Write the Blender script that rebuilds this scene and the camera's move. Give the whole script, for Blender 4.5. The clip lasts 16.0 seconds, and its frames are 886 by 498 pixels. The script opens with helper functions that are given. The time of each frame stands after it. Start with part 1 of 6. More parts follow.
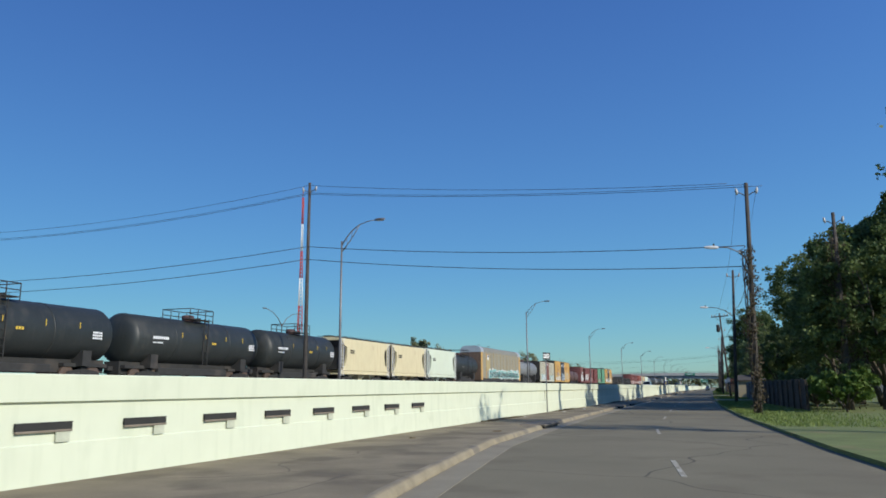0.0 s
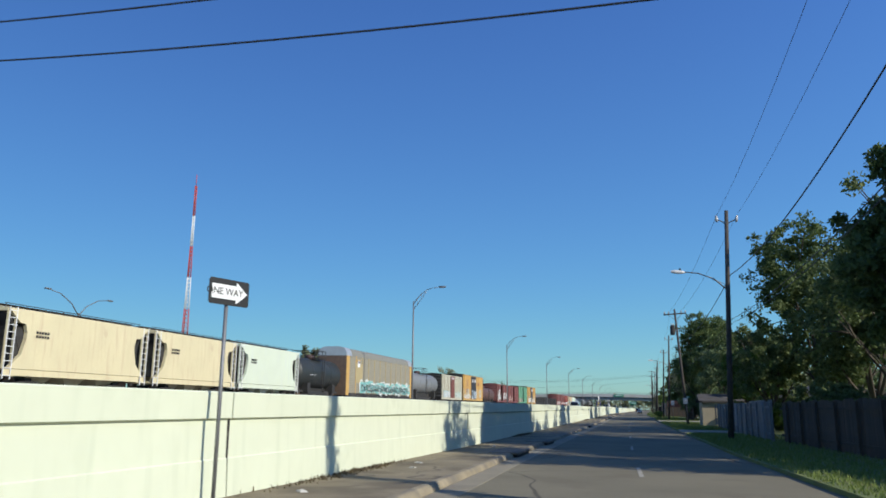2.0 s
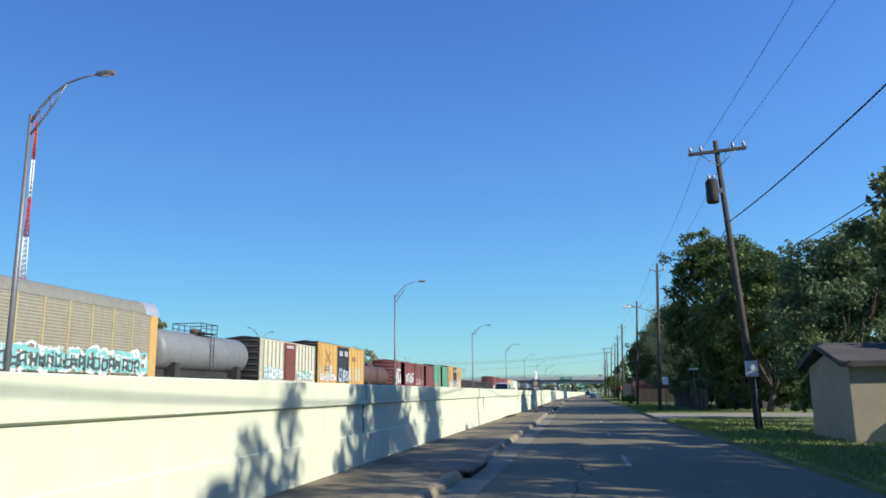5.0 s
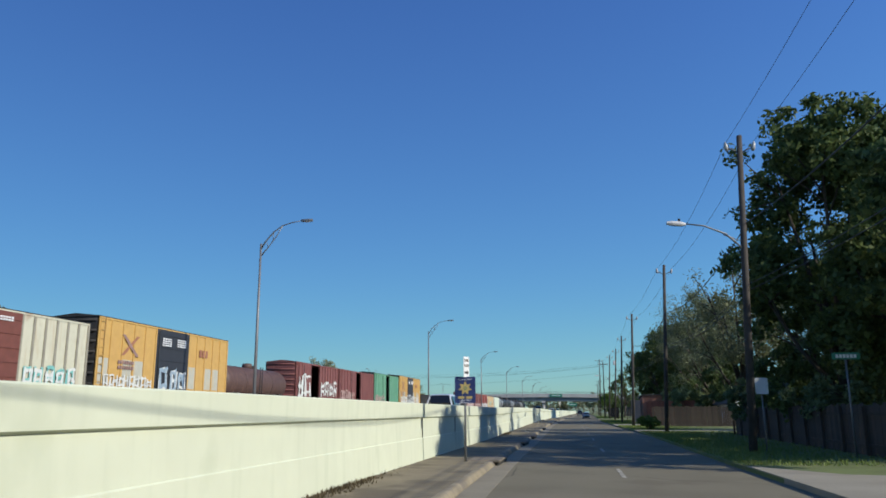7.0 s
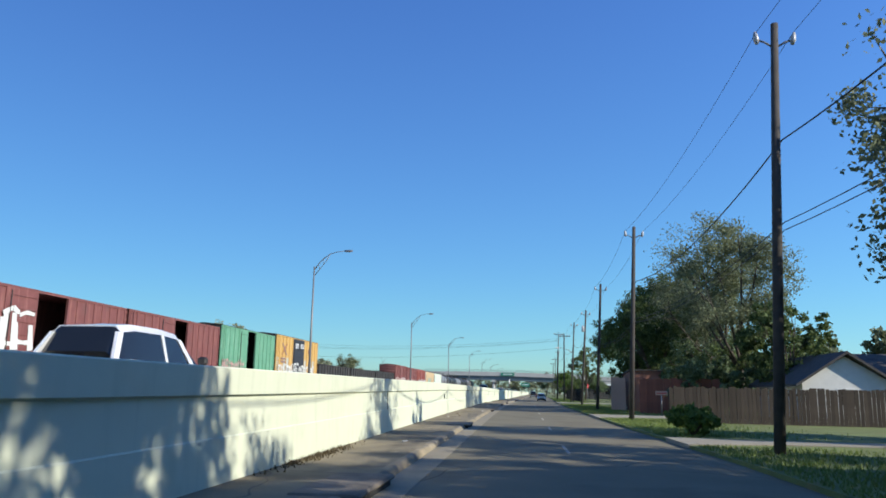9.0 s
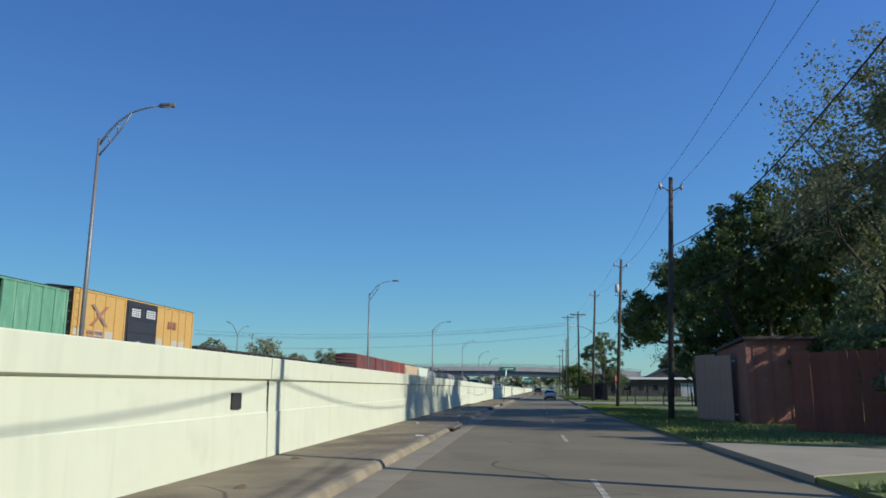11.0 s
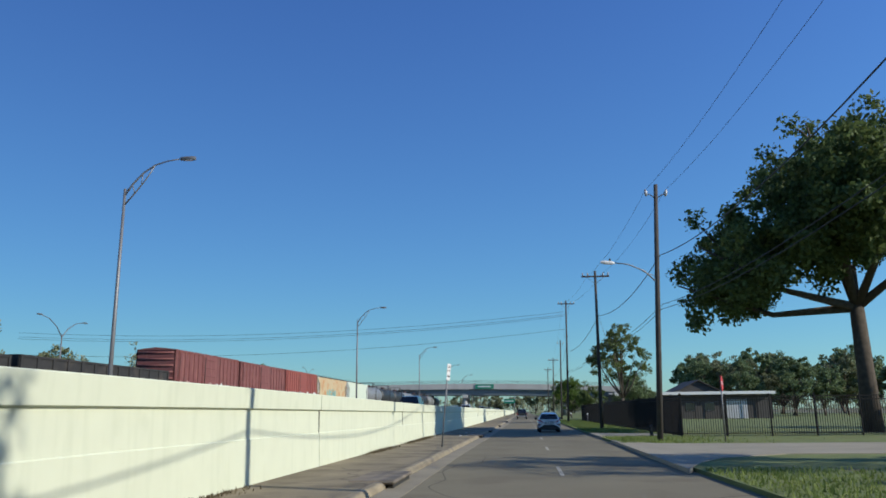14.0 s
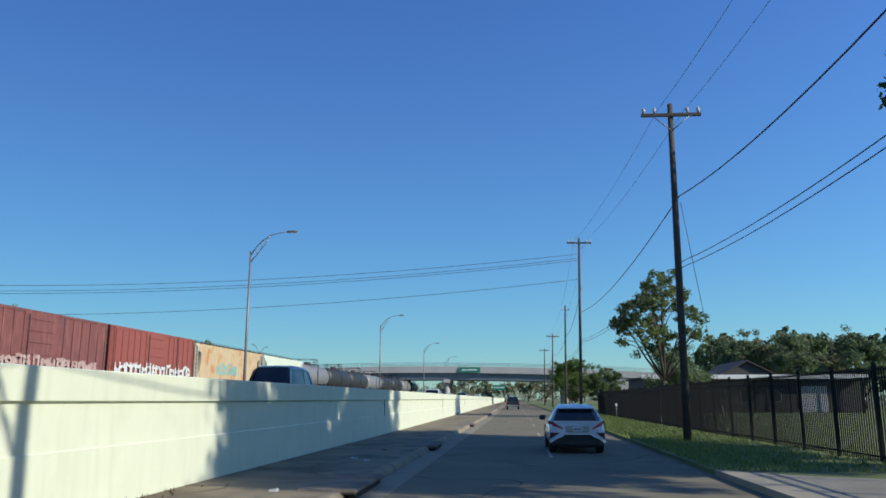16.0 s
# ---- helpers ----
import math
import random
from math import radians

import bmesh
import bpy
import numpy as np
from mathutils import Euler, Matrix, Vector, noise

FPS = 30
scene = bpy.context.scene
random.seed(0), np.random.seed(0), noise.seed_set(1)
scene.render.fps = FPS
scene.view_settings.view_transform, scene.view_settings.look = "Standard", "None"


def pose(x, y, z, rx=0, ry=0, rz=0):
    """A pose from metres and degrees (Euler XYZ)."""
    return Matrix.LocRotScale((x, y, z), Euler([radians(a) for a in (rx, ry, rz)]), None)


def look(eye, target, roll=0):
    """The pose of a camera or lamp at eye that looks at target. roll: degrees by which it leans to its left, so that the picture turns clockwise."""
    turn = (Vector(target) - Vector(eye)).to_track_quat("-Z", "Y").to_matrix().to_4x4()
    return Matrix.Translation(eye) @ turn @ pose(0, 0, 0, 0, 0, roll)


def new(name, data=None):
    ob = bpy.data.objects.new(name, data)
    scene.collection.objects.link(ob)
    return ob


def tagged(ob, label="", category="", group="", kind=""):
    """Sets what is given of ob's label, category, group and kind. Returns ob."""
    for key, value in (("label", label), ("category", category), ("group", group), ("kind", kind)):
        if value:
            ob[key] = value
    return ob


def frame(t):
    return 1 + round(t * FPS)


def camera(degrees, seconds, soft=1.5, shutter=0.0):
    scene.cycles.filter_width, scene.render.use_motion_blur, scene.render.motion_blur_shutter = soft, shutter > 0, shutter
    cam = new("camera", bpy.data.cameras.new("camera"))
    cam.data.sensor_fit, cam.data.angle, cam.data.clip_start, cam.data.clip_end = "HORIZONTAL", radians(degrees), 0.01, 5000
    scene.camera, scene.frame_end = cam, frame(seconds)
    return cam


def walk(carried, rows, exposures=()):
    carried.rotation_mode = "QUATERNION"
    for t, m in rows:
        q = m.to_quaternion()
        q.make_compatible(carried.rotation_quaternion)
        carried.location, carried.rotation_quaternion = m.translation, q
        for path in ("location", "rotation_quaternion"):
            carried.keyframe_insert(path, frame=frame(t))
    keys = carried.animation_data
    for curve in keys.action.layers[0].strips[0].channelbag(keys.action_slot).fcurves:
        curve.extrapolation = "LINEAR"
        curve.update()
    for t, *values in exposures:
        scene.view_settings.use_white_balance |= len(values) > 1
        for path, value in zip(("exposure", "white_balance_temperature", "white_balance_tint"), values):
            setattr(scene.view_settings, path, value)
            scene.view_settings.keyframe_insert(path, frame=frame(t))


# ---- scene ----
cam = camera(61.0, 16.0, soft=1.7, shutter=0.06)
PATH = [
    (0, 5.224, 0.000, 1.509, 100.49, 0.33, 20.05),
    (0.5, 4.404, 7.904, 1.516, 100.48, -0.59, 19.45),
    (1, 3.610, 15.828, 1.525, 100.60, -1.95, 17.79),
    (1.5, 2.867, 23.789, 1.535, 101.33, -1.42, 15.97),
    (2, 2.203, 31.807, 1.549, 101.88, -0.53, 14.76),
    (2.5, 1.636, 39.902, 1.567, 101.46, -1.03, 13.01),
    (3, 1.164, 48.093, 1.584, 101.77, -1.61, 11.52),
    (3.5, 0.778, 56.398, 1.597, 101.67, -1.18, 11.27),
    (4, 0.469, 64.837, 1.598, 101.18, -0.01, 11.21),
    (4.2, 0.365, 68.254, 1.595, 101.06, 0.35, 11.22),
    (6.3, -0.375, 104.687, 1.540, 100.91, 0.95, 10.68),
    (6.5, -0.437, 108.136, 1.542, 101.36, 0.96, 10.51),
    (7, -0.592, 116.754, 1.553, 102.26, 0.32, 10.24),
    (7.5, -0.738, 125.413, 1.564, 102.25, 0.22, 9.93),
    (8, -0.870, 134.174, 1.568, 101.81, 0.19, 9.59),
    (8.5, -0.981, 143.071, 1.559, 101.02, -0.84, 7.79),
    (8.7, -1.021, 146.654, 1.553, 100.85, -0.93, 6.92),
    (10.8, -1.442, 183.559, 1.454, 100.36, -1.26, 6.57),
    (11, -1.488, 186.953, 1.448, 100.53, -0.35, 7.01),
    (11.5, -1.600, 195.414, 1.442, 100.81, 0.31, 7.51),
    (12, -1.704, 203.905, 1.449, 101.82, 0.13, 6.63),
    (12.5, -1.794, 212.485, 1.471, 102.16, 0.33, 5.85),
    (13, -1.864, 221.135, 1.503, 101.95, 1.40, 5.58),
    (13.5, -1.905, 229.816, 1.537, 102.17, 0.86, 5.62),
    (14, -1.914, 238.488, 1.566, 102.21, 0.57, 5.62),
    (14.5, -1.884, 247.121, 1.583, 102.01, -0.01, 5.51),
    (15, -1.825, 255.718, 1.591, 102.16, -0.02, 5.38),
    (15.5, -1.745, 264.290, 1.592, 102.17, 0.33, 5.13),
    (16, -1.656, 272.851, 1.590, 101.26, -0.01, 5.02),
]
walk(cam, [(t, pose(*m)) for t, *m in PATH], [(0, 0.0), (0.5, 0.0), (1.5, 0.08), (2.5, 0.15), (3.3, 0.15), (4.0, 0.5), (4.6, 0.5), (6.0, 0.1), (6.5, 0.0), (7.2, 0.0), (8.0, 0.2), (8.5, 0.42), (9.0, 0.4), (10.4, 0.05), (11.0, 0.0), (12.0, 0.0), (12.5, 0.3), (13.0, 0.55), (13.5, 0.42), (14.0, 0.02), (14.6, 0.05), (15.0, 0.13), (16.0, 0.13)])


# ---- light ----
SUN_EL, SUN_AZ = 28.0, (0.941, -0.339)      # sun height in degrees; way towards it on the ground
world = bpy.data.worlds.new("world")
scene.world = world
world.use_nodes = True
_nt = world.node_tree
_sky = _nt.nodes.new("ShaderNodeTexSky")
_sky.sky_type, _sky.sun_disc = "NISHITA", False
_sky.sun_elevation, _sky.sun_rotation = radians(SUN_EL), math.atan2(SUN_AZ[0], SUN_AZ[1])
_sky.air_density, _sky.dust_density, _sky.ozone_density, _sky.altitude = 1.0, 0.5, 10.0, 300.0
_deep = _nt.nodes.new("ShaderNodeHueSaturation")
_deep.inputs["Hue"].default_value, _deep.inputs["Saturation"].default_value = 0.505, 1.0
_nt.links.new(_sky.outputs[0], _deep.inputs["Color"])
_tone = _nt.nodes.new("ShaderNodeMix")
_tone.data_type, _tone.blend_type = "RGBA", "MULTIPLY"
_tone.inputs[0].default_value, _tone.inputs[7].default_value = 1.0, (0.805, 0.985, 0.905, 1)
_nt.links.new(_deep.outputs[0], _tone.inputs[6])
# the sky's brightness is flattened by a power of its own luminance
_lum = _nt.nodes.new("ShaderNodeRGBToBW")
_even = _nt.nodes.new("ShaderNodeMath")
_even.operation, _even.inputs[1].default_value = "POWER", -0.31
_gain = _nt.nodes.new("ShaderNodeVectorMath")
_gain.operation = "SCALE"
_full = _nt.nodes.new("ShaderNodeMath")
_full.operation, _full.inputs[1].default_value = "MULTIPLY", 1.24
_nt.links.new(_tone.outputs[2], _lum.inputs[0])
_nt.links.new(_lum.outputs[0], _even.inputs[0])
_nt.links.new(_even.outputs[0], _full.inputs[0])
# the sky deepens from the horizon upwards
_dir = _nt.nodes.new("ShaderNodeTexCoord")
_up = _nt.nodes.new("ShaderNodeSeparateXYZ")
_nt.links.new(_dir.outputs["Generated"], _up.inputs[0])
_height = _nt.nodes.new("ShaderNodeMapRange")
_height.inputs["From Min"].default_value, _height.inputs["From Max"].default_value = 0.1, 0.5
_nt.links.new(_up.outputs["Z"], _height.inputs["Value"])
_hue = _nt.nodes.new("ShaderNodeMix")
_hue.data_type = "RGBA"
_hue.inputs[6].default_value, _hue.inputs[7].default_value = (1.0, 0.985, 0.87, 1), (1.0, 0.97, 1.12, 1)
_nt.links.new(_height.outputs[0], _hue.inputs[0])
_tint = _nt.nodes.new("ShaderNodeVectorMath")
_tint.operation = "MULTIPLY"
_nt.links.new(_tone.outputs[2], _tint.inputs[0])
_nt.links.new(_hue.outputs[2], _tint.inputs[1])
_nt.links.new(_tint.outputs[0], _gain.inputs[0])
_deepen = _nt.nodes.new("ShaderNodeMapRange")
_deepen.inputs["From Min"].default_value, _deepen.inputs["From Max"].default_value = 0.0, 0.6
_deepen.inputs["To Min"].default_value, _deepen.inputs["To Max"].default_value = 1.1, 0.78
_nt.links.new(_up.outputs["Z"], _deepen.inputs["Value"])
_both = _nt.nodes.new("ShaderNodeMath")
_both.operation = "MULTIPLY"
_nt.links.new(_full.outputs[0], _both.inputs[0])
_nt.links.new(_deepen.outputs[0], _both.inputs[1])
# a brightness gradient is put into the sky, rising towards the sun's side
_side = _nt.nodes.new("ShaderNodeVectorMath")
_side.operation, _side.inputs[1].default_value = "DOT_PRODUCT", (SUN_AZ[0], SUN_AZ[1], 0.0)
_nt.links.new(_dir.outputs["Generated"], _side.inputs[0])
_side_gain = _nt.nodes.new("ShaderNodeMapRange")
_side_gain.inputs["From Min"].default_value, _side_gain.inputs["From Max"].default_value = -1.0, 0.6
_side_gain.inputs["To Min"].default_value, _side_gain.inputs["To Max"].default_value = 0.8, 1.4
_nt.links.new(_side.outputs["Value"], _side_gain.inputs["Value"])
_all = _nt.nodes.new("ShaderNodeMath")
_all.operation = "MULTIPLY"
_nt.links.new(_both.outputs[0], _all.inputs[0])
_nt.links.new(_side_gain.outputs[0], _all.inputs[1])
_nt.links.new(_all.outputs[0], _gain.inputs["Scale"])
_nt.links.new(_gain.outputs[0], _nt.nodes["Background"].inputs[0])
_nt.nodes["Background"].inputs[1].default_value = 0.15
sun = new("sun", bpy.data.lights.new("sun", "SUN"))
sun.data.energy, sun.data.angle, sun.data.color = 5.0, radians(0.53), (1.0, 0.94, 0.82)
sun.matrix_world = look((SUN_AZ[0] * 100, SUN_AZ[1] * 100, 100 * math.tan(radians(SUN_EL))), (0, 0, 0))


# ---- materials ----
def mat(name, base, rough=0.8, metal=0.0, dark=0.75, scale=3.0, fine=40.0, bump=0.15, rand=0.0, spots=None, spot_scale=0.6, spot_at=0.55, spec=0.5, coat=0.0, streak=None, grit=0.4, cracks=None):
    """A painted, stony or earthy surface: base colour with grain at two scales, stains of colour spots, and fine relief."""
    m = bpy.data.materials.new(name)
    m.use_nodes = True
    t = m.node_tree
    bsdf = t.nodes["Principled BSDF"]
    co = t.nodes.new("ShaderNodeTexCoord")

    def noise_at(s, detail=4.0, vec=None):
        n = t.nodes.new("ShaderNodeTexNoise")
        n.inputs["Scale"].default_value, n.inputs["Detail"].default_value = s, detail
        t.links.new(vec or co.outputs["Object"], n.inputs["Vector"])
        return n.outputs["Fac"]

    def mix(fac, a, b):
        x = t.nodes.new("ShaderNodeMix")
        x.data_type = "RGBA"
        t.links.new(fac, x.inputs[0]) if hasattr(fac, "node") else setattr(x.inputs[0], "default_value", fac)
        for v, i in ((a, 6), (b, 7)):
            if hasattr(v, "node"):
                t.links.new(v, x.inputs[i])
            else:
                x.inputs[i].default_value = (*v, 1)
        return x.outputs[2]

    def ramp(fac, lo, hi):
        r = t.nodes.new("ShaderNodeMapRange")
        r.inputs["From Min"].default_value, r.inputs["From Max"].default_value = lo, hi
        t.links.new(fac, r.inputs["Value"])
        return r.outputs["Result"]

    shade = tuple(c * dark for c in base)
    col = mix(ramp(noise_at(scale), 0.3, 0.7), base, shade)
    col = mix(ramp(noise_at(fine, 2.0), 0.2, 1.3), col, tuple(c * (1 - grit) for c in base))
    if spots:
        col = mix(ramp(noise_at(spot_scale, 6.0), spot_at, spot_at + 0.12), col, spots)
    if streak:
        mp = t.nodes.new("ShaderNodeMapping")
        mp.inputs["Scale"].default_value = (1.0, 1.0, 0.12)
        t.links.new(co.outputs["Object"], mp.inputs["Vector"])
        col = mix(ramp(noise_at(4.0, 5.0, mp.outputs[0]), 0.52, 0.75), col, streak)
    if cracks:      # size of the slabs between cracks, width, colour
        warp = t.nodes.new("ShaderNodeTexNoise")
        warp.inputs["Scale"].default_value = 1.3 / cracks[0]
        t.links.new(co.outputs["Object"], warp.inputs["Vector"])
        add = t.nodes.new("ShaderNodeVectorMath")
        add.operation = "MULTIPLY_ADD"
        add.inputs[1].default_value = (cracks[0] * 0.6,) * 3
        t.links.new(warp.outputs["Color"], add.inputs[0])
        t.links.new(co.outputs["Object"], add.inputs[2])
        vo = t.nodes.new("ShaderNodeTexVoronoi")
        vo.feature = "DISTANCE_TO_EDGE"
        vo.inputs["Scale"].default_value = 1.0 / cracks[0]
        t.links.new(add.outputs[0], vo.inputs["Vector"])
        col = mix(ramp(vo.outputs["Distance"], cracks[1], cracks[1] * 0.3), col, cracks[2])
    if rand:
        oi = t.nodes.new("ShaderNodeObjectInfo")
        hs = t.nodes.new("ShaderNodeHueSaturation")
        t.links.new(col, hs.inputs["Color"])
        t.links.new(ramp(oi.outputs["Random"], -1.0 / rand + 1 if False else 0.0, 1.0), hs.inputs["Value"])
        r = hs.inputs["Value"].links[0].from_node
        r.inputs["To Min"].default_value, r.inputs["To Max"].default_value = 1 - rand, 1 + rand
        col = hs.outputs[0]
    t.links.new(col, bsdf.inputs["Base Color"])
    bsdf.inputs["Roughness"].default_value = rough
    bsdf.inputs["Metallic"].default_value = metal
    bsdf.inputs["Specular IOR Level"].default_value = spec
    bsdf.inputs["Coat Weight"].default_value = coat
    if bump:
        b = t.nodes.new("ShaderNodeBump")
        b.inputs["Strength"].default_value, b.inputs["Distance"].default_value = bump, 0.02
        t.links.new(noise_at(fine, 3.0), b.inputs["Height"])
        t.links.new(b.outputs[0], bsdf.inputs["Normal"])
    return m


def leaf_mat(name, a, b):
    m = mat(name, a, rough=0.65, bump=0.0, spec=0.25)
    t = m.node_tree
    bsdf = t.nodes["Principled BSDF"]
    g = t.nodes.new("ShaderNodeNewGeometry")
    x = t.nodes.new("ShaderNodeMix")
    x.data_type = "RGBA"
    x.inputs[6].default_value, x.inputs[7].default_value = (*a, 1), (*b, 1)
    t.links.new(g.outputs["Random Per Island"], x.inputs[0])
    t.links.new(x.outputs[2], bsdf.inputs["Base Color"])
    tr = t.nodes.new("ShaderNodeBsdfTranslucent")
    t.links.new(x.outputs[2], tr.inputs["Color"])
    ms = t.nodes.new("ShaderNodeMixShader")
    ms.inputs[0].default_value = 0.35
    t.links.new(bsdf.outputs[0], ms.inputs[1])
    t.links.new(tr.outputs[0], ms.inputs[2])
    t.links.new(ms.outputs[0], t.nodes["Material Output"].inputs["Surface"])
    return m


ASPHALT = mat("asphalt", (0.228, 0.204, 0.14), 0.9, dark=0.78, scale=0.35, fine=30, bump=0.3, spots=(0.159, 0.138, 0.0954), spot_scale=0.5, spot_at=0.54, spec=0.15, cracks=(9.0, 0.0035, (0.0954, 0.0848, 0.0636)))
GUTTER = mat("pale_gutter_concrete", (0.3, 0.262, 0.18), 0.9, dark=0.75, scale=0.7, fine=20, bump=0.3, spots=(0.21, 0.18, 0.125), spot_scale=0.8, spot_at=0.52)
CONCRETE_PAVE = mat("old_concrete_paving", (0.27, 0.222, 0.138), 0.92, dark=0.6, scale=0.8, fine=18, bump=0.4, spots=(0.125, 0.1, 0.062), spot_scale=0.6, spot_at=0.5, cracks=(4.2, 0.006, (0.09, 0.072, 0.05)))
SIDE_STREET = mat("pale_street_concrete", (0.336, 0.302, 0.224), 0.9, dark=0.8, scale=0.5, fine=18, bump=0.3, spots=(0.246, 0.218, 0.162), spot_scale=0.6, spot_at=0.54)
KERB = mat("kerb_concrete", (0.32, 0.268, 0.175), 0.92, dark=0.55, scale=1.5, fine=20, bump=0.4, spots=(0.15, 0.13, 0.1), spot_scale=0.9, spot_at=0.52)
FREEWAY = mat("freeway_concrete", (0.42, 0.4, 0.36), 0.9, scale=0.6, fine=20)
WALL = mat("whitewashed_concrete", (0.568, 0.6, 0.46), 0.85, dark=0.96, scale=0.5, fine=2.2, bump=0.08, spots=(0.482, 0.516, 0.387), spot_scale=0.9, spot_at=0.62, streak=(0.49, 0.525, 0.396), grit=0.12)
STAIN = mat("faint_wall_stain", (0.482, 0.503, 0.387), 0.9, dark=0.85, scale=4, fine=12, bump=0.0, streak=(0.413, 0.421, 0.327))
DARK_GAP = mat("dark_gap", (0.03, 0.03, 0.028), 0.95)
GROUND = mat("dry_grass_ground", (0.16, 0.14, 0.08), 0.95, dark=0.6, scale=0.2, fine=6, bump=0.4, spots=(0.09, 0.11, 0.035), spot_scale=0.25, spot_at=0.5)
GRASS = mat("mown_grass", (0.165, 0.205, 0.058), 0.95, dark=0.6, scale=0.8, fine=25, bump=0.6, spots=(0.17, 0.15, 0.06), spot_scale=0.7, spot_at=0.58)
BALLAST = mat("rail_ballast", (0.24, 0.22, 0.2), 0.95, dark=0.5, scale=8, fine=30, bump=0.6)
STEEL_RAIL = mat("rail_steel", (0.25, 0.18, 0.14), 0.5, 0.7)
GALV = mat("galvanised_steel", (0.2, 0.205, 0.21), 0.5, 0.4, dark=0.85, scale=4, fine=30, bump=0.05)
GALV_BRIGHT = mat("bright_galvanised_sheet", (0.62, 0.63, 0.62), 0.45, 0.6, dark=0.85, scale=3, fine=25, bump=0.05)
WOOD_POLE = mat("weathered_pole_wood", (0.075, 0.067, 0.06), 0.9, dark=0.55, scale=3, fine=18, bump=0.5, streak=(0.06, 0.045, 0.035))
BARK = mat("bark", (0.10, 0.08, 0.06), 0.95, dark=0.5, scale=4, fine=16, bump=0.7)
BLACK_CABLE = mat("black_cable", (0.02, 0.02, 0.02), 0.6)
CERAMIC = mat("grey_ceramic", (0.45, 0.45, 0.45), 0.3)
WHITE_PAINT = mat("white_paint", (0.72, 0.73, 0.71), 0.55, dark=0.9)
LINE_PAINT = mat("worn_line_paint", (0.5, 0.47, 0.38), 0.85, dark=0.75, spots=(0.2, 0.18, 0.128), spot_scale=5, spot_at=0.47)
LAMP_GREY = mat("lamp_head_grey", (0.5, 0.51, 0.52), 0.45, dark=0.9, bump=0.0)
LENS_GLASS = mat("lamp_lens", (0.75, 0.76, 0.74), 0.2)
LEAF_OAK = leaf_mat("oak_leaves", (0.055, 0.084, 0.027), (0.14, 0.185, 0.06))
INLET = mat("stained_inlet_concrete", (0.24, 0.2, 0.15), 0.95, dark=0.5, scale=2.2, fine=22, bump=0.5, spots=(0.11, 0.095, 0.075), spot_scale=1.4, spot_at=0.5)
PANEL_GREY = mat("weathered_grey_panel", (0.2, 0.205, 0.215), 0.85, dark=0.75, scale=1.2, fine=14, bump=0.2, rand=0.35, streak=(0.12, 0.11, 0.1))
LEAF_MID = leaf_mat("grey_green_leaves", (0.075, 0.105, 0.038), (0.17, 0.21, 0.078))
# pale leaf green that also carries painted distance haze on far trees
LEAF_HAZE = leaf_mat("pale_and_hazed_leaves", (0.12, 0.14, 0.075), (0.24, 0.26, 0.14))
PALE_TAN = mat("tan_painted_siding", (0.36, 0.31, 0.22), 0.85, dark=0.8, scale=1.2, fine=14)
DARK_SIDING = mat("dark_stained_siding", (0.08, 0.075, 0.07), 0.85, dark=0.7)
RACK_POST = mat("faded_yellow_post", (0.42, 0.34, 0.17), 0.65, dark=0.8)
RACK_END = mat("rusty_end_door", (0.15, 0.1, 0.07), 0.8, dark=0.65, streak=(0.09, 0.06, 0.045))
# distance haze painted into the leaf colour
LEAF_FAR = leaf_mat("haze_paled_leaves", (0.2, 0.23, 0.14), (0.34, 0.36, 0.24))
LEAF_BRIGHT = leaf_mat("spring_leaves", (0.06, 0.11, 0.02), (0.13, 0.19, 0.04))
LEAF_DULL = leaf_mat("hazy_leaves", (0.092, 0.132, 0.062), (0.185, 0.245, 0.12))
TANK_BLACK = mat("tank_black_paint", (0.026, 0.031, 0.03), 0.5, dark=0.8, scale=0.7, spots=(0.042, 0.043, 0.038), spot_scale=0.6, spot_at=0.6, streak=(0.036, 0.037, 0.034), spec=0.4)
TANK_BROWN = mat("tank_brown_paint", (0.1, 0.055, 0.045), 0.6, dark=0.75, streak=(0.16, 0.09, 0.06))
TANK_GREY = mat("tank_grey_paint", (0.2, 0.21, 0.21), 0.5, dark=0.8, streak=(0.13, 0.13, 0.12))
UNDER = mat("grimy_and_shaded_dark", (0.03, 0.03, 0.029), 0.85, dark=0.6, spots=(0.05, 0.043, 0.037))
HOP_TAN = mat("hopper_tan_paint", (0.63, 0.562, 0.351), 0.65, dark=0.9, scale=0.6, streak=(0.468, 0.378, 0.243), spots=(0.45, 0.36, 0.234), spot_scale=1.2, spot_at=0.66)
HOP_WHITE = mat("hopper_pale_mint_paint", (0.594, 0.657, 0.513), 0.6, dark=0.92, scale=0.6, streak=(0.495, 0.54, 0.495))
HOP_RUST = mat("hopper_rusted_cream_paint", (0.522, 0.423, 0.252), 0.7, dark=0.85, streak=(0.45, 0.18, 0.045), spots=(0.414, 0.189, 0.063), spot_scale=0.8, spot_at=0.52)
RACK_GREY = mat("autorack_tan_screen", (0.31, 0.285, 0.21), 0.65, 0.1, dark=0.82, streak=(0.23, 0.2, 0.14))
RACK_ROOF = mat("autorack_roof", (0.27, 0.26, 0.21), 0.6, 0.2, dark=0.8, streak=(0.2, 0.18, 0.14))
RAIL_YELLOW = mat("armour_yellow_paint", (0.558, 0.347, 0.104), 0.65, dark=0.85, streak=(0.45, 0.27, 0.09), spots=(0.405, 0.225, 0.063), spot_scale=0.9, spot_at=0.62)
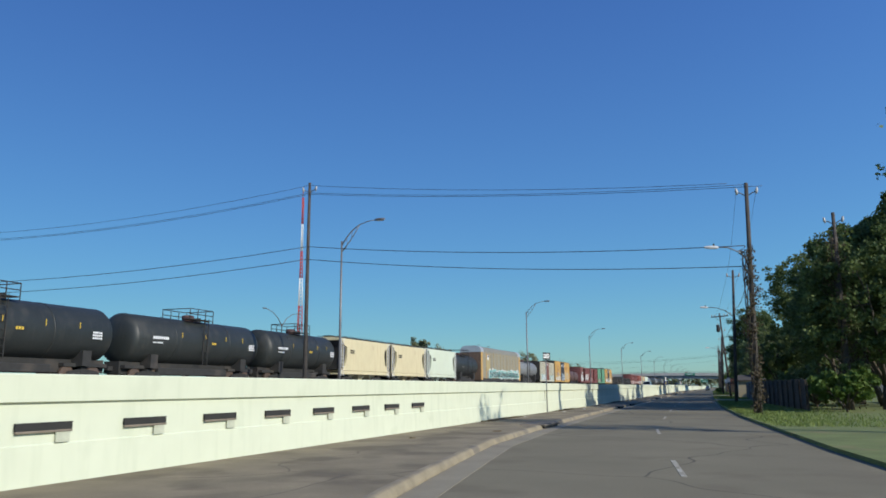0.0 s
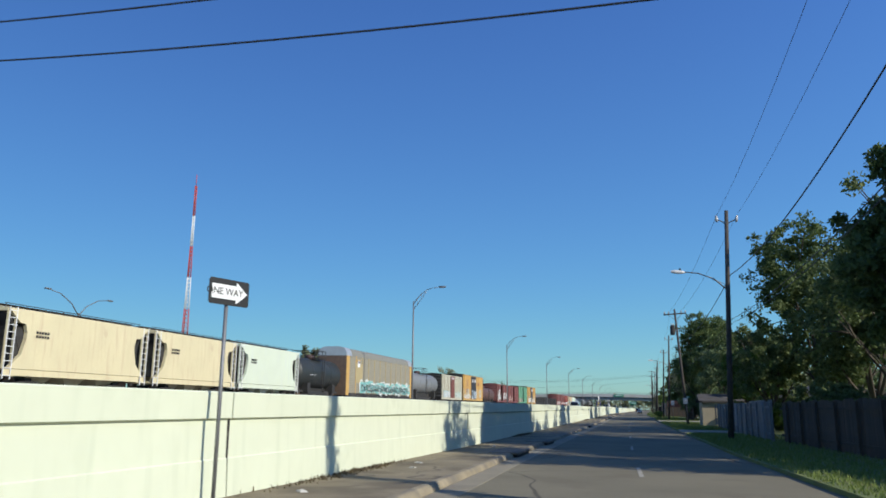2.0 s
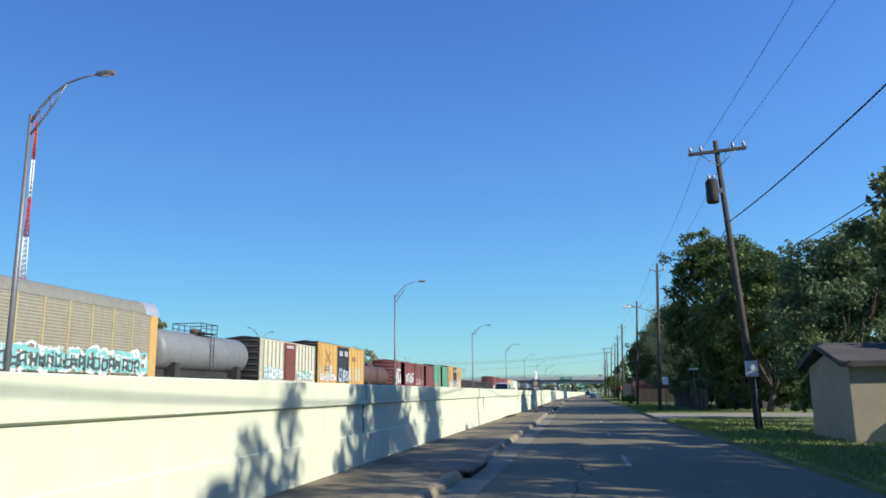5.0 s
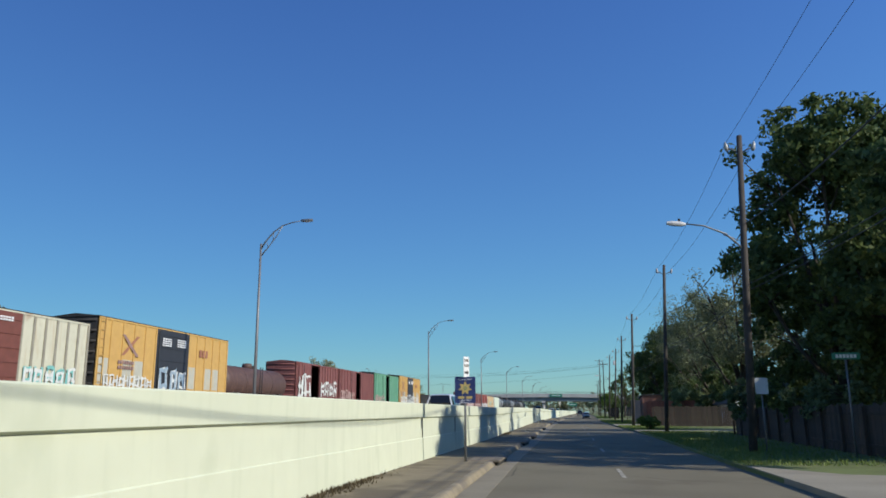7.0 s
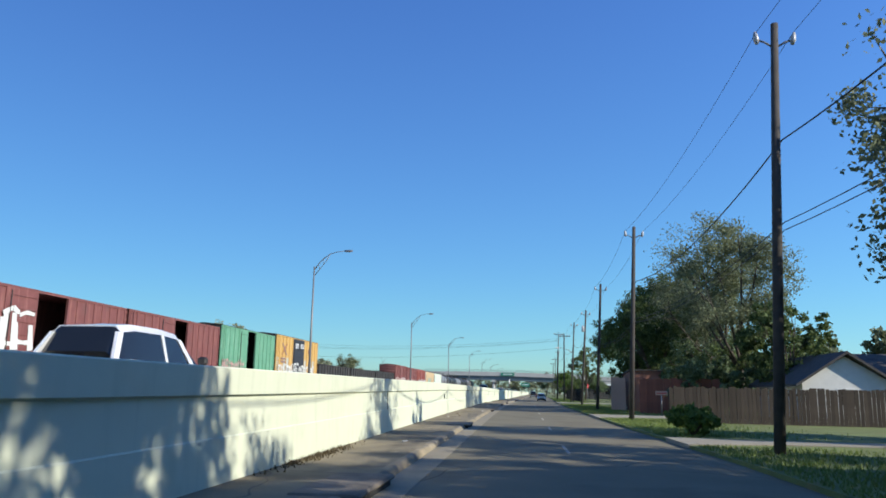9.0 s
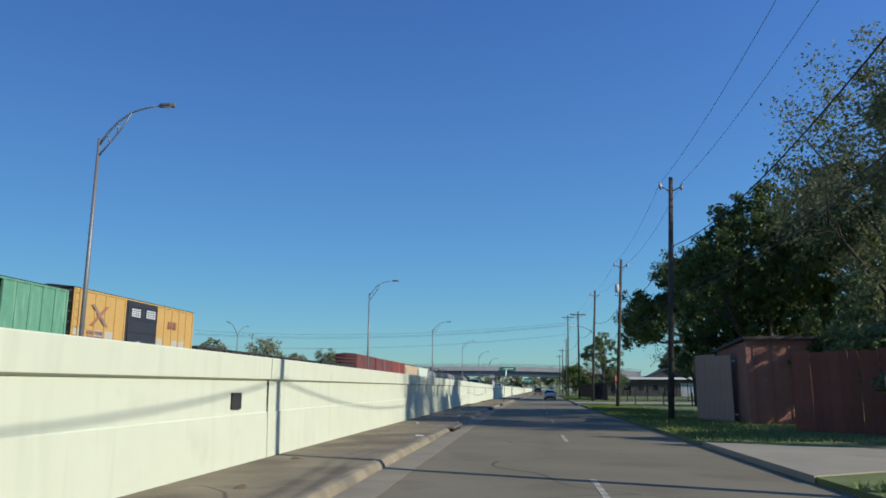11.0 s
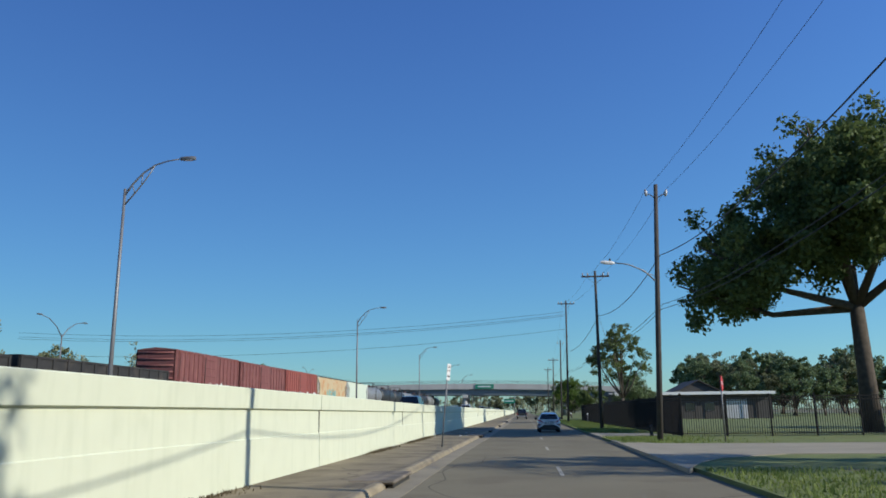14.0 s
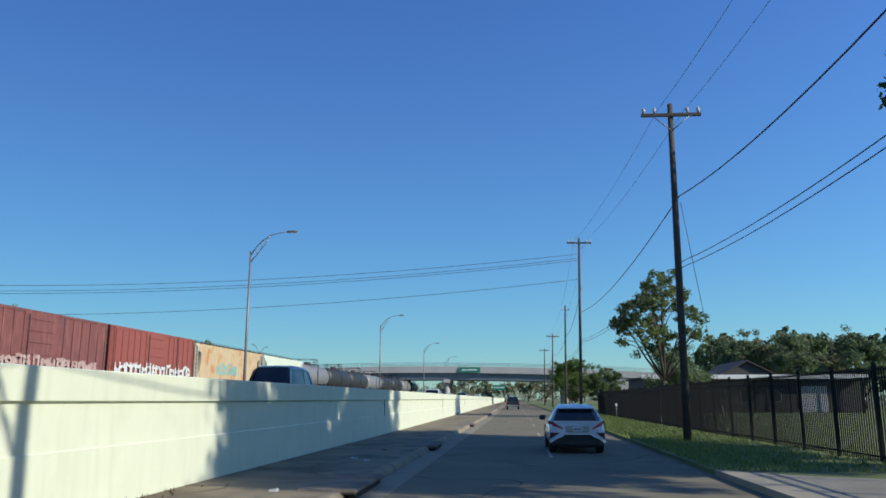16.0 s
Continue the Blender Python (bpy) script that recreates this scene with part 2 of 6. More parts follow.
BOX_WHITE = mat("boxcar_dirty_white_paint", (0.558, 0.549, 0.423), 0.7, dark=0.9, streak=(0.405, 0.342, 0.234), spots=(0.36, 0.297, 0.216), spot_scale=1.0, spot_at=0.6)
BOX_MAROON = mat("boxcar_maroon_paint", (0.195, 0.066, 0.06), 0.75, dark=0.72, streak=(0.25, 0.105, 0.088), spots=(0.13, 0.055, 0.05), spot_scale=0.8)
# shading along the ribs put into a darker grey paint
RIB_GREY = mat("rib_shading_grey", (0.3, 0.28, 0.22), 0.75, dark=0.7)
PATCH_GREY = mat("overpaint_grey", (0.45, 0.45, 0.378), 0.75, dark=0.85, streak=(0.495, 0.36, 0.18))
GRAFFITI_F = mat("faded_spray_paint", (0.5, 0.36, 0.32), 0.75, dark=0.7, streak=(0.3, 0.14, 0.12))
BOX_RED = mat("boxcar_red_paint", (0.28, 0.078, 0.06), 0.7, dark=0.8, streak=(0.25, 0.06, 0.05))
BOX_GREEN = mat("boxcar_green_paint", (0.12, 0.32, 0.2), 0.7, dark=0.8, streak=(0.2, 0.36, 0.26))
DOOR_BROWN = mat("boxcar_brown_door_paint", (0.17, 0.055, 0.04), 0.7, dark=0.75)
DOOR_BLACK = mat("boxcar_black_door_paint", (0.03, 0.034, 0.042), 0.6, dark=0.75)
GRAFFITI_W = mat("white_spray_paint", (0.648, 0.666, 0.63), 0.7, dark=0.85)
CAR_WHITE = mat("white_car_paint", (0.74, 0.75, 0.76), 0.3, dark=0.97, fine=3, bump=0.0, coat=0.8)
CAR_BLUE = mat("dark_blue_car_paint", (0.02, 0.03, 0.06), 0.3, dark=0.9, fine=3, bump=0.0, coat=0.8)
CAR_BLACK = mat("black_car_paint", (0.015, 0.015, 0.017), 0.3, dark=0.9, fine=3, bump=0.0, coat=0.8)
CAR_SILVER = mat("silver_car_paint", (0.4, 0.41, 0.42), 0.3, 0.5, dark=0.95, fine=3, bump=0.0, coat=0.8)
TRIM_BLACK = mat("black_plastic_trim", (0.02, 0.02, 0.021), 0.55, bump=0.05)
GLASS_DARK = mat("tinted_glass", (0.012, 0.014, 0.016), 0.04, dark=1.0, bump=0.0, spec=0.6)
TYRE = mat("tyre_rubber", (0.02, 0.02, 0.02), 0.85)
RIM = mat("alloy_rim", (0.35, 0.35, 0.36), 0.35, 0.8)
TAIL_RED = mat("red_lamp_lens", (0.42, 0.02, 0.025), 0.15, dark=0.9, bump=0.0)
SIGN_WHITE = mat("sign_white_sheeting", (0.75, 0.76, 0.76), 0.5, dark=0.95)
SIGN_BLACK = mat("sign_black_sheeting", (0.02, 0.02, 0.02), 0.5)
SIGN_BLUE = mat("sign_blue_sheeting", (0.02, 0.035, 0.13), 0.45)
SIGN_GOLD = mat("sign_gold_sheeting", (0.5, 0.38, 0.13), 0.5)
SIGN_GREEN = mat("sign_green_sheeting", (0.01, 0.2, 0.12), 0.45)
SIGN_RED = mat("sign_red_sheeting", (0.5, 0.03, 0.03), 0.45)
BRIDGE_CONC = mat("bridge_concrete", (0.42, 0.42, 0.4), 0.85, dark=0.8, scale=0.3, streak=(0.3, 0.3, 0.28))
BRIDGE_STEEL = mat("bridge_girder_paint", (0.13, 0.17, 0.19), 0.6, dark=0.8, scale=0.4)
IRON = mat("black_iron_fence", (0.012, 0.012, 0.013), 0.75, spec=0.2)
FENCE_WOOD = mat("greyed_fence_board", (0.075, 0.0562, 0.0413), 0.9, dark=0.6, scale=2, fine=15, bump=0.4, rand=0.25, streak=(0.045, 0.0338, 0.0263))
SALMON = mat("salmon_painted_board", (0.38, 0.165, 0.105), 0.85, dark=0.8, scale=1.5, rand=0.12, streak=(0.33, 0.16, 0.12))
PALE_BOARD = mat("pale_pink_board", (0.5, 0.31, 0.22), 0.85, dark=0.8, scale=1.5, streak=(0.4, 0.3, 0.25))
BRICK_RED = mat("dark_red_board", (0.25, 0.09, 0.055), 0.9, dark=0.7, scale=1.5, rand=0.15)
SIDING = mat("white_house_siding", (0.7, 0.7, 0.67), 0.7, dark=0.9)
GREY_SIDING = mat("grey_house_siding", (0.11, 0.105, 0.1), 0.8, dark=0.8)
SHINGLE = mat("dark_roof_shingles", (0.085, 0.078, 0.074), 0.95, dark=0.6, scale=2, fine=12, bump=0.6)
MAST_RED = mat("mast_red_paint", (0.5, 0.06, 0.04), 0.6)
VINE = leaf_mat("dry_vine_leaves", (0.07, 0.055, 0.03), (0.13, 0.1, 0.06))
GRASS_BLADE = leaf_mat("grass_blades", (0.11, 0.165, 0.035), (0.22, 0.265, 0.08))
LITTER = mat("paper_litter", (0.6, 0.58, 0.52), 0.8)
STRAW = mat("dead_leaf_litter", (0.17, 0.12, 0.06), 0.95, dark=0.6, scale=6)
GRAFFITI_B = mat("blue_grey_spray_paint", (0.3, 0.4, 0.48), 0.7, dark=0.8)
LETTER_YELLOW = mat("yellow_stencil_paint", (0.65, 0.45, 0.06), 0.6)
DECAL_X = mat("faded_red_decal", (0.36, 0.16, 0.09), 0.7)
DECAL_BLUE = mat("faded_blue_decal", (0.3, 0.19, 0.16), 0.7)
GRAFFITI_D = mat("dark_spray_paint", (0.06, 0.09, 0.09), 0.7, dark=0.8)
GRAFFITI_T = mat("teal_spray_paint", (0.2, 0.5, 0.46), 0.7, dark=0.8)


# ---- mesh builders ----
class Mesh:
    """Collects vertices and faces of one part."""

    def __init__(self):
        self.v, self.f, self.smooth = [], [], set()

    def add(self, verts, faces, smooth=False):
        n = len(self.v)
        self.v += [tuple(p) for p in verts]
        if smooth:
            self.smooth.update(range(len(self.f), len(self.f) + len(faces)))
        self.f += [tuple(i + n for i in q) for q in faces]
        return self

    def box(self, x0, x1, y0, y1, z0, z1, c=0.0):
        """A block; c: the chamfer of its edges."""
        if c <= 0:
            v = [(x, y, z) for z in (z0, z1) for x, y in ((x0, y0), (x1, y0), (x1, y1), (x0, y1))]
            return self.add(v, [(3, 2, 1, 0), (4, 5, 6, 7), (0, 1, 5, 4), (1, 2, 6, 5), (2, 3, 7, 6), (3, 0, 4, 7)])
        v = []
        for z, k in ((z0, c), (z0 + c, 0), (z1 - c, 0), (z1, c)):
            a, b, d, e = x0 + k, x1 - k, y0 + k, y1 - k
            q = c if k == 0 else c * 0.5
            v += [(a + q, d, z), (b - q, d, z), (b, d + q, z), (b, e - q, z), (b - q, e, z), (a + q, e, z), (a, e - q, z), (a, d + q, z)]
        f = [tuple(range(7, -1, -1)), tuple(range(24, 32))]
        for k in range(3):
            f += [(8 * k + i, 8 * k + (i + 1) % 8, 8 * k + 8 + (i + 1) % 8, 8 * k + 8 + i) for i in range(8)]
        return self.add(v, f)

    def rings(self, rings, cap=True, smooth=False, close=True):
        """Joins rings of equally many points."""
        n = len(rings[0])
        v = [p for r in rings for p in r]
        f = []
        for k in range(len(rings) - 1):
            for i in range(n if close else n - 1):
                j = (i + 1) % n
                f.append((k * n + i, k * n + j, (k + 1) * n + j, (k + 1) * n + i))
        self.add(v, f, smooth)
        if cap:
            m = len(self.v) - len(v)
            self.f.append(tuple(range(m + n - 1, m - 1, -1)))
            self.f.append(tuple(range(m + len(v) - n, m + len(v))))
        return self

    def tube(self, pts, radii, n=8, cap=True, smooth=True):
        """A round tube along points."""
        pts = [Vector(p) for p in pts]
        if not isinstance(radii, (list, tuple)):
            radii = [radii] * len(pts)
        out = []
        side = None
        for i, p in enumerate(pts):
            d = (pts[min(i + 1, len(pts) - 1)] - pts[max(i - 1, 0)]).normalized()
            if side is None:
                side = d.orthogonal().normalized()
            else:
                side = (side - d * side.dot(d)).normalized()
            up = d.cross(side)
            out.append([p + (side * math.cos(a) + up * math.sin(a)) * radii[i] for a in [2 * math.pi * k / n for k in range(n)]])
        return self.rings(out, cap, smooth)

    def profile(self, pts, axis, a, b):
        """A closed outline (pairs) pushed along an axis from a to b. Pairs are (y, z) for x, (x, z) for y, (x, y) for z."""
        def at(p, s):
            return {"x": (s, p[0], p[1]), "y": (p[0], s, p[1]), "z": (p[0], p[1], s)}[axis]
        return self.rings([[at(p, a) for p in pts], [at(p, b) for p in pts]])

    def mesh(self, name):
        me = bpy.data.meshes.new(name)
        me.from_pydata(self.v, [], self.f)
        for i in self.smooth:
            if i < len(me.polygons):
                me.polygons[i].use_smooth = True
        me.validate()
        bm = bmesh.new()
        bm.from_mesh(me)
        bmesh.ops.recalc_face_normals(bm, faces=bm.faces)
        bm.to_mesh(me)
        bm.free()
        return me


def part(name, m, material, parent=None, label="", at=None):
    """Links a Mesh as one object, under a thing or a part."""
    me = m.mesh(name) if isinstance(m, Mesh) else m
    if material and not me.materials:
        me.materials.append(material)
    ob = new(name, me)
    if parent:
        ob.parent = parent
    if at is not None:
        ob.matrix_basis = at
    if label:
        tagged(ob, label)
    return ob


def thing(name, label, category, at=(0, 0, 0), group="", kind="", turn=0.0):
    ob = new(name)
    ob.empty_display_size = 0.3
    ob.matrix_basis = pose(*at, 0, 0, turn)
    return tagged(ob, label, category, group, kind)


def line(points):
    ys = [p[0] for p in points]
    xs = [p[1] for p in points]
    return lambda y: float(np.interp(y, ys, xs))


# ---- the plan: lines along the road (y, x) ----
wall_x = line([(-60, -4.0), (0, -4.25), (60, -4.2), (90, -4.6), (125, -5.25), (160, -5.55), (200, -6.6), (246, -7.45), (285, -7.2), (305, -6.9), (350, -6.6), (480, -6.2), (760, -5.0)])
wall_z = line([(-60, 1.75), (60, 1.76), (125, 1.83), (160, 1.82), (200, 2.02), (250, 2.1), (285, 1.96), (350, 1.95), (760, 1.95)])
kerb_l = line([(-60, 16), (-20, 6.8), (0, 2.7), (11, 0.6), (20, -0.7), (30, -1.3), (55, -1.95), (64, -2.05), (121, -2.8), (142, -3.3), (160, -3.55), (200, -4.35), (215, -4.55), (240, -4.9), (265, -4.7), (290, -4.3), (335, -3.8), (500, -3.2), (760, -2.0)])
kerb_r = line([(-60, 22), (-20, 13.5), (0, 9.8), (20, 7.6), (40, 6.1), (60, 5.1), (100, 4.2), (140, 3.6), (170, 3.6), (200, 2.9), (240, 2.45), (290, 2.65), (335, 3.2), (500, 4.2), (760, 5.5)])


def slab(name, ys, left, right, z1, z0, material, label, category, cross=1):
    """A slab that follows the road between two lines."""
    m = Mesh()
    rows = []
    for y in ys:
        a, b = left(y), right(y)
        top = [(a + (b - a) * k / cross, y, z1(y) if callable(z1) else z1) for k in range(cross + 1)]
        rows.append(top + [(b, y, z0), (a, y, z0)])
    m.rings(rows)
    return tagged(part(name, m, material), label, category, kind="structure")


def steps(a, b, d):
    n = max(1, int(round((b - a) / d)))
    return [a + (b - a) * i / n for i in range(n + 1)]


# ---- ground, road, wall ----
g = Mesh()
g.add([(-1500, -300, -0.06), (1500, -300, -0.06), (1500, 2600, -0.06), (-1500, 2600, -0.06)], [(0, 1, 2, 3)])
tagged(part("ground", g, GROUND), "flat dry grassy ground out to the horizon", "ground", kind="structure")
slab("road", steps(-60, 760, 10), kerb_l, kerb_r, 0.0, -0.3, ASPHALT, "worn grey asphalt one-way frontage road", "road", 4)
slab("pavement", steps(-60, 760, 5), lambda y: wall_x(y) - 0.1, lambda y: kerb_l(y) - 0.16, 0.14, -0.3, CONCRETE_PAVE, "stained concrete strip between wall and kerb", "pavement", 2)
kerb = Mesh().rings([[(kerb_l(y) + dx, y, z) for dx, z in ((-0.16, -0.3), (-0.16, 0.144), (-0.07, 0.148), (-0.02, 0.135), (0.02, 0.09), (0.05, 0.03), (0.06, -0.3))] for y in steps(-60, 760, 2.5)])
tagged(part("kerb", kerb, KERB), "chipped rounded concrete kerb beside the wall", "kerb", kind="structure")
slab("gutter", steps(-60, 760, 5), lambda y: kerb_l(y) + 0.05, lambda y: kerb_l(y) + 0.62, 0.006, -0.2, GUTTER, "pale concrete gutter along the kerb", "gutter")
slab("verge", steps(-60, 760, 5), kerb_r, lambda y: kerb_r(y) + 90, lambda y: 0.1, -0.3, GRASS, "mown grass verge and lawns beside the road", "grass", 6)
slab("freeway", steps(-60, 760, 10), lambda y: -22.5, lambda y: wall_x(y) - 0.28, 0.95, -0.3, FREEWAY, "raised concrete freeway lanes behind the wall", "road", 2)
slab("embankment", steps(-120, 900, 20), lambda y: -36.0, lambda y: -22.5, 1.62, -0.3, BALLAST, "grey ballast bed of the railway", "railway bed", 2)
slab("rail_yard_ground", steps(-120, 900, 60), lambda y: -420.0, lambda y: -36.0, 0.9, -0.3, GROUND, "flat scrubby ground behind the railway", "ground", 2)


def concrete_wall():
    root = thing("wall_freeway", "whitewashed concrete retaining wall with a raised coping band", "wall", kind="structure")
    joints = {-60: 0.03, -35: 0.03, 42.9: 0.04, 60: 0.02, 78: 0.03, 98: 0.03, 119.6: 0.03, 140: 0.05, 146.5: 0.04, 178: 0.03, 201.3: 0.05, 231: 0.03, 259.4: 0.05, 274.1: 0.03, 305: 0.05, 331: 0.05, 357: 0.05, 390: 0.08, 430: 0.08, 480: 0.1, 540: 0.1, 620: 0.1, 700: 0.1, 760: 0.1}
    for (a, ga), (b, gb) in zip(joints.items(), list(joints.items())[1:]):
        low, band = Mesh(), Mesh()
        ys = steps(a + ga / 2, b - gb / 2, 6)
        def section(y, pts):
            x, h = wall_x(y), wall_z(y)
            return [(x + dx, y, (h - 0.42 + dz) if rel else dz) for dx, dz, rel in pts]
        low.rings([section(y, [(-0.02, -0.2, 0), (-0.02, 0.14, 0), (-0.04, -0.62, 1), (-0.06, -0.6, 1), (-0.07, 0, 1), (-0.27, 0, 1), (-0.30, -0.2, 0)]) for y in ys])
        band.rings([section(y, [(-0.075, -0.02, 1), (0.0, 0.012, 1), (0.008, 0.40, 1), (-0.012, 0.42, 1), (-0.26, 0.42, 1), (-0.28, 0.40, 1), (-0.28, -0.012, 1)]) for y in ys])
        part("wall_panel", low, WALL, root)
        part("coping_band", band, WALL, root)
        if -60 < a:
            x, h = wall_x(a), wall_z(a)
            part("joint_filler", Mesh().box(x - 0.26, x - 0.05, a - ga / 2 - 0.005, a + ga / 2 + 0.005, 0, h - 0.04), DARK_GAP, root)
    # a dark flat square set on the wall face
    yp = 199.4
    part("paint_patch", Mesh().box(wall_x(yp) - 0.05, wall_x(yp) - 0.028, yp, yp + 0.42, 1.08, 1.36), UNDER, root, "dark square patch")
    return root


concrete_wall()


# ---- street lamps over the freeway ----
LAMP_Y = [-7.0, 49.0, 106.0, 161.5, 216.8, 271.9, 326.0, 383.0, 440.0, 496.0, 552.0, 608.0]


def freeway_lamp(y, x=-20.6):
    lamp = thing("street_lamp", "tall galvanised lamp post with a curved trussed arm", "street lamp", (x, y, 0.95), "lamps along the freeway")
    part("base", Mesh().box(-0.2, 0.2, -0.2, 0.2, 0, 0.12, 0.02), GALV, lamp)
    part("pole", Mesh().tube([(0, 0, 0.1), (0, 0, 5), (0, 0, 11.35)], [0.115, 0.095, 0.065], 10), GALV, lamp)
    arm = [(0, 0, 11.0), (0.35, 0, 11.55), (0.85, 0, 12.1), (1.45, 0, 12.5), (2.1, 0, 12.68), (2.75, 0, 12.76)]
    part("upper_arm", Mesh().tube(arm, [0.05, 0.048, 0.045, 0.04, 0.036, 0.032], 6), GALV, lamp)
    low = [(0, 0, 10.5), (0.5, 0, 11.1), (1.0, 0, 11.75), (1.45, 0, 12.5)]
    part("lower_arm", Mesh().tube(low, [0.04, 0.036, 0.032, 0.03], 6), GALV, lamp)
    for p, q in (((0.35, 0, 11.55), (0.5, 0, 11.1)), ((0.85, 0, 12.1), (0.8, 0, 11.45))):
        part("truss_bar", Mesh().tube([p, q], 0.022, 5), GALV, lamp)
    head = Mesh().rings([[(2.7 + dx, dy * w, 12.74 + dz) for dy, dz in ((-1, 0.02), (-0.7, 0.1), (0.7, 0.1), (1, 0.02), (0.8, -0.06), (-0.8, -0.06))] for dx, w in ((0, 0.06), (0.2, 0.13), (0.55, 0.15), (0.75, 0.09))])
    part("lamp_head", head, GALV, lamp)
    part("lens", Mesh().box(2.95, 3.3, -0.09, 0.09, 12.655, 12.69, 0.01), LENS_GLASS, lamp)
    return lamp


for y in LAMP_Y:
    freeway_lamp(y)


# ---- freight train ----
FACE, AXIS, RAIL = -26.7, -28.2, 1.9


def rails():
    track = thing("railway_track", "rusty steel rails on timber sleepers", "railway track", (AXIS, 0, 0), kind="structure")
    for s in (-0.75, 0.75):
        part("rail", Mesh().profile([(s - 0.07, RAIL - 0.15), (s + 0.07, RAIL - 0.15), (s + 0.035, RAIL - 0.02), (s + 0.035, RAIL), (s - 0.035, RAIL), (s - 0.035, RAIL - 0.02)], "y", -40, 560), STEEL_RAIL, track)
    sl = Mesh()
    for k in range(0, 980):
        y = -30 + 0.6 * k
        sl.box(-1.3, 1.3, y, y + 0.24, 1.58, RAIL - 0.16)
    tagged(part("sleepers", sl, WOOD_POLE, track), kind="stuff")


rails()


def bogie(y, car):
    """A three-piece freight truck with four wheels, centred at y."""
    f = Mesh()
    for s in (-1, 1):
        x = s * 1.02
        f.profile([(y - 1.25, RAIL + 0.36), (y - 0.95, RAIL + 0.62), (y - 0.35, RAIL + 0.72), (y + 0.35, RAIL + 0.72), (y + 0.95, RAIL + 0.62), (y + 1.25, RAIL + 0.36), (y + 1.1, RAIL + 0.3), (y + 0.5, RAIL + 0.22), (y - 0.5, RAIL + 0.22), (y - 1.1, RAIL + 0.3)], "x", x - 0.07, x + 0.07)
    f.box(-1.1, 1.1, y - 0.2, y + 0.2, RAIL + 0.45, RAIL + 0.85)
    b = part("bogie", f, UNDER, car)
    for dy in (-0.9, 0.9):
        for s in (-0.76, 0.76):
            w = Mesh().tube([(s - 0.07, y + dy, RAIL + 0.46), (s + 0.07, y + dy, RAIL + 0.46)], 0.46, 16, smooth=False)
            part("wheel", w, STEEL_RAIL, b)


def car_root(name, label, y0, y1, group="cars of the freight train"):
    car = thing(name, label, "railway car", (AXIS, (y0 + y1) / 2, 0), group)
    L = y1 - y0
    bogie(-L / 2 + 2.2, car)
    bogie(L / 2 - 2.2, car)
    for s in (-1, 1):
        part("coupler", Mesh().box(-0.12, 0.12, s * (L / 2 - 0.3) - 0.35, s * (L / 2 - 0.3) + 0.35, RAIL + 0.72, RAIL + 0.98, 0.03), UNDER, car)
    return car, L


def ladder(m, x, y, z0, z1, w=0.45, n=7):
    for s in (0, w):
        m.box(x, x + 0.04, y + s - 0.02, y + s + 0.02, z0, z1)
    for k in range(n):
        z = z0 + (z1 - z0) * (k + 0.5) / n
        m.box(x, x + 0.03, y, y + w, z - 0.015, z + 0.015)
    return m


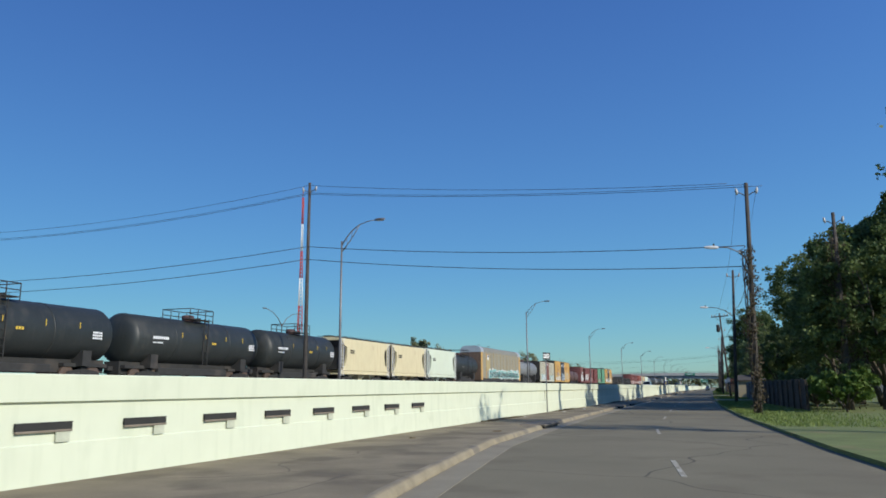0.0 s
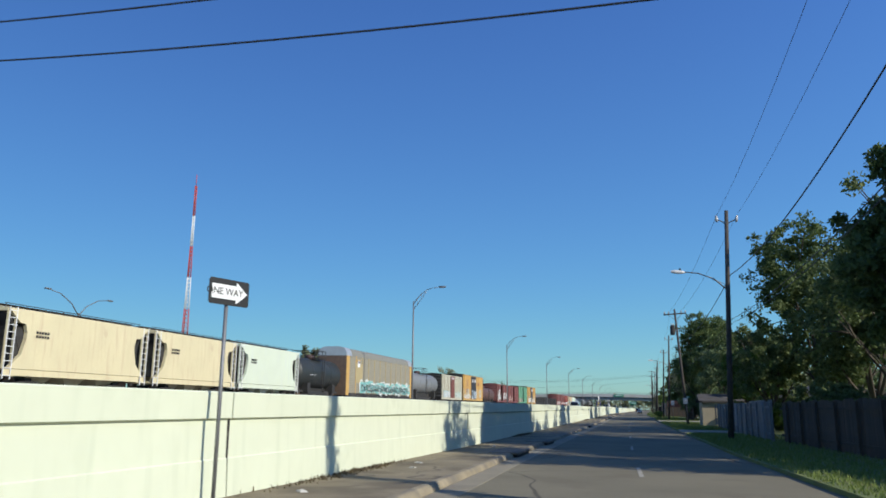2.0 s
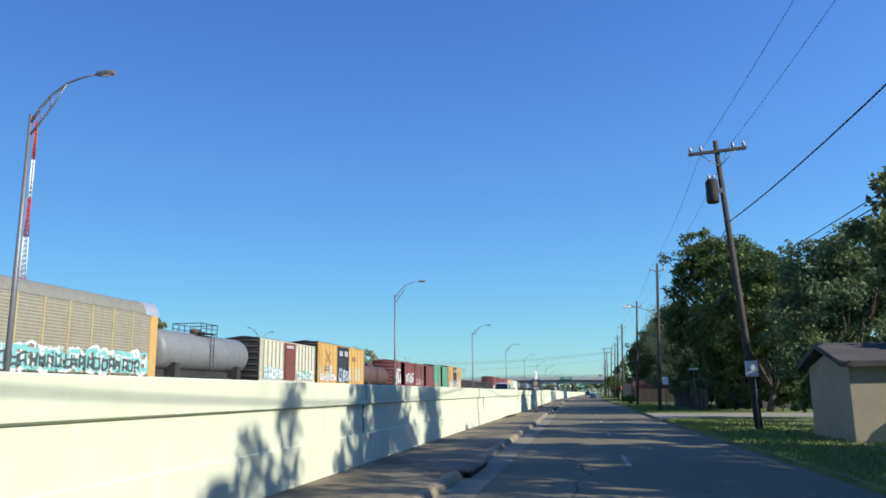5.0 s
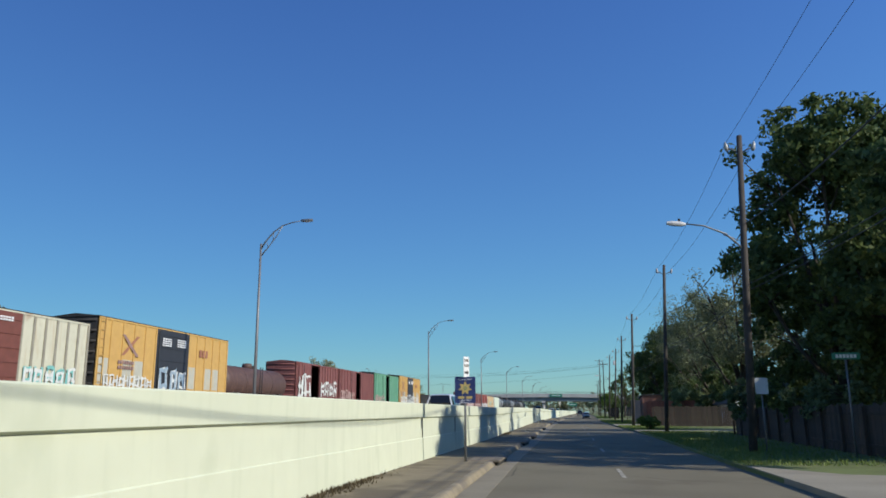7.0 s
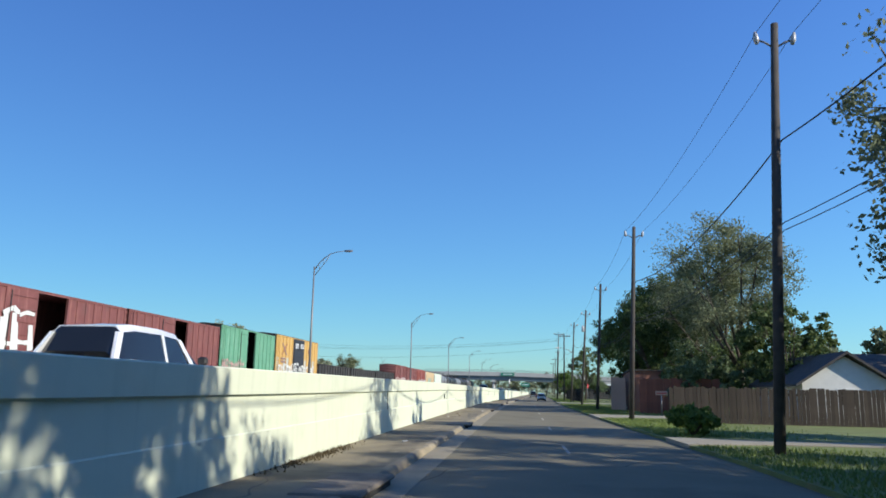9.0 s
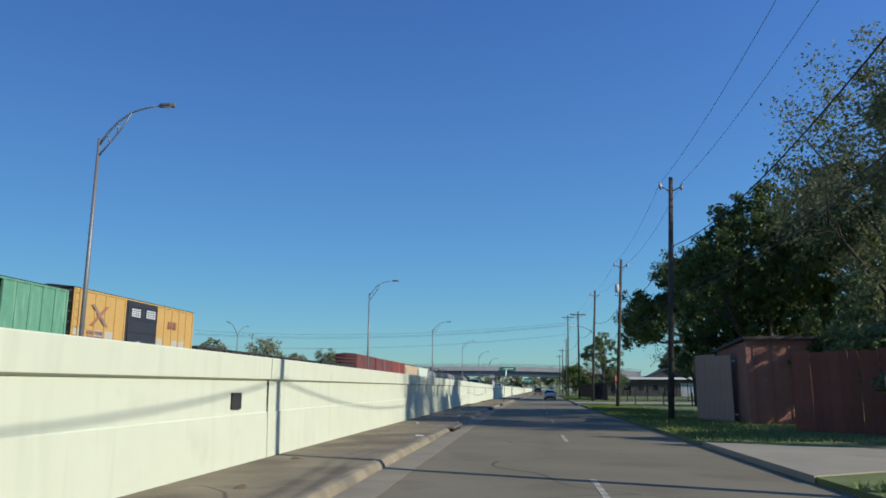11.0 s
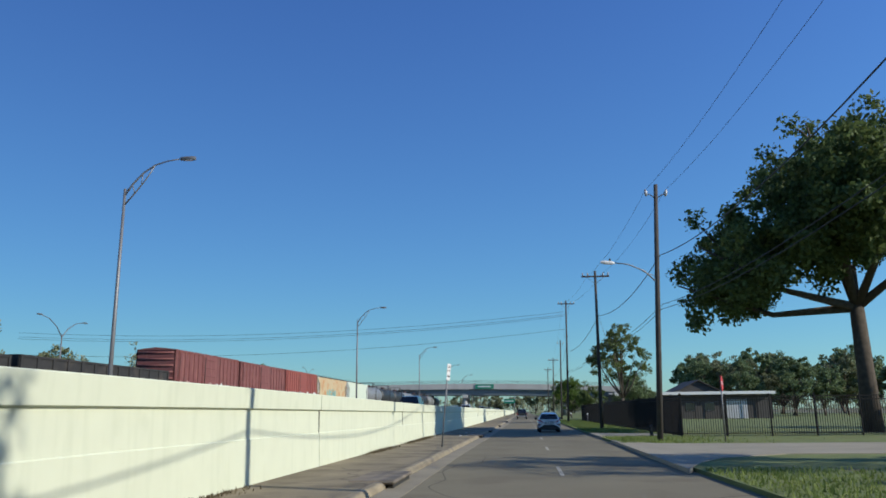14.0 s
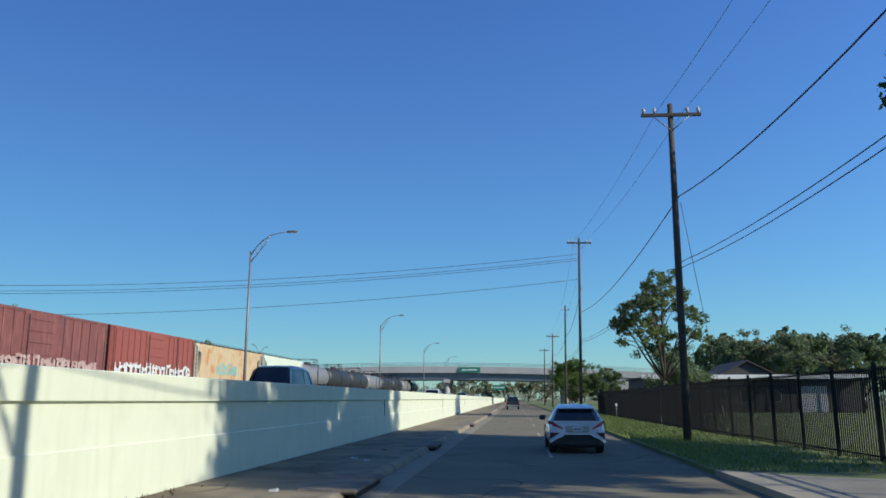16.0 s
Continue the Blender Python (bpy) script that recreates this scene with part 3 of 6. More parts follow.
def tank_car(y0, y1, body=TANK_BLACK, r=1.5, zc=4.55, label="black tank car with walkway and dome fittings", stripes=True):
    car, L = car_root("tank_car", label, y0, y1)
    h = L / 2 - 0.3
    prof = [(-h, 0.02), (-h + 0.09, 0.5), (-h + 0.22, 0.8), (-h + 0.38, 0.95), (-h + 0.52, 1.0), (h - 0.52, 1.0), (h - 0.38, 0.95), (h - 0.22, 0.8), (h - 0.09, 0.5), (h, 0.02)]
    shell = Mesh().rings([[(r * k * math.cos(a), y, zc + r * k * math.sin(a)) for a in [2 * math.pi * i / 32 for i in range(32)]] for y, k in prof], smooth=True)
    part("tank_shell", shell, body, car)
    for y in (-h * 0.42, h * 0.42, ):
        part("shell_band", Mesh().rings([[((r + 0.012) * math.cos(a), y + d, zc + (r + 0.012) * math.sin(a)) for a in [2 * math.pi * i / 32 for i in range(32)]] for d in (-0.05, 0.05)], smooth=True), body, car)
    part("underframe", Mesh().box(-0.55, 0.55, -L / 2 + 0.3, L / 2 - 0.3, RAIL + 0.55, zc - r + 0.12), UNDER, car)
    part("brake_gear", Mesh().box(0.35, 1.1, -L * 0.28, L * 0.22, RAIL + 0.5, RAIL + 0.95, 0.05), UNDER, car)
    part("bottom_outlet", Mesh().tube([(0, 0, RAIL + 0.25), (0, 0, zc - r + 0.1)], [0.16, 0.3], 10), UNDER, car)
    for s in (-1, 1):
        sill = Mesh()
        sill.box(-0.9, 0.9, s * (L / 2 - 3.4) if s > 0 else -L / 2 + 0.4, L / 2 - 0.4 if s > 0 else -L / 2 + 3.4, RAIL + 0.86, RAIL + 1.05)
        sill.box(-1.35, 1.35, s * (L / 2 - 2.3) - 0.3, s * (L / 2 - 2.3) + 0.3, RAIL + 0.9, zc - r * 0.62)
        part("stub_sill", sill, UNDER, car)
    top = zc + r
    part("manway", Mesh().tube([(0, 0, top - 0.1), (0, 0, top + 0.32), (0, 0, top + 0.36)], [0.4, 0.4, 0.3], 14), TANK_BROWN, car)
    part("valve_box", Mesh().tube([(0, 1.0, top - 0.1), (0, 1.0, top + 0.25)], 0.22, 10), UNDER, car)
    if body is not TANK_BROWN:
        for s in (-0.8, 0.8):
            part("walkway", Mesh().box(s - 0.3, s + 0.3, -1.2, 1.2, top + 0.0, top + 0.05), UNDER, car)
        for x in (-1.1, 1.1):
            for z in (top + 0.36, top + 0.7):
                part("handrail", Mesh().tube([(x, -1.2, z), (x, 1.2, z)], 0.03, 5), UNDER, car)
            for y in (-1.2, -0.4, 0.4, 1.2):
                part("rail_post", Mesh().tube([(x, y, top - 0.15), (x, y, top + 0.7)], 0.03, 5), UNDER, car)
        for y in (-1.2, 1.2):
            part("handrail", Mesh().tube([(-1.1, y, top + 0.7), (1.1, y, top + 0.7)], 0.03, 5), UNDER, car)
    part("ladder", ladder(Mesh(), r + 0.02, -0.25, zc - 1.5, top + 0.05, n=8), UNDER, car)
    return car


def boxcar(y0, y1, top, body, door, door_y, label, ribs=14, slide=0.0, roof=UNDER, open_y=None, rib=None, patch=None):
    """A ribbed boxcar; door_y: the door's two ends along the car, from y0. open_y: a doorway that stands open."""
    car, L = car_root("boxcar", label, y0, y1)
    w, z0, h = 1.5, RAIL + 1.0, L / 2
    d0, d1 = door_y[0] - h, door_y[1] - h
    o0, o1 = (open_y[0] - h, open_y[1] - h) if open_y else (None, None)
    cuts = [(-h, min(d0, o0) if open_y else d0), (max(d1, o1) if open_y else d1, h)]
    for a, b in cuts:
        part("side_panel", Mesh().box(w - 0.1, w - 0.02, a, b, z0, top - 0.12), body, car)
        n = max(2, int(round(ribs * (b - a) / L)))
        for k in range(n + 1):
            y = a + 0.06 + (b - a - 0.12) * k / n
            part("rib", Mesh().profile([(y - 0.07, z0 + 0.12), (y + 0.07, z0 + 0.12), (y + 0.07, top - 0.2), (y - 0.07, top - 0.2)], "x", w - 0.02, w + 0.035), rib or body, car)
            if patch and k < n and k % 3 != 1:
                e = a + 0.06 + (b - a - 0.12) * (k + 1) / n
                part("paint_patch", Mesh().box(w - 0.03, w - 0.012, y + 0.1, e - 0.1, z0 + 0.3, z0 + 1.75), patch, car, "flat pale grey overpainted patch")
    part("top_chord", Mesh().box(w - 0.1, w + 0.02, -h, h, top - 0.2, top - 0.08), body, car)
    part("side_sill", Mesh().box(w - 0.12, w + 0.02, -h, h, z0 - 0.18, z0 + 0.08), body, car)
    part("side_panel", Mesh().box(-w, -w + 0.1, -h, h, z0, top - 0.1), body, car)
    for s in (-1, 1):
        end = part("end_wall", Mesh().box(-w, w, s * h - 0.06 if s > 0 else -h, h if s > 0 else -h + 0.06, z0 - 0.1, top - 0.08), UNDER if body is not BOX_MAROON else body, car)
        for k in range(7):
            z = z0 + 0.3 + (top - z0 - 0.6) * k / 6
            part("end_rib", Mesh().tube([(-w + 0.12, s * (h + 0.02), z), (w - 0.12, s * (h + 0.02), z)], 0.07, 6), UNDER if body is not BOX_MAROON else body, end)
    part("roof", Mesh().profile([(-w - 0.03, top - 0.1), (w + 0.03, top - 0.1), (w + 0.03, top - 0.06), (0, top + 0.1), (-w - 0.03, top - 0.06)], "y", -h - 0.05, h + 0.05), roof, car)
    part("floor_frame", Mesh().box(-w + 0.1, w - 0.1, -h, h, z0 - 0.22, z0 + 0.02).box(-0.3, 0.3, -h, h, RAIL + 0.7, z0 - 0.2), UNDER, car)
    dm = Mesh().box(w - 0.03, w + 0.05, d0, d1, z0 + 0.06, top - 0.18, 0.01)
    for k in range(5):
        z = z0 + 0.4 + (top - z0 - 0.9) * k / 4
        dm.box(w + 0.04, w + 0.085, d0 + 0.06, d1 - 0.06, z - 0.04, z + 0.04)
    dr = part("door", dm, door, car)
    part("door_lock_bar", Mesh().tube([(w + 0.1, d0 + 0.2, z0 + 0.2), (w + 0.1, d0 + 0.2, top - 0.3)], 0.025, 5), UNDER, dr)
    part("ladder", ladder(Mesh(), w + 0.03, -h + 0.1, z0 - 0.3, top - 0.1, n=9), body, car)
    return car


def hopper_car(y0, y1, top, body, label, bays=3):
    car, L = car_root("covered_hopper_car", label, y0, y1)
    h, w, z0 = L / 2, 1.52, RAIL + 1.35
    e = 0.95
    secs = []
    for y, zb in ((-h + 0.2, top - 0.4), (-h + 0.55, top - 0.85), (-h + 0.85, z0 + 1.0), (-h + 0.8, z0), (h - 0.8, z0), (h - 0.85, z0 + 1.0), (h - 0.55, top - 0.85), (h - 0.2, top - 0.4)):
        zm = zb + (top - zb) * 0.5
        secs.append([(-w + 0.05, y, zb), (-w, y, zm), (-w + 0.25, y, top - 0.18), (-0.5, y, top), (0.5, y, top), (w - 0.25, y, top - 0.18), (w, y, zm), (w - 0.05, y, zb)])
    # inner body painted dark for the shade in the end hollows
    part("body", Mesh().rings([[(x * 0.86, y, z) for x, y, z in r] for r in secs]), UNDER, car)
    zm = (top + z0) / 2
    outline = [(h - 0.4, z0 - 0.1), (h - 0.75, z0 + 0.22), (h - 1.12, z0 + 0.6), (h - 1.32, zm - 0.15), (h - 1.35, zm + 0.2), (h - 1.22, zm + 0.6), (h - 0.85, top - 0.8), (h - 0.4, top - 0.42), (h - 0.15, top - 0.2)]
    outline = outline + [(-y, z) for y, z in reversed(outline)]
    for s in (-1, 1):
        part("side_sheet", Mesh().profile(outline, "x", s * (w - 0.2), s * w), body, car)
    part("roof", Mesh().profile([(-w, top - 0.26), (w, top - 0.26), (w - 0.02, top - 0.16), (0.5, top + 0.02), (-0.5, top + 0.02), (-w + 0.02, top - 0.16)], "y", -h + 0.12, h - 0.12), body, car)
    part("side_sill", Mesh().box(w - 0.16, w - 0.04, -h + 0.1, h - 0.1, z0 - 0.42, z0 - 0.12), body, car)
    for s in (-1, 1):
        for y in (s * (h - 0.14), s * (h - 0.62)):
            part("end_post", Mesh().box(w - 0.12, w - 0.04, y - 0.04, y + 0.04, z0 - 0.4, top - 0.25), body, car)
        part("end_platform", Mesh().box(-w + 0.2, w - 0.05, s * (h - 0.5) - 0.4, s * (h - 0.5) + 0.4, z0 - 0.45, z0 - 0.32), body, car)
        part("roof_end", Mesh().box(-w + 0.1, w - 0.04, s * (h - 0.35) - 0.3, s * (h - 0.35) + 0.3, top - 0.3, top - 0.22), body, car)
        # slope sheet takes the same dark, standing for shade
        part("slope_sheet", Mesh().rings([[(-w + 0.15, s * (h - 0.55), top - 0.9), (w - 0.2, s * (h - 0.55), top - 0.9), (w - 0.2, s * (h - 0.25), top - 0.3), (-w + 0.15, s * (h - 0.25), top - 0.3)], [(-w + 0.15, s * (h - 1.5), z0 + 0.1), (w - 0.2, s * (h - 1.5), z0 + 0.1), (w - 0.2, s * (h - 1.3), z0 + 0.5), (-w + 0.15, s * (h - 1.3), z0 + 0.5)]]), UNDER, car)
    part("ladder", ladder(Mesh(), w - 0.02, -h + 0.15, z0 - 0.6, top - 0.1, n=10), WHITE_PAINT, car)
    part("ladder", ladder(Mesh(), w - 0.02, h - 0.6, z0 - 0.6, top - 0.1, n=10), WHITE_PAINT, car)
    n = bays
    for k in range(n):
        c = -h + e * 1.9 + (L - 3.8 * e) * (k + 0.5) / n
        q = (L - 3.8 * e) / n * 0.48
        part("hopper_bay", Mesh().rings([[(sx * 1.25, c + sy * q, z0 + 0.02) for sx, sy in ((-1, -1), (1, -1), (1, 1), (-1, 1))], [(sx * 0.75, c + sy * 0.3, RAIL + 0.4) for sx, sy in ((-1, -1), (1, -1), (1, 1), (-1, 1))]]), body, car)
    run = Mesh().box(-0.45, 0.45, -h + 0.1, h - 0.1, top + 0.1, top + 0.14)
    for k in range(12):
        y = -h + 0.4 + (L - 0.8) * k / 11
        run.box(-0.42, 0.42, y - 0.03, y + 0.03, top - 0.05, top + 0.1)
    for x in (-1.0, 1.0):
        run.tube([(x, -h + 0.3, top + 0.12), (x, h - 0.3, top + 0.12)], 0.02, 5)
        for k in range(9):
            y = -h + 0.4 + (L - 0.8) * k / 8
            run.tube([(x, y, top - 0.12), (x, y, top + 0.12)], 0.018, 5)
    part("roof_walk", run, UNDER, car)
    return car


def autorack(y0, y1):
    car, L = car_root("autorack_car", "tall grey autorack car with yellow end doors and sprayed graffiti", y0, y1)
    h, w, z0, top = L / 2, 1.55, RAIL + 0.75, 6.62
    part("deck_frame", Mesh().box(-w, w, -h, h, z0 - 0.3, z0 + 0.25, 0.03), UNDER, car)
    for k in range(11):
        a = -h + 0.75 + (L - 1.5) * k / 11
        b = -h + 0.75 + (L - 1.5) * (k + 1) / 11
        zz = [z0 + 0.25 + (top - z0 - 0.25) * j / 44 for j in range(45)]
        pm = Mesh().profile([(w - 0.08, zz[0])] + [(w - 0.02 + 0.025 * (j % 2), z) for j, z in enumerate(zz)] + [(w - 0.08, zz[-1])], "y", a + 0.06, b - 0.06)
        part("screen_panel", pm, RACK_GREY, car)
    for k in range(12):
        y = -h + 0.75 + (L - 1.5) * k / 11
        part("post", Mesh().box(w - 0.05, w + 0.03, y - 0.06, y + 0.06, z0 + 0.2, top + 0.02), RAIL_YELLOW if k in (0, 1, 11) else RACK_POST, car)
    for s in (-1, 1):
        dm = Mesh().profile([(-w, z0), (w, z0), (w, top), (w - 0.1, top + 0.4), (w - 0.5, top + 0.75), (-w + 0.5, top + 0.75), (-w + 0.1, top + 0.4), (-w, top)], "y", s * h - 0.05, s * h + 0.05)
        d = part("end_door", dm, RACK_END, car, "grimy rust-brown end door")
        part("door_edge", Mesh().box(w - 0.12, w + 0.04, s * (h - 0.36) - 0.34, s * (h - 0.36) + 0.34, z0, top), RAIL_YELLOW, d)
    part("roof", Mesh().profile([(-w - 0.02, top), (w + 0.02, top), (w - 0.08, top + 0.4), (w - 0.35, top + 0.68), (w - 0.8, top + 0.82), (-w + 0.8, top + 0.82), (-w + 0.35, top + 0.68), (-w + 0.08, top + 0.4)], "y", -h + 0.1, h - 0.1), RACK_ROOF, car)
    for s in (-1, 1):
        part("end_hood", Mesh().profile([(-w - 0.05, top - 0.05), (w + 0.05, top - 0.05), (w - 0.05, top + 0.44), (w - 0.33, top + 0.73), (w - 0.8, top + 0.87), (-w + 0.8, top + 0.87), (-w + 0.33, top + 0.73), (-w + 0.05, top + 0.44)], "y", min(s * h, s * (h - 1.3)) - 0.06, max(s * h, s * (h - 1.3)) + 0.06), GALV_BRIGHT, car, "bright silver hood over the end doors")
    part("yellow_panel", Mesh().box(w - 0.02, w + 0.034, -h + 3.0, -h + 3.75, 5.0, 6.3), RAIL_YELLOW, car)
    part("lower_panel", Mesh().box(w - 0.02, w + 0.036, -h + 2.6, -h + 4.5, 3.95, 5.9), RACK_POST, car, "faded tan patch panel")
    em = part("emblem", Mesh().box(w + 0.034, w + 0.045, -h + 3.05, -h + 3.7, 5.55, 6.2, 0.004), SIGN_WHITE, car, "small white and blue emblem plate")
    part("emblem_band", Mesh().box(w + 0.045, w + 0.05, -h + 3.1, -h + 3.65, 5.95, 6.15), SIGN_BLUE, em)
    part("back_wall", Mesh().box(-w, -w + 0.05, -h, h, z0, top), RACK_GREY, car)
    return car


def gondola(y0, y1, top, label, body=UNDER):
    car, L = car_root("gondola_car", label, y0, y1)
    h, w, z0 = L / 2, 1.45, RAIL + 0.8
    m = Mesh()
    for s in (-1, 1):
        m.box(s * w - 0.05, s * w + 0.05, -h, h, z0, top)
        m.box(s * w - 0.1, s * w + 0.1, -h, h, top - 0.12, top)
        m.box(-w, w, s * h - 0.05, s * h + 0.05, z0, top)
    m.box(-w, w, -h, h, z0 - 0.1, z0 + 0.05)
    for k in range(13):
        y = -h + 0.1 + (L - 0.2) * k / 12
        m.box(w, w + 0.12, y - 0.07, y + 0.07, z0, top)
    part("body", m, body, car)
    return car


def train():
    tank_car(2.5, 17.5)
    tank_car(18.6, 34.2)
    tank_car(34.8, 48.5)
    tank_car(48.9, 60.4)
    hopper_car(60.7, 71.5, 6.15, HOP_TAN, "tan covered hopper car with curved sides")
    hopper_car(72.0, 81.9, 6.15, HOP_TAN, "tan covered hopper car with curved sides")
    hopper_car(82.2, 92.4, 6.2, HOP_WHITE, "pale mint covered hopper car")
    tank_car(92.6, 102.8, r=1.42, zc=4.48)
    autorack(103.1, 125.3)
    tank_car(126.0, 139.6, TANK_GREY, 1.38, 4.7, "dull grey tank car with dome fittings")
    boxcar(140.6, 153.5, 6.45, BOX_WHITE, DOOR_BROWN, (5.1, 7.8), "dirty white ribbed boxcar with a brown door and graffiti", rib=RIB_GREY)
    boxcar(154.3, 170.0, 7.0, RAIL_YELLOW, DOOR_BLACK, (5.9, 9.9), "armour-yellow high boxcar with a black door and graffiti", patch=PATCH_GREY)
    tank_car(170.4, 183.2, TANK_BROWN, 1.3, 4.0, "rust-brown low tank car")
    boxcar(184.2, 196.8, 6.38, BOX_MAROON, BOX_MAROON, (1.7, 4.0), "maroon boxcar with its door open and white graffiti", open_y=(4.0, 6.6), roof=BOX_MAROON)
    boxcar(197.2, 211.3, 6.4, BOX_MAROON, BOX_MAROON, (4.2, 6.3), "maroon boxcar with its door open", open_y=(6.3, 8.4), roof=BOX_MAROON)
    boxcar(211.7, 224.8, 6.7, BOX_GREEN, BOX_GREEN, (4.0, 5.9), "green boxcar with its door open", open_y=(5.9, 8.0))
    boxcar(225.3, 240.0, 6.95, RAIL_YELLOW, DOOR_BLACK, (5.4, 9.3), "armour-yellow high boxcar with a black door", patch=PATCH_GREY)
    gondola(240.8, 256.5, 4.5, "dark low-sided gondola car")
    gondola(257.2, 273.5, 4.5, "dark low-sided gondola car")
    gondola(274.2, 290.6, 4.6, "dark low-sided gondola car")
    boxcar(291.6, 304.2, 6.3, BOX_MAROON, BOX_MAROON, (5.0, 7.6), "brown-red boxcar with white graffiti", roof=BOX_MAROON)
    boxcar(304.7, 317.9, 6.25, BOX_MAROON, BOX_MAROON, (5.2, 7.8), "brown-red boxcar with white graffiti", roof=BOX_MAROON)
    boxcar(318.3, 331.0, 6.25, BOX_RED, BOX_RED, (5.0, 7.6), "bright red boxcar with white graffiti", roof=BOX_RED)
    hopper_car(331.4, 347.9, 6.15, HOP_RUST, "rust-streaked cream covered hopper car", 4)
    hopper_car(348.3, 363.2, 6.15, HOP_WHITE, "pale covered hopper car", 4)
    y = 363.8
    for k in range(8):
        L = 14.2
        tank_car(y, y + L, TANK_BLACK if k % 3 else TANK_GREY, 1.45, 4.5, "dark tank car far down the train" if k % 3 else "grey tank car far down the train")
        y += L + 0.5


train()


# ---- utility poles beside the road ----
POLES = [  # y, base x, top x, height, lamp, crossarm
    (43.0, 6.9, 7.2, 12.35, 8.3, 1, 1.6), (73.7, 6.35, 6.88, 12.0, 8.02, 1), (113.5, 6.3, 5.56, 11.7, 0, 2), (146.2, 5.4, 5.92, 12.0, 7.8, 1),
    (172.9, 5.2, 5.78, 11.95, 0, 1), (197.8, 4.55, 5.0, 11.5, 0, 1), (223.9, 4.7, 5.23, 11.7, 0, 1), (249.3, 4.85, 5.55, 11.95, 0, 1),
    (276.8, 4.85, 5.5, 12.9, 8.1, 1), (301.5, 4.7, 4.8, 12.9, 0, 2), (343.2, 4.7, 5.05, 16.4, 0, 2), (372.0, 5.4, 5.7, 13.5, 0, 1), (410.0, 5.8, 6.1, 13.0, 0, 2), (450.0, 6.2, 6.4, 13.0, 0, 2)]


def utility_pole(y, x, xt, h, lamp, arm, reach=2.25):
    pole = thing("utility_pole", "weathered wooden utility pole" + (" with a street lamp on a curved arm" if lamp else " with insulators on a crossarm"), "utility pole", (x, y, 0.08), "poles along the road")
    pole.matrix_basis = pole.matrix_basis @ pose(0, 0, 0, 0, math.degrees(math.atan((xt - x) / h)), 0)
    part("pole", Mesh().tube([(0, 0, 0), (0, 0, h * 0.5), (0, 0, h)], [0.15, 0.13, 0.1], 12), WOOD_POLE, pole)
    if arm == 1:
        for s in (-1, 1):
            part("insulator_bracket", Mesh().tube([(0, 0, h - 0.75), (s * 0.3, 0, h - 0.55), (s * 0.48, 0, h - 0.5)], 0.03, 6), GALV, pole)
            part("insulator", Mesh().tube([(s * 0.48, 0, h - 0.62), (s * 0.5, 0, h - 0.5), (s * 0.52, 0, h - 0.36), (s * 0.54, 0, h - 0.25)], [0.05, 0.085, 0.07, 0.03], 8), CERAMIC, pole)
    else:
        part("crossarm", Mesh().box(-1.15, 1.15, -0.16, -0.06, h - 0.55, h - 0.42, 0.01), WOOD_POLE, pole)
        for s in (-1, -0.6, 0.6, 1):
            part("insulator", Mesh().tube([(s * 1.05, -0.1, h - 0.42), (s * 1.05, -0.1, h - 0.3), (s * 1.05, -0.1, h - 0.16)], [0.04, 0.075, 0.035], 8), CERAMIC, pole)
        for s in (-1, 1):
            part("brace", Mesh().tube([(s * 0.75, -0.13, h - 0.5), (0, -0.13, h - 1.15)], 0.02, 5), GALV, pole)
    if lamp:
        z, e = lamp, reach
        pts = [(0, 0, z - 0.35), (-0.31 * e, -0.12 * e, z + 0.2), (-0.67 * e, -0.24 * e, z + 0.45), (-e, -0.34 * e, z + 0.48)]
        part("lamp_arm", Mesh().tube(pts, [0.04, 0.036, 0.032, 0.03], 7), GALV, pole)
        part("arm_stay", Mesh().tube([(0, 0, z - 0.05), (-0.35 * e, -0.13 * e, z + 0.16)], 0.018, 5), GALV, pole)
        head = Mesh().rings([[(-e - dx, -0.34 * e - dx * 0.3 + dy * w, z + 0.45 + dz * (w / 0.13)) for dy, dz in ((-1, 0.0), (-0.7, 0.09), (0.7, 0.09), (1, 0.0), (0.8, -0.07), (-0.8, -0.07))] for dx, w in ((-0.05, 0.06), (0.1, 0.12), (0.45, 0.13), (0.67, 0.08))])
        part("lamp_head", head, LAMP_GREY, pole)
        part("photocell", Mesh().tube([(-e - 0.2, -0.34 * e - 0.06, z + 0.52), (-e - 0.2, -0.34 * e - 0.06, z + 0.66)], 0.045, 8), UNDER, pole)
    return pole


for p in POLES:
    utility_pole(*p)


def cable(a, b, sag, r, name="overhead_cable", label="black overhead cable hung between poles", n=14):
    a, b = Vector(a), Vector(b)
    pts = [a.lerp(b, k / n) - Vector((0, 0, 4 * sag * (k / n) * (1 - k / n))) for k in range(n + 1)]
    return tagged(part(name, Mesh().tube(pts, r, 5), BLACK_CABLE), label, "cable", "cables between the poles")


def on_pole(p, z, dx=0.0, dy=0.0):
    return (p[1] + (p[2] - p[1]) * z / p[3] + dx, p[0] + dy, z)


for p, q in zip(POLES, POLES[1:]):
    for dx in (-0.52, 0.52):
        cable(on_pole(p, p[3] - 0.2, dx), on_pole(q, q[3] - 0.2, dx), 0.5, 0.008, "power_line", "thin bare power line between poles")
    cable(on_pole(p, 0.715 * p[3], 0.16), on_pole(q, 0.715 * q[3] if q[3] < 15 else 9.5, 0.16), 0.75, 0.022)
    for dz in (0.0, -0.22):
        cable(on_pole(p, min(0.52 * p[3], 6.9) + dz, 0.2), on_pole(q, min(0.52 * q[3], 6.9) + dz, 0.2), 0.45, 0.014)
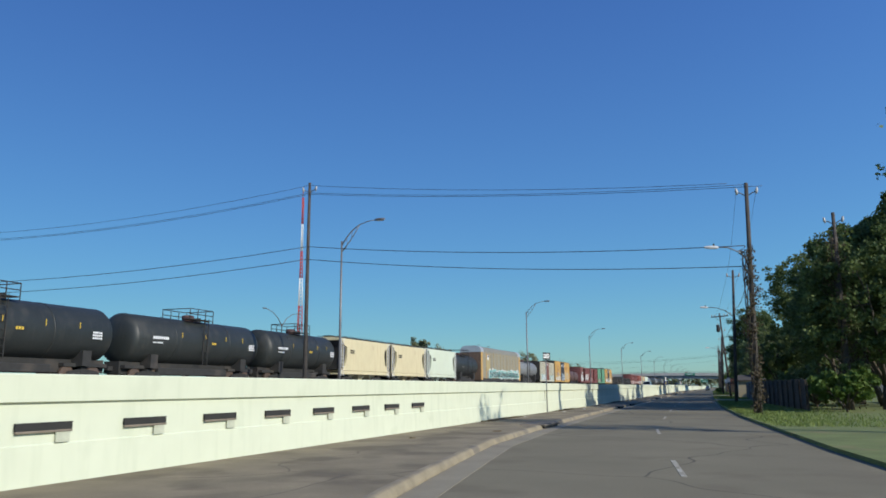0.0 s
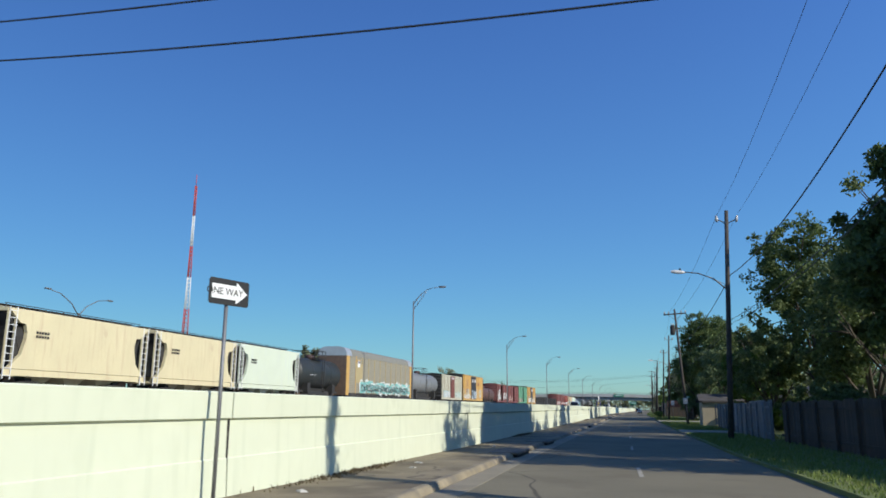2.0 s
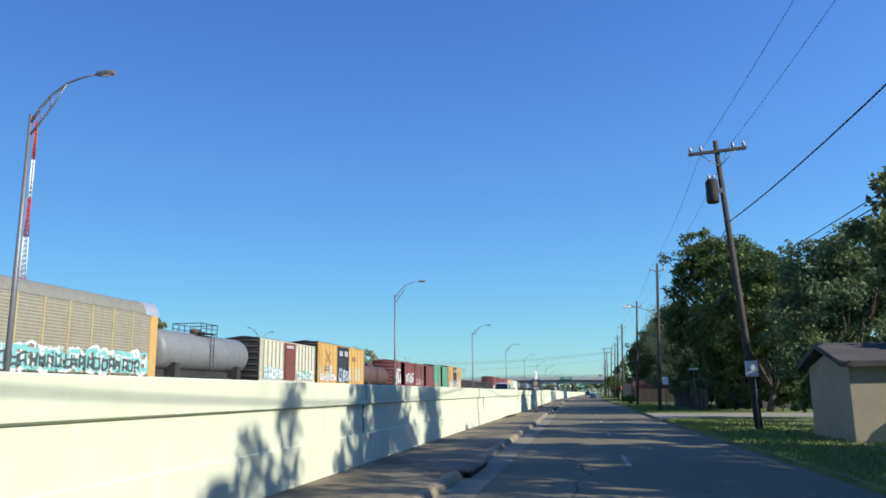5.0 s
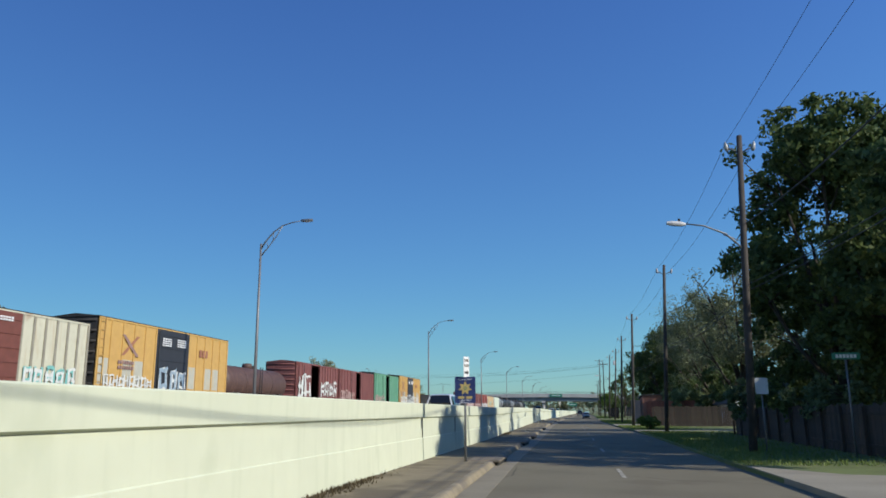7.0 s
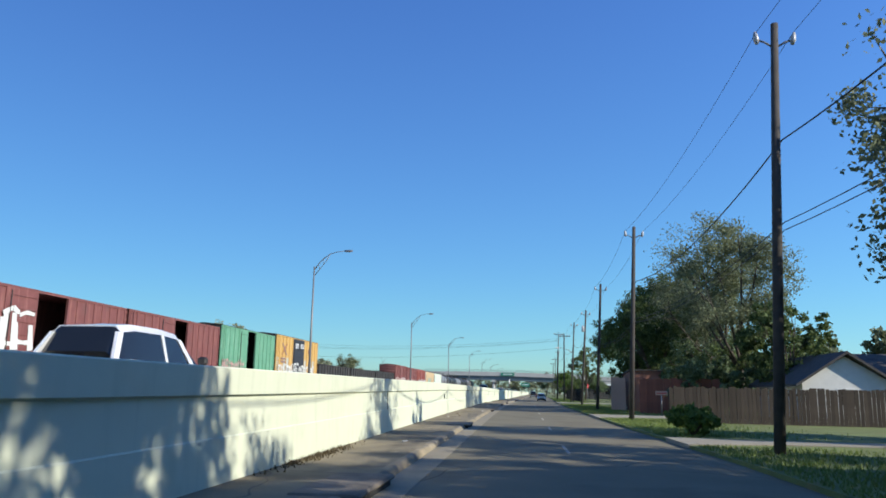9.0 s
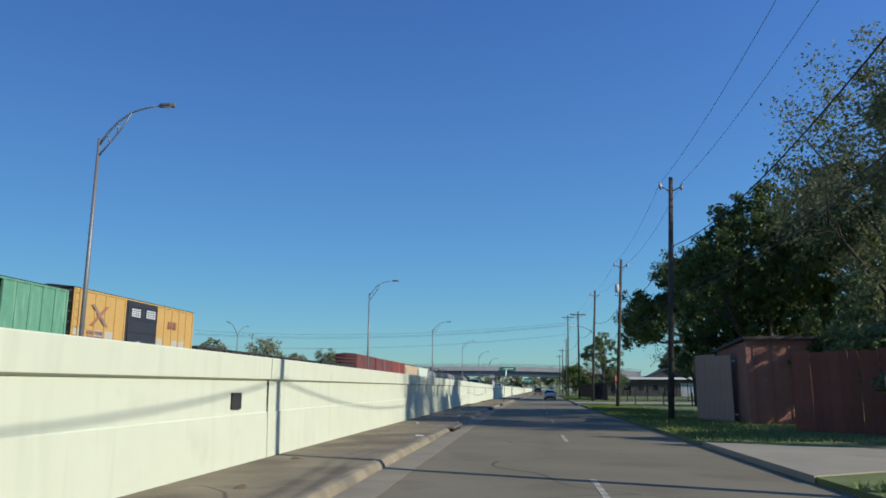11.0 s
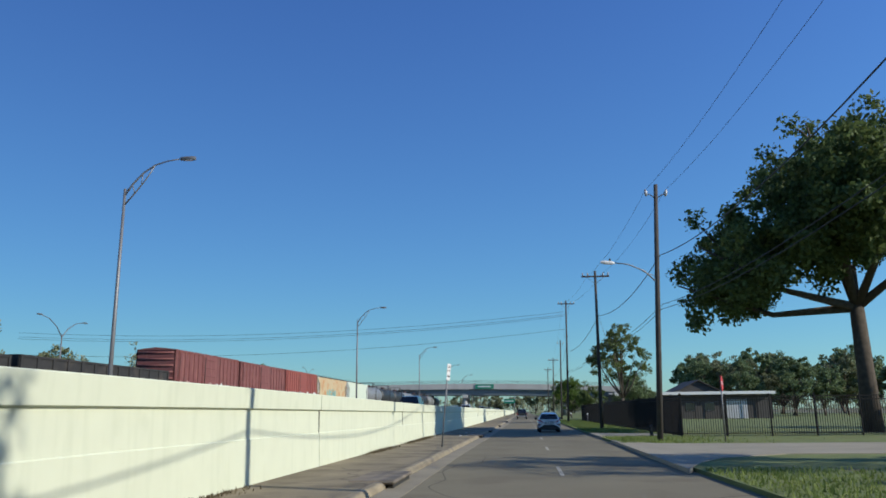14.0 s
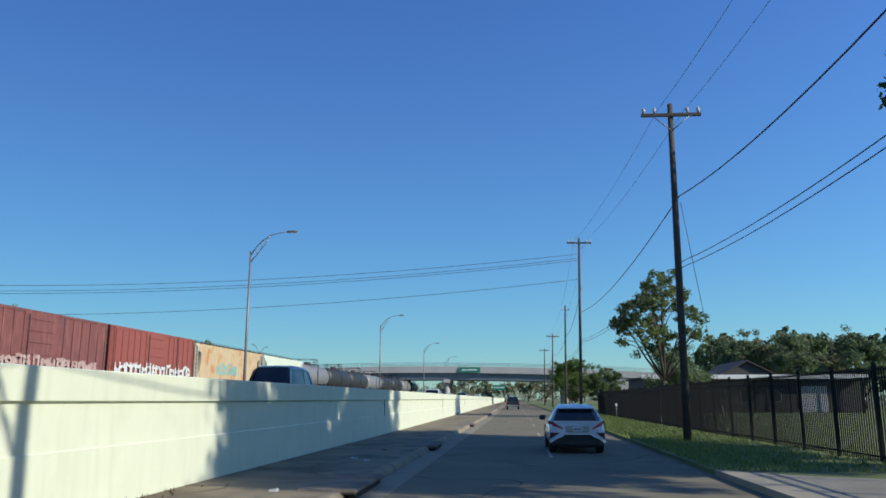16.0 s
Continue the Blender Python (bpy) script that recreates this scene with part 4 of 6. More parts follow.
# lines across the freeway near the start, on a tall pole beyond it
far_pole = utility_pole(45.5, -21.4, -21.4, 15.0, 0, 1)
far_pole.matrix_basis = pose(-21.4, 45.5, 0.95)
for z0, z1, dx in ((15.75, 12.5, -0.9), (15.2, 12.35, 0.0), (15.1, 12.2, 0.9)):
    cable((-21.4, 45.4, z0), (7.1 + dx, 43, z1), 0.35, 0.014, "power_line", "power line crossing over the freeway", 20)
    cable((-21.4, 45.4, z0), (-75.0, 44, z0 + 0.4), 1.6, 0.014, "power_line", "power line crossing over the freeway", 20)
for z0, z1 in ((11.32, 8.98), (10.42, 7.85)):
    cable((-21.4, 45.4, z0), (6.9, 43, z1), 0.4, 0.022, n=20)
    cable((-21.4, 45.4, z0), (-75.0, 44, z0 + 0.2), 1.2, 0.022, n=20)
# lines across the freeway far ahead
for z0, z1 in ((14.9, 13.6), (14.5, 13.0), (14.3, 12.7), (12.5, 10.4)):
    cable((4.8, 343, z0), (-75, 343, z1), 1.6, 0.02, "power_line", "power line crossing over the freeway", 24)
# guy wire and transformers
def transformer(p, z, side, label, material, k=1.0):
    t = thing("transformer", label, "transformer", on_pole(p, z, side * 0.42 * k, -0.1))
    t.scale = (k, k, k)
    part("tank", Mesh().tube([(0, 0, -0.5), (0, 0, -0.46), (0, 0, 0.4), (0, 0, 0.5)], [0.22, 0.25, 0.25, 0.16], 14), material, t)
    for s in (-0.1, 0.1):
        part("bushing", Mesh().tube([(s, 0, 0.45), (s, 0, 0.6), (s, 0, 0.72)], [0.04, 0.06, 0.02], 8), CERAMIC, t)
    part("bracket", Mesh().box(min(0, -side * 0.42), max(0, -side * 0.42), -0.04, 0.04, -0.1, 0.1), GALV, t)


transformer(POLES[2], 9.6, -1, "dark grey pole transformer on a leaning pole", UNDER)
transformer(POLES[7], 9.6, -1, "pale grey pole transformer", LAMP_GREY, 0.68)
meter = thing("meter_box", "pale electric meter box strapped to a leaning pole", "meter box", on_pole(POLES[2], 2.4, 0.0, -0.3))
part("box", Mesh().box(-0.22, 0.22, -0.1, 0.1, -0.3, 0.3, 0.02), LAMP_GREY, meter)
part("conduit", Mesh().tube([(0.1, 0.02, -2.3), (0.1, 0.02, -0.3)], 0.03, 6), GALV, meter)
part("dial", Mesh().tube([(0, -0.16, 0.06), (0, -0.1, 0.06)], 0.1, 12), LENS_GLASS, meter)
part("strap", Mesh().box(-0.14, 0.14, 0.1, 0.17, -0.03, 0.03), GALV, meter)
guy = thing("guy_wire", "steel guy wire with a pale guard, anchored in grass", "guy wire", (0, 0, 0))
part("wire", Mesh().tube([on_pole(POLES[9], 9.0, 0.2), (8.2, 309.0, 0.1)], 0.012, 5), GALV, guy)
part("guard", Mesh().tube([(7.75, 308.1, 1.25), (8.18, 308.95, 0.12)], 0.04, 8), SIGN_WHITE, guy)


# ---- trees ----
def leaves(rng, centres, radii, per, size, flat=0.75):
    """Many small leaf faces round the given twig ends."""
    C = np.repeat(np.array(centres), per, axis=0)
    R = np.repeat(np.array(radii), per)[:, None]
    d = rng.normal(size=C.shape)
    d /= np.linalg.norm(d, axis=1, keepdims=True)
    P = C + d * R * (rng.random((len(C), 1)) ** 0.6) * np.array((1, 1, flat))
    u = rng.normal(size=C.shape)
    u /= np.linalg.norm(u, axis=1, keepdims=True)
    w = np.cross(u, rng.normal(size=C.shape))
    w /= np.linalg.norm(w, axis=1, keepdims=True) + 1e-9
    s = size * (0.6 + 0.8 * rng.random((len(C), 1)))
    V = np.stack([P - u * s, P + w * s * 0.55, P + u * s, P - w * s * 0.55], 1).reshape(-1, 3)
    n = len(C)
    me = bpy.data.meshes.new("leaves")
    me.vertices.add(4 * n)
    me.vertices.foreach_set("co", V.astype(np.float32).ravel())
    me.loops.add(4 * n)
    me.loops.foreach_set("vertex_index", np.arange(4 * n, dtype=np.int32))
    me.polygons.add(n)
    me.polygons.foreach_set("loop_start", np.arange(0, 4 * n, 4, dtype=np.int32))
    me.update()
    me.validate()
    return me


def tree(seed, x, y, h, spread, trunk=0.28, clear=0.3, leaf=LEAF_OAK, per=45, size=0.22, clumps=90, label="leafy live oak tree", z=0.05, fill=0.9, name="tree", squash=0.8, droop=0.0, low=0.9, tilt=0.03, twig=0.35, lump=(0.24, 0.4), tuft=(0.09, 0.15)):
    """clear: the bare share of the height; spread: the crown's radius."""
    rng = np.random.default_rng(seed)
    t = thing(name, label, "tree", (x, y, z))
    wood = Mesh()
    lean = rng.normal(0, tilt, 2)
    fork = Vector((lean[0] * h, lean[1] * h, h * max(clear, 0.12)))
    wood.tube([(0, 0, -0.1), fork * 0.5, fork], [trunk * 1.25, trunk, trunk * 0.85], 9)
    tips, rad = [], []
    mid = h * (clear + (1 - clear) * 0.5)
    half = h * (1 - clear) * 0.5
    limbs = 8
    for k in range(limbs):
        a = 2 * math.pi * (k + rng.random() * 0.7) / limbs
        up = rng.random()
        end = Vector((math.cos(a) * spread * (0.35 + 0.5 * (1 - up)), math.sin(a) * spread * (0.35 + 0.5 * (1 - up)), h * (clear + (1 - clear) * (0.35 + 0.55 * up))))
        end.z -= 0.3 * droop * max(0.0, -math.cos(a)) * (1 - up)
        bend = fork.lerp(end, 0.45) + Vector((0, 0, -0.06 * h + 0.12 * h * up))
        wood.tube([fork - Vector((0, 0, 0.1)), bend, end], [trunk * 0.6, trunk * 0.36, trunk * 0.1], 6)
        for j in range(4):
            b = a + rng.normal(0, 0.8)
            s = bend.lerp(end, rng.random() * 0.8)
            e = s + Vector((math.cos(b) * spread * twig, math.sin(b) * spread * twig, h * (1 - clear) * rng.uniform(-0.05, 0.22)))
            wood.tube([s, s.lerp(e, 0.5) + Vector((0, 0, 0.12)), e], [trunk * 0.22, trunk * 0.14, trunk * 0.04], 5)
            tips.append(e)
            rad.append(spread * tuft[1])
    lobes = []
    for k in range(max(6, clumps // 9)):
        d = rng.normal(size=3)
        d /= np.linalg.norm(d)
        q = rng.uniform(0.5, 0.74)
        sink = droop * q * (0.15 * abs(d[0]) if d[0] > 0 else abs(d[0]))
        lobes.append((np.array((d[0] * spread * q, d[1] * spread * q, mid - sink + d[2] * half * q * (1.0 if d[2] > 0 else low))), spread * rng.uniform(*lump)))
    for k in range(clumps):
        c, lr = lobes[k % len(lobes)]
        d = rng.normal(size=3)
        d /= np.linalg.norm(d)
        d[2] = d[2] * 0.8 + 0.15
        tips.append(Vector(c + d * lr * rng.uniform(0.55, 1.0)))
        rad.append(max(0.3, spread * rng.uniform(*tuft)))
    part("trunk", wood, BARK, t)
    if per:
        part("crown", leaves(rng, [tuple(p) for p in tips], rad, per, size, squash), leaf, t)
    return t


# seeds 33 to 35 and 41 to 44 are added to thicken the shade
TREES = [  # seed, x, y, height, spread, clear, leaf, per, clumps
    (36, 13.0, 26.0, 11.8, 2.6, 0.3, LEAF_DULL, 9, 60), (1, 14.5, 52.5, 12.2, 5.0, 0.04, LEAF_OAK, 60, 150), (35, 17.8, 64.5, 16.0, 4.2, 0.08, LEAF_OAK, 60, 120), (26, 15.8, 60.5, 14.3, 4.6, 0.08, LEAF_MID, 66, 150), (41, 17.2, 59.4, 16.6, 5.0, 0.05, LEAF_OAK, 96, 240), (2, 15.4, 67.5, 15.2, 4.8, 0.06, LEAF_OAK, 96, 240), (27, 15.4, 71.5, 15.2, 4.5, 0.08, LEAF_MID, 60, 130),
    (3, 16.0, 79, 13.4, 4.6, 0.06, LEAF_OAK, 34, 100), (28, 16.4, 84.5, 12.6, 4.5, 0.08, LEAF_MID, 60, 140), (4, 15.6, 90, 12.6, 4.4, 0.06, LEAF_OAK, 50, 110),
    (5, 15.4, 95, 17.2, 5.6, 0.22, LEAF_OAK, 66, 170), (29, 11.6, 93.5, 8.6, 3.2, 0.15, LEAF_MID, 66, 90), (7, 10.8, 101.5, 7.6, 2.6, 0.15, LEAF_BRIGHT, 60, 70),
    (6, 12.5, 108, 10.8, 4.0, 0.06, LEAF_MID, 60, 110), (8, 11.0, 116, 9.4, 3.4, 0.06, LEAF_DULL, 60, 90), (21, 12.5, 124, 9.0, 3.4, 0.06, LEAF_MID, 55, 80),
    (37, 12.4, 140.0, 12.6, 5.0, 0.1, LEAF_OAK, 76, 190), (9, 11.1, 152.2, 17.4, 5.6, 0.04, LEAF_OAK, 90, 270), (42, 12.6, 148.6, 11.2, 4.6, 0.03, LEAF_OAK, 60, 120), (30, 13.4, 159.0, 13.0, 4.2, 0.06, LEAF_DULL, 40, 100), (10, 15.5, 160, 13.5, 4.8, 0.08, LEAF_DULL, 60, 120), (22, 17.0, 146.0, 12.0, 4.5, 0.08, LEAF_DULL, 60, 110),
    (12, 10.3, 171.2, 12.0, 3.9, 0.2, LEAF_HAZE, 22, 130), (38, 16.2, 179.0, 14.4, 4.2, 0.12, LEAF_OAK, 60, 130), (43, 21.0, 176.5, 13.0, 5.0, 0.08, LEAF_OAK, 40, 110), (44, 18.2, 163.5, 12.5, 4.8, 0.05, LEAF_OAK, 40, 110), (32, 14.6, 213.4, 17.0, 5.0, 0.2, LEAF_HAZE, 50, 130), (23, 16.0, 206, 9.0, 3.4, 0.1, LEAF_OAK, 50, 80),
    (13, 14.6, 222.5, 18.4, 6.3, 0.22, LEAF_HAZE, 30, 150), (40, 11.8, 238.8, 9.6, 4.3, 0.03, LEAF_OAK, 66, 150), (14, 12.2, 236, 15.2, 4.9, 0.08, LEAF_OAK, 66, 180), (33, 15.2, 232, 15.2, 4.2, 0.12, LEAF_OAK, 60, 130), (34, 15.6, 227.5, 15.6, 4.2, 0.12, LEAF_MID, 52, 120),
    (31, 12.4, 256.5, 8.8, 4.2, 0.25, LEAF_DULL, 6, 80), (15, 22.0, 254, 14.0, 5.6, 0.15, LEAF_OAK, 55, 120), (17, 11.2, 340, 13.8, 4.0, 0.22, LEAF_MID, 50, 90), (39, 14.2, 346, 7.0, 3.0, 0.1, LEAF_DULL, 60, 70),
    (18, 9.0, 400, 8.5, 4.0, 0.05, LEAF_BRIGHT, 50, 80), (19, 10.5, 424, 10.5, 4.6, 0.08, LEAF_OAK, 45, 80), (20, 12.0, 452, 11.0, 5.0, 0.1, LEAF_OAK, 45, 80), (25, 11.5, 384, 7.0, 3.2, 0.05, LEAF_OAK, 45, 70)]
for s, x, y, h, sp, cl, lf, per, cn in TREES:
    airy = lf in (LEAF_DULL, LEAF_HAZE)
    tree(s, x, y, h, sp, 0.24 if h > 11 else 0.15, cl, lf, int(per * (2.6 if airy else 1.2)), 0.09 if airy else 0.138, int(cn * 1.5), "airy spring tree with thin grey-green leaves" if airy else "small bright green spring tree" if lf is LEAF_BRIGHT else "dense dark green tree beside the road", tuft=(0.12, 0.23) if airy else (0.09, 0.15))
# out-of-view trees added to make the shade on the wall solid
for k in range(3):
    tree(400 + k, 20.0 + 0.6 * math.sin(k * 2.0), 57.6 + 4.0 * k, 17.6 + 0.4 * math.sin(k * 1.7), 5.0, 0.24, 0.1, LEAF_OAK, 96, 0.22, 260, "unseen tall tree added for shade behind a row")
tree(16, 19.8, 288.4, 21.2, 13.1, 0.5, 0.37, LEAF_OAK, 104, 0.172, 1000, "broad live oak with heavy limbs on a lawn", droop=9.0, low=0.4, tilt=0.006, twig=0.16, lump=(0.15, 0.25), tuft=(0.05, 0.085))
# low shrubs that fill the strip under the trees
for k in range(17):
    y = 47 + 4.9 * k
    tree(60 + k, 11.6 + 0.5 * math.sin(k * 2.1), y, 2.6 + 0.7 * math.sin(k * 1.3), 1.9, 0.06, 0.02, LEAF_MID if k % 4 else LEAF_BRIGHT, 55, 0.13, 26, "dark shrub growing under the trees", name="shrub")
tree(80, 4.6, 181, 1.1, 1.1, 0.04, 0.02, LEAF_BRIGHT, 60, 0.1, 20, "low green bush at the kerb", name="shrub")
# some are added or raised to shade the shed, fence and verge
for k, (x, y, h) in enumerate(((10.6, 150, 4.4), (10.4, 155, 5.0), (10.6, 160.5, 5.0), (9.8, 166, 3.4), (11.5, 170, 3.2), (14.0, 168, 3.6), (17.0, 166, 4.0), (10.5, 142.5, 2.2), (13.5, 141, 2.8), (13.4, 217.6, 6.8), (15.8, 212.5, 6.8), (12.6, 221.0, 5.4), (12.0, 215.0, 2.5), (9.2, 229, 3.0), (11.0, 231, 3.6), (11.4, 211.0, 4.2), (11.2, 224.5, 4.4), (19.5, 170, 4.2), (14.5, 210, 4.0))):
    tree(200 + k, x, y, h, h * 0.62, 0.06, 0.02, LEAF_OAK if k % 3 else LEAF_DULL, 90, 0.11, 34, "tall dark shrub beside a fence", name="shrub")
# rows of trees behind the houses
for k in range(9):
    tree(300 + k, 35 + 3.9 * k + math.sin(k * 2.0), 398 + 5 * math.sin(k * 2.7), 12.6 + 1.2 * math.sin(k * 1.9), 4.2, 0.2, 0.1, LEAF_HAZE if k % 2 else LEAF_DULL, 60, 0.2, 120, "leafy tree behind a low building", tuft=(0.1, 0.2))
for k in range(12):
    tree(320 + k, 36 + 3 * math.sin(k * 2.2), 126 + 15.5 * k, 11 + 2.2 * math.sin(k * 1.4), 4.6, 0.24, 0.06, LEAF_HAZE if k % 2 else LEAF_DULL, 24, 0.3, 110, "leafy tree behind the lawns")
for k in range(14):
    tree(430 + k, 31 + 2 * math.sin(k * 1.9), 128 + 10.5 * k, 4.2 + 0.9 * math.sin(k * 2.3), 4.2, 0.1, 0.0, LEAF_DULL if k % 2 else LEAF_HAZE, 24, 0.28, 34, "rounded shrub behind the lawns", name="shrub")
# woods in the distance
for k in range(14):
    tree(90 + k, 46 + 5.5 * k + 3 * math.sin(k * 3.3), 452 + 10 * math.sin(k * 1.7), 16.5 + 2.5 * math.sin(k * 2.3), 6.5, 0.3, 0.08, LEAF_HAZE if k % 3 else LEAF_DULL, 36, 0.46, 130, "leafy tree in a distant row", tuft=(0.1, 0.18))
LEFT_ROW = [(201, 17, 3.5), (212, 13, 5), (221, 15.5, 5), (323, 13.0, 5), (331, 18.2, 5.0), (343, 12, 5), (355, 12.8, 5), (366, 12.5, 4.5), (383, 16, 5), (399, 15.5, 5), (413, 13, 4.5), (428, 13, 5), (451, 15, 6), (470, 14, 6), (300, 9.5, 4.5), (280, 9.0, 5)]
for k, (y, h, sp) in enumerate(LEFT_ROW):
    tree(120 + k, -75 - 4 * (k % 2), y, h - 0.8, sp, 0.22, 0.25 if h > 14 else 0.08, LEAF_FAR if k % 3 else LEAF_HAZE, 38 if y not in (383, 399) else 14, 0.29, 100, "haze-paled leafy tree beyond the railway", z=0.85, tuft=(0.14, 0.24))
for k in range(10):
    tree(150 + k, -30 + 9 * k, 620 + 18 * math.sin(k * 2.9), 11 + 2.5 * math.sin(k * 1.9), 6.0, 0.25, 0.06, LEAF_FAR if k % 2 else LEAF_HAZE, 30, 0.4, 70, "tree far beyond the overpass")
# the line of woods on the horizon, its haze put into the leaf colour
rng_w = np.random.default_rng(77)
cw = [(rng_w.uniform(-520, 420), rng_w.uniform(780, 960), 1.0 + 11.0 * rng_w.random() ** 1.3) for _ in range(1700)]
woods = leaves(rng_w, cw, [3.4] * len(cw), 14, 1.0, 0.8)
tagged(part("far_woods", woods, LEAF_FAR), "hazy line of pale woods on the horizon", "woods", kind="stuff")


def vines(p, z0, z1, r, seed):
    rng = np.random.default_rng(seed)
    v = thing("vine", "brown tangled vines climbing a utility pole", "climbing plant", (p[1], p[0], 0.1))
    for k in range(6):
        a = k * 1.05
        part("stem", Mesh().tube([(0.2 * math.cos(a + z * 0.7), 0.2 * math.sin(a + z * 0.7), z) for z in np.linspace(0, z1, 14)], 0.025, 5), BARK, v)
    c = [(rng.normal(0.1, r * 0.4), rng.normal(0, r * 0.4), z) for z in np.linspace(z0, z1, 40)]
    part("foliage", leaves(rng, c, [r] * len(c), 38, 0.075, 1.0), VINE, v)


vines(POLES[0], 0.4, 8.6, 0.36, 5)

ivy_pole = utility_pole(51.0, 12.3, 12.4, 12.0, 0, 1)
vines((51.0, 12.3), 0.3, 10.4, 0.9, 6)


# ---- vehicles ----
def vehicle(name, label, at, turn, paint, W, body, cabin, wheels, roof_span, wheel_r=0.33, group=""):
    """A car with its rear at y = 0. body: rows of y, half width, floor, shoulder; cabin: rows of y, half width and height at the belt, half width and height at the top."""
    car = thing(name, label, "car", at, group, turn=turn)
    m = Mesh()
    m.rings([[(sx * (hw - a), y, z) for sx, pts in ((1, [(0.1, z0), (0.0, z0 + 0.14), (-0.015, z0 + (zs - z0) * 0.55), (0.02, zs - 0.1), (0.12, zs)]), (-1, [(0.12, zs), (0.02, zs - 0.1), (-0.015, z0 + (zs - z0) * 0.55), (0.0, z0 + 0.14), (0.1, z0)])) for a, z in pts] for y, hw, z0, zs in body], smooth=True)
    part("body", m, paint, car)
    g = Mesh()
    g.rings([[(hb, y, zb), (ht + 0.02, y, zt - 0.1), (ht - 0.1, y, zt), (-ht + 0.1, y, zt), (-ht - 0.02, y, zt - 0.1), (-hb, y, zb)] for y, hb, zb, ht, zt in cabin])
    part("glasshouse", g, GLASS_DARK, car, "dark tinted windows")
    a, b = roof_span
    rf = Mesh()
    rows = [c for c in cabin if a - 1e-6 <= c[0] <= b + 1e-6]
    rf.rings([[(ht + 0.035, y, zt - 0.11), (ht - 0.08, y, zt + 0.02), (0, y, zt + 0.035), (-ht + 0.08, y, zt + 0.02), (-ht - 0.035, y, zt - 0.11), (-ht + 0.08, y, zt - 0.02), (0, y, zt - 0.02), (ht - 0.08, y, zt - 0.02)] for y, hb, zb, ht, zt in rows])
    part("roof", rf, paint, car)
    for s in (-1, 1):
        for i in (0, len(rows) // 2, len(rows) - 1):
            y, hb, zb, ht, zt = rows[i]
            w = 0.05 if 0 < i < len(rows) - 1 else 0.09
            slant = -0.35 if i == 0 else 0.45 if i == len(rows) - 1 else 0.0
            part("pillar", Mesh().rings([[(s * (hb + 0.012), y + slant - w, zb - 0.03), (s * (hb + 0.012), y + slant + w, zb - 0.03), (s * (hb - 0.05), y + slant + w, zb - 0.03), (s * (hb - 0.05), y + slant - w, zb - 0.03)], [(s * (ht + 0.04), y - w, zt - 0.1), (s * (ht + 0.04), y + w, zt - 0.1), (s * (ht - 0.03), y + w, zt - 0.1), (s * (ht - 0.03), y - w, zt - 0.1)]]), paint, car)
        for y in wheels:
            x = s * (W / 2 - 0.13)
            arch = part("wheel", Mesh().tube([(x - 0.1, y, wheel_r), (x + 0.1, y, wheel_r)], wheel_r * 0.62, 18, smooth=False), RIM, car)
            part("tyre", Mesh().rings([[(x + dx, y + r * math.cos(t), wheel_r + r * math.sin(t)) for t in [2 * math.pi * k / 24 for k in range(24)]] for dx, r in ((-0.11, wheel_r * 0.66), (-0.12, wheel_r * 0.92), (-0.09, wheel_r), (0.09, wheel_r), (0.12, wheel_r * 0.92), (0.11, wheel_r * 0.66))], cap=False, smooth=True), TYRE, arch)
            part("wheel_arch", Mesh().rings([[(s * (W / 2 - 0.03 + d), y + r * math.cos(t), wheel_r + r * math.sin(t)) for t in [math.pi * k / 12 for k in range(13)]] for d, r in ((0.0, wheel_r + 0.13), (0.035, wheel_r + 0.12), (0.035, wheel_r + 0.03), (-0.1, wheel_r + 0.03))], cap=False, close=False), TRIM_BLACK, car)
        part("mirror", Mesh().box(s * W / 2 + (-0.02 if s > 0 else -0.2), s * W / 2 + (0.2 if s > 0 else 0.02), rows[-1][0] + 0.45, rows[-1][0] + 0.6, rows[-1][2] + 0.02, rows[-1][2] + 0.2, 0.04), TRIM_BLACK, car)
    return car


def bars(car, name, x0, x1, y, z, h, n, material, axis="y"):
    m = Mesh()
    w = (x1 - x0) / n
    for k in range(n):
        m.box(x0 + w * k + w * 0.12, x0 + w * (k + 1) - w * 0.12, y - 0.004, y + 0.004, z, z + h)
    return part(name, m, material, car)


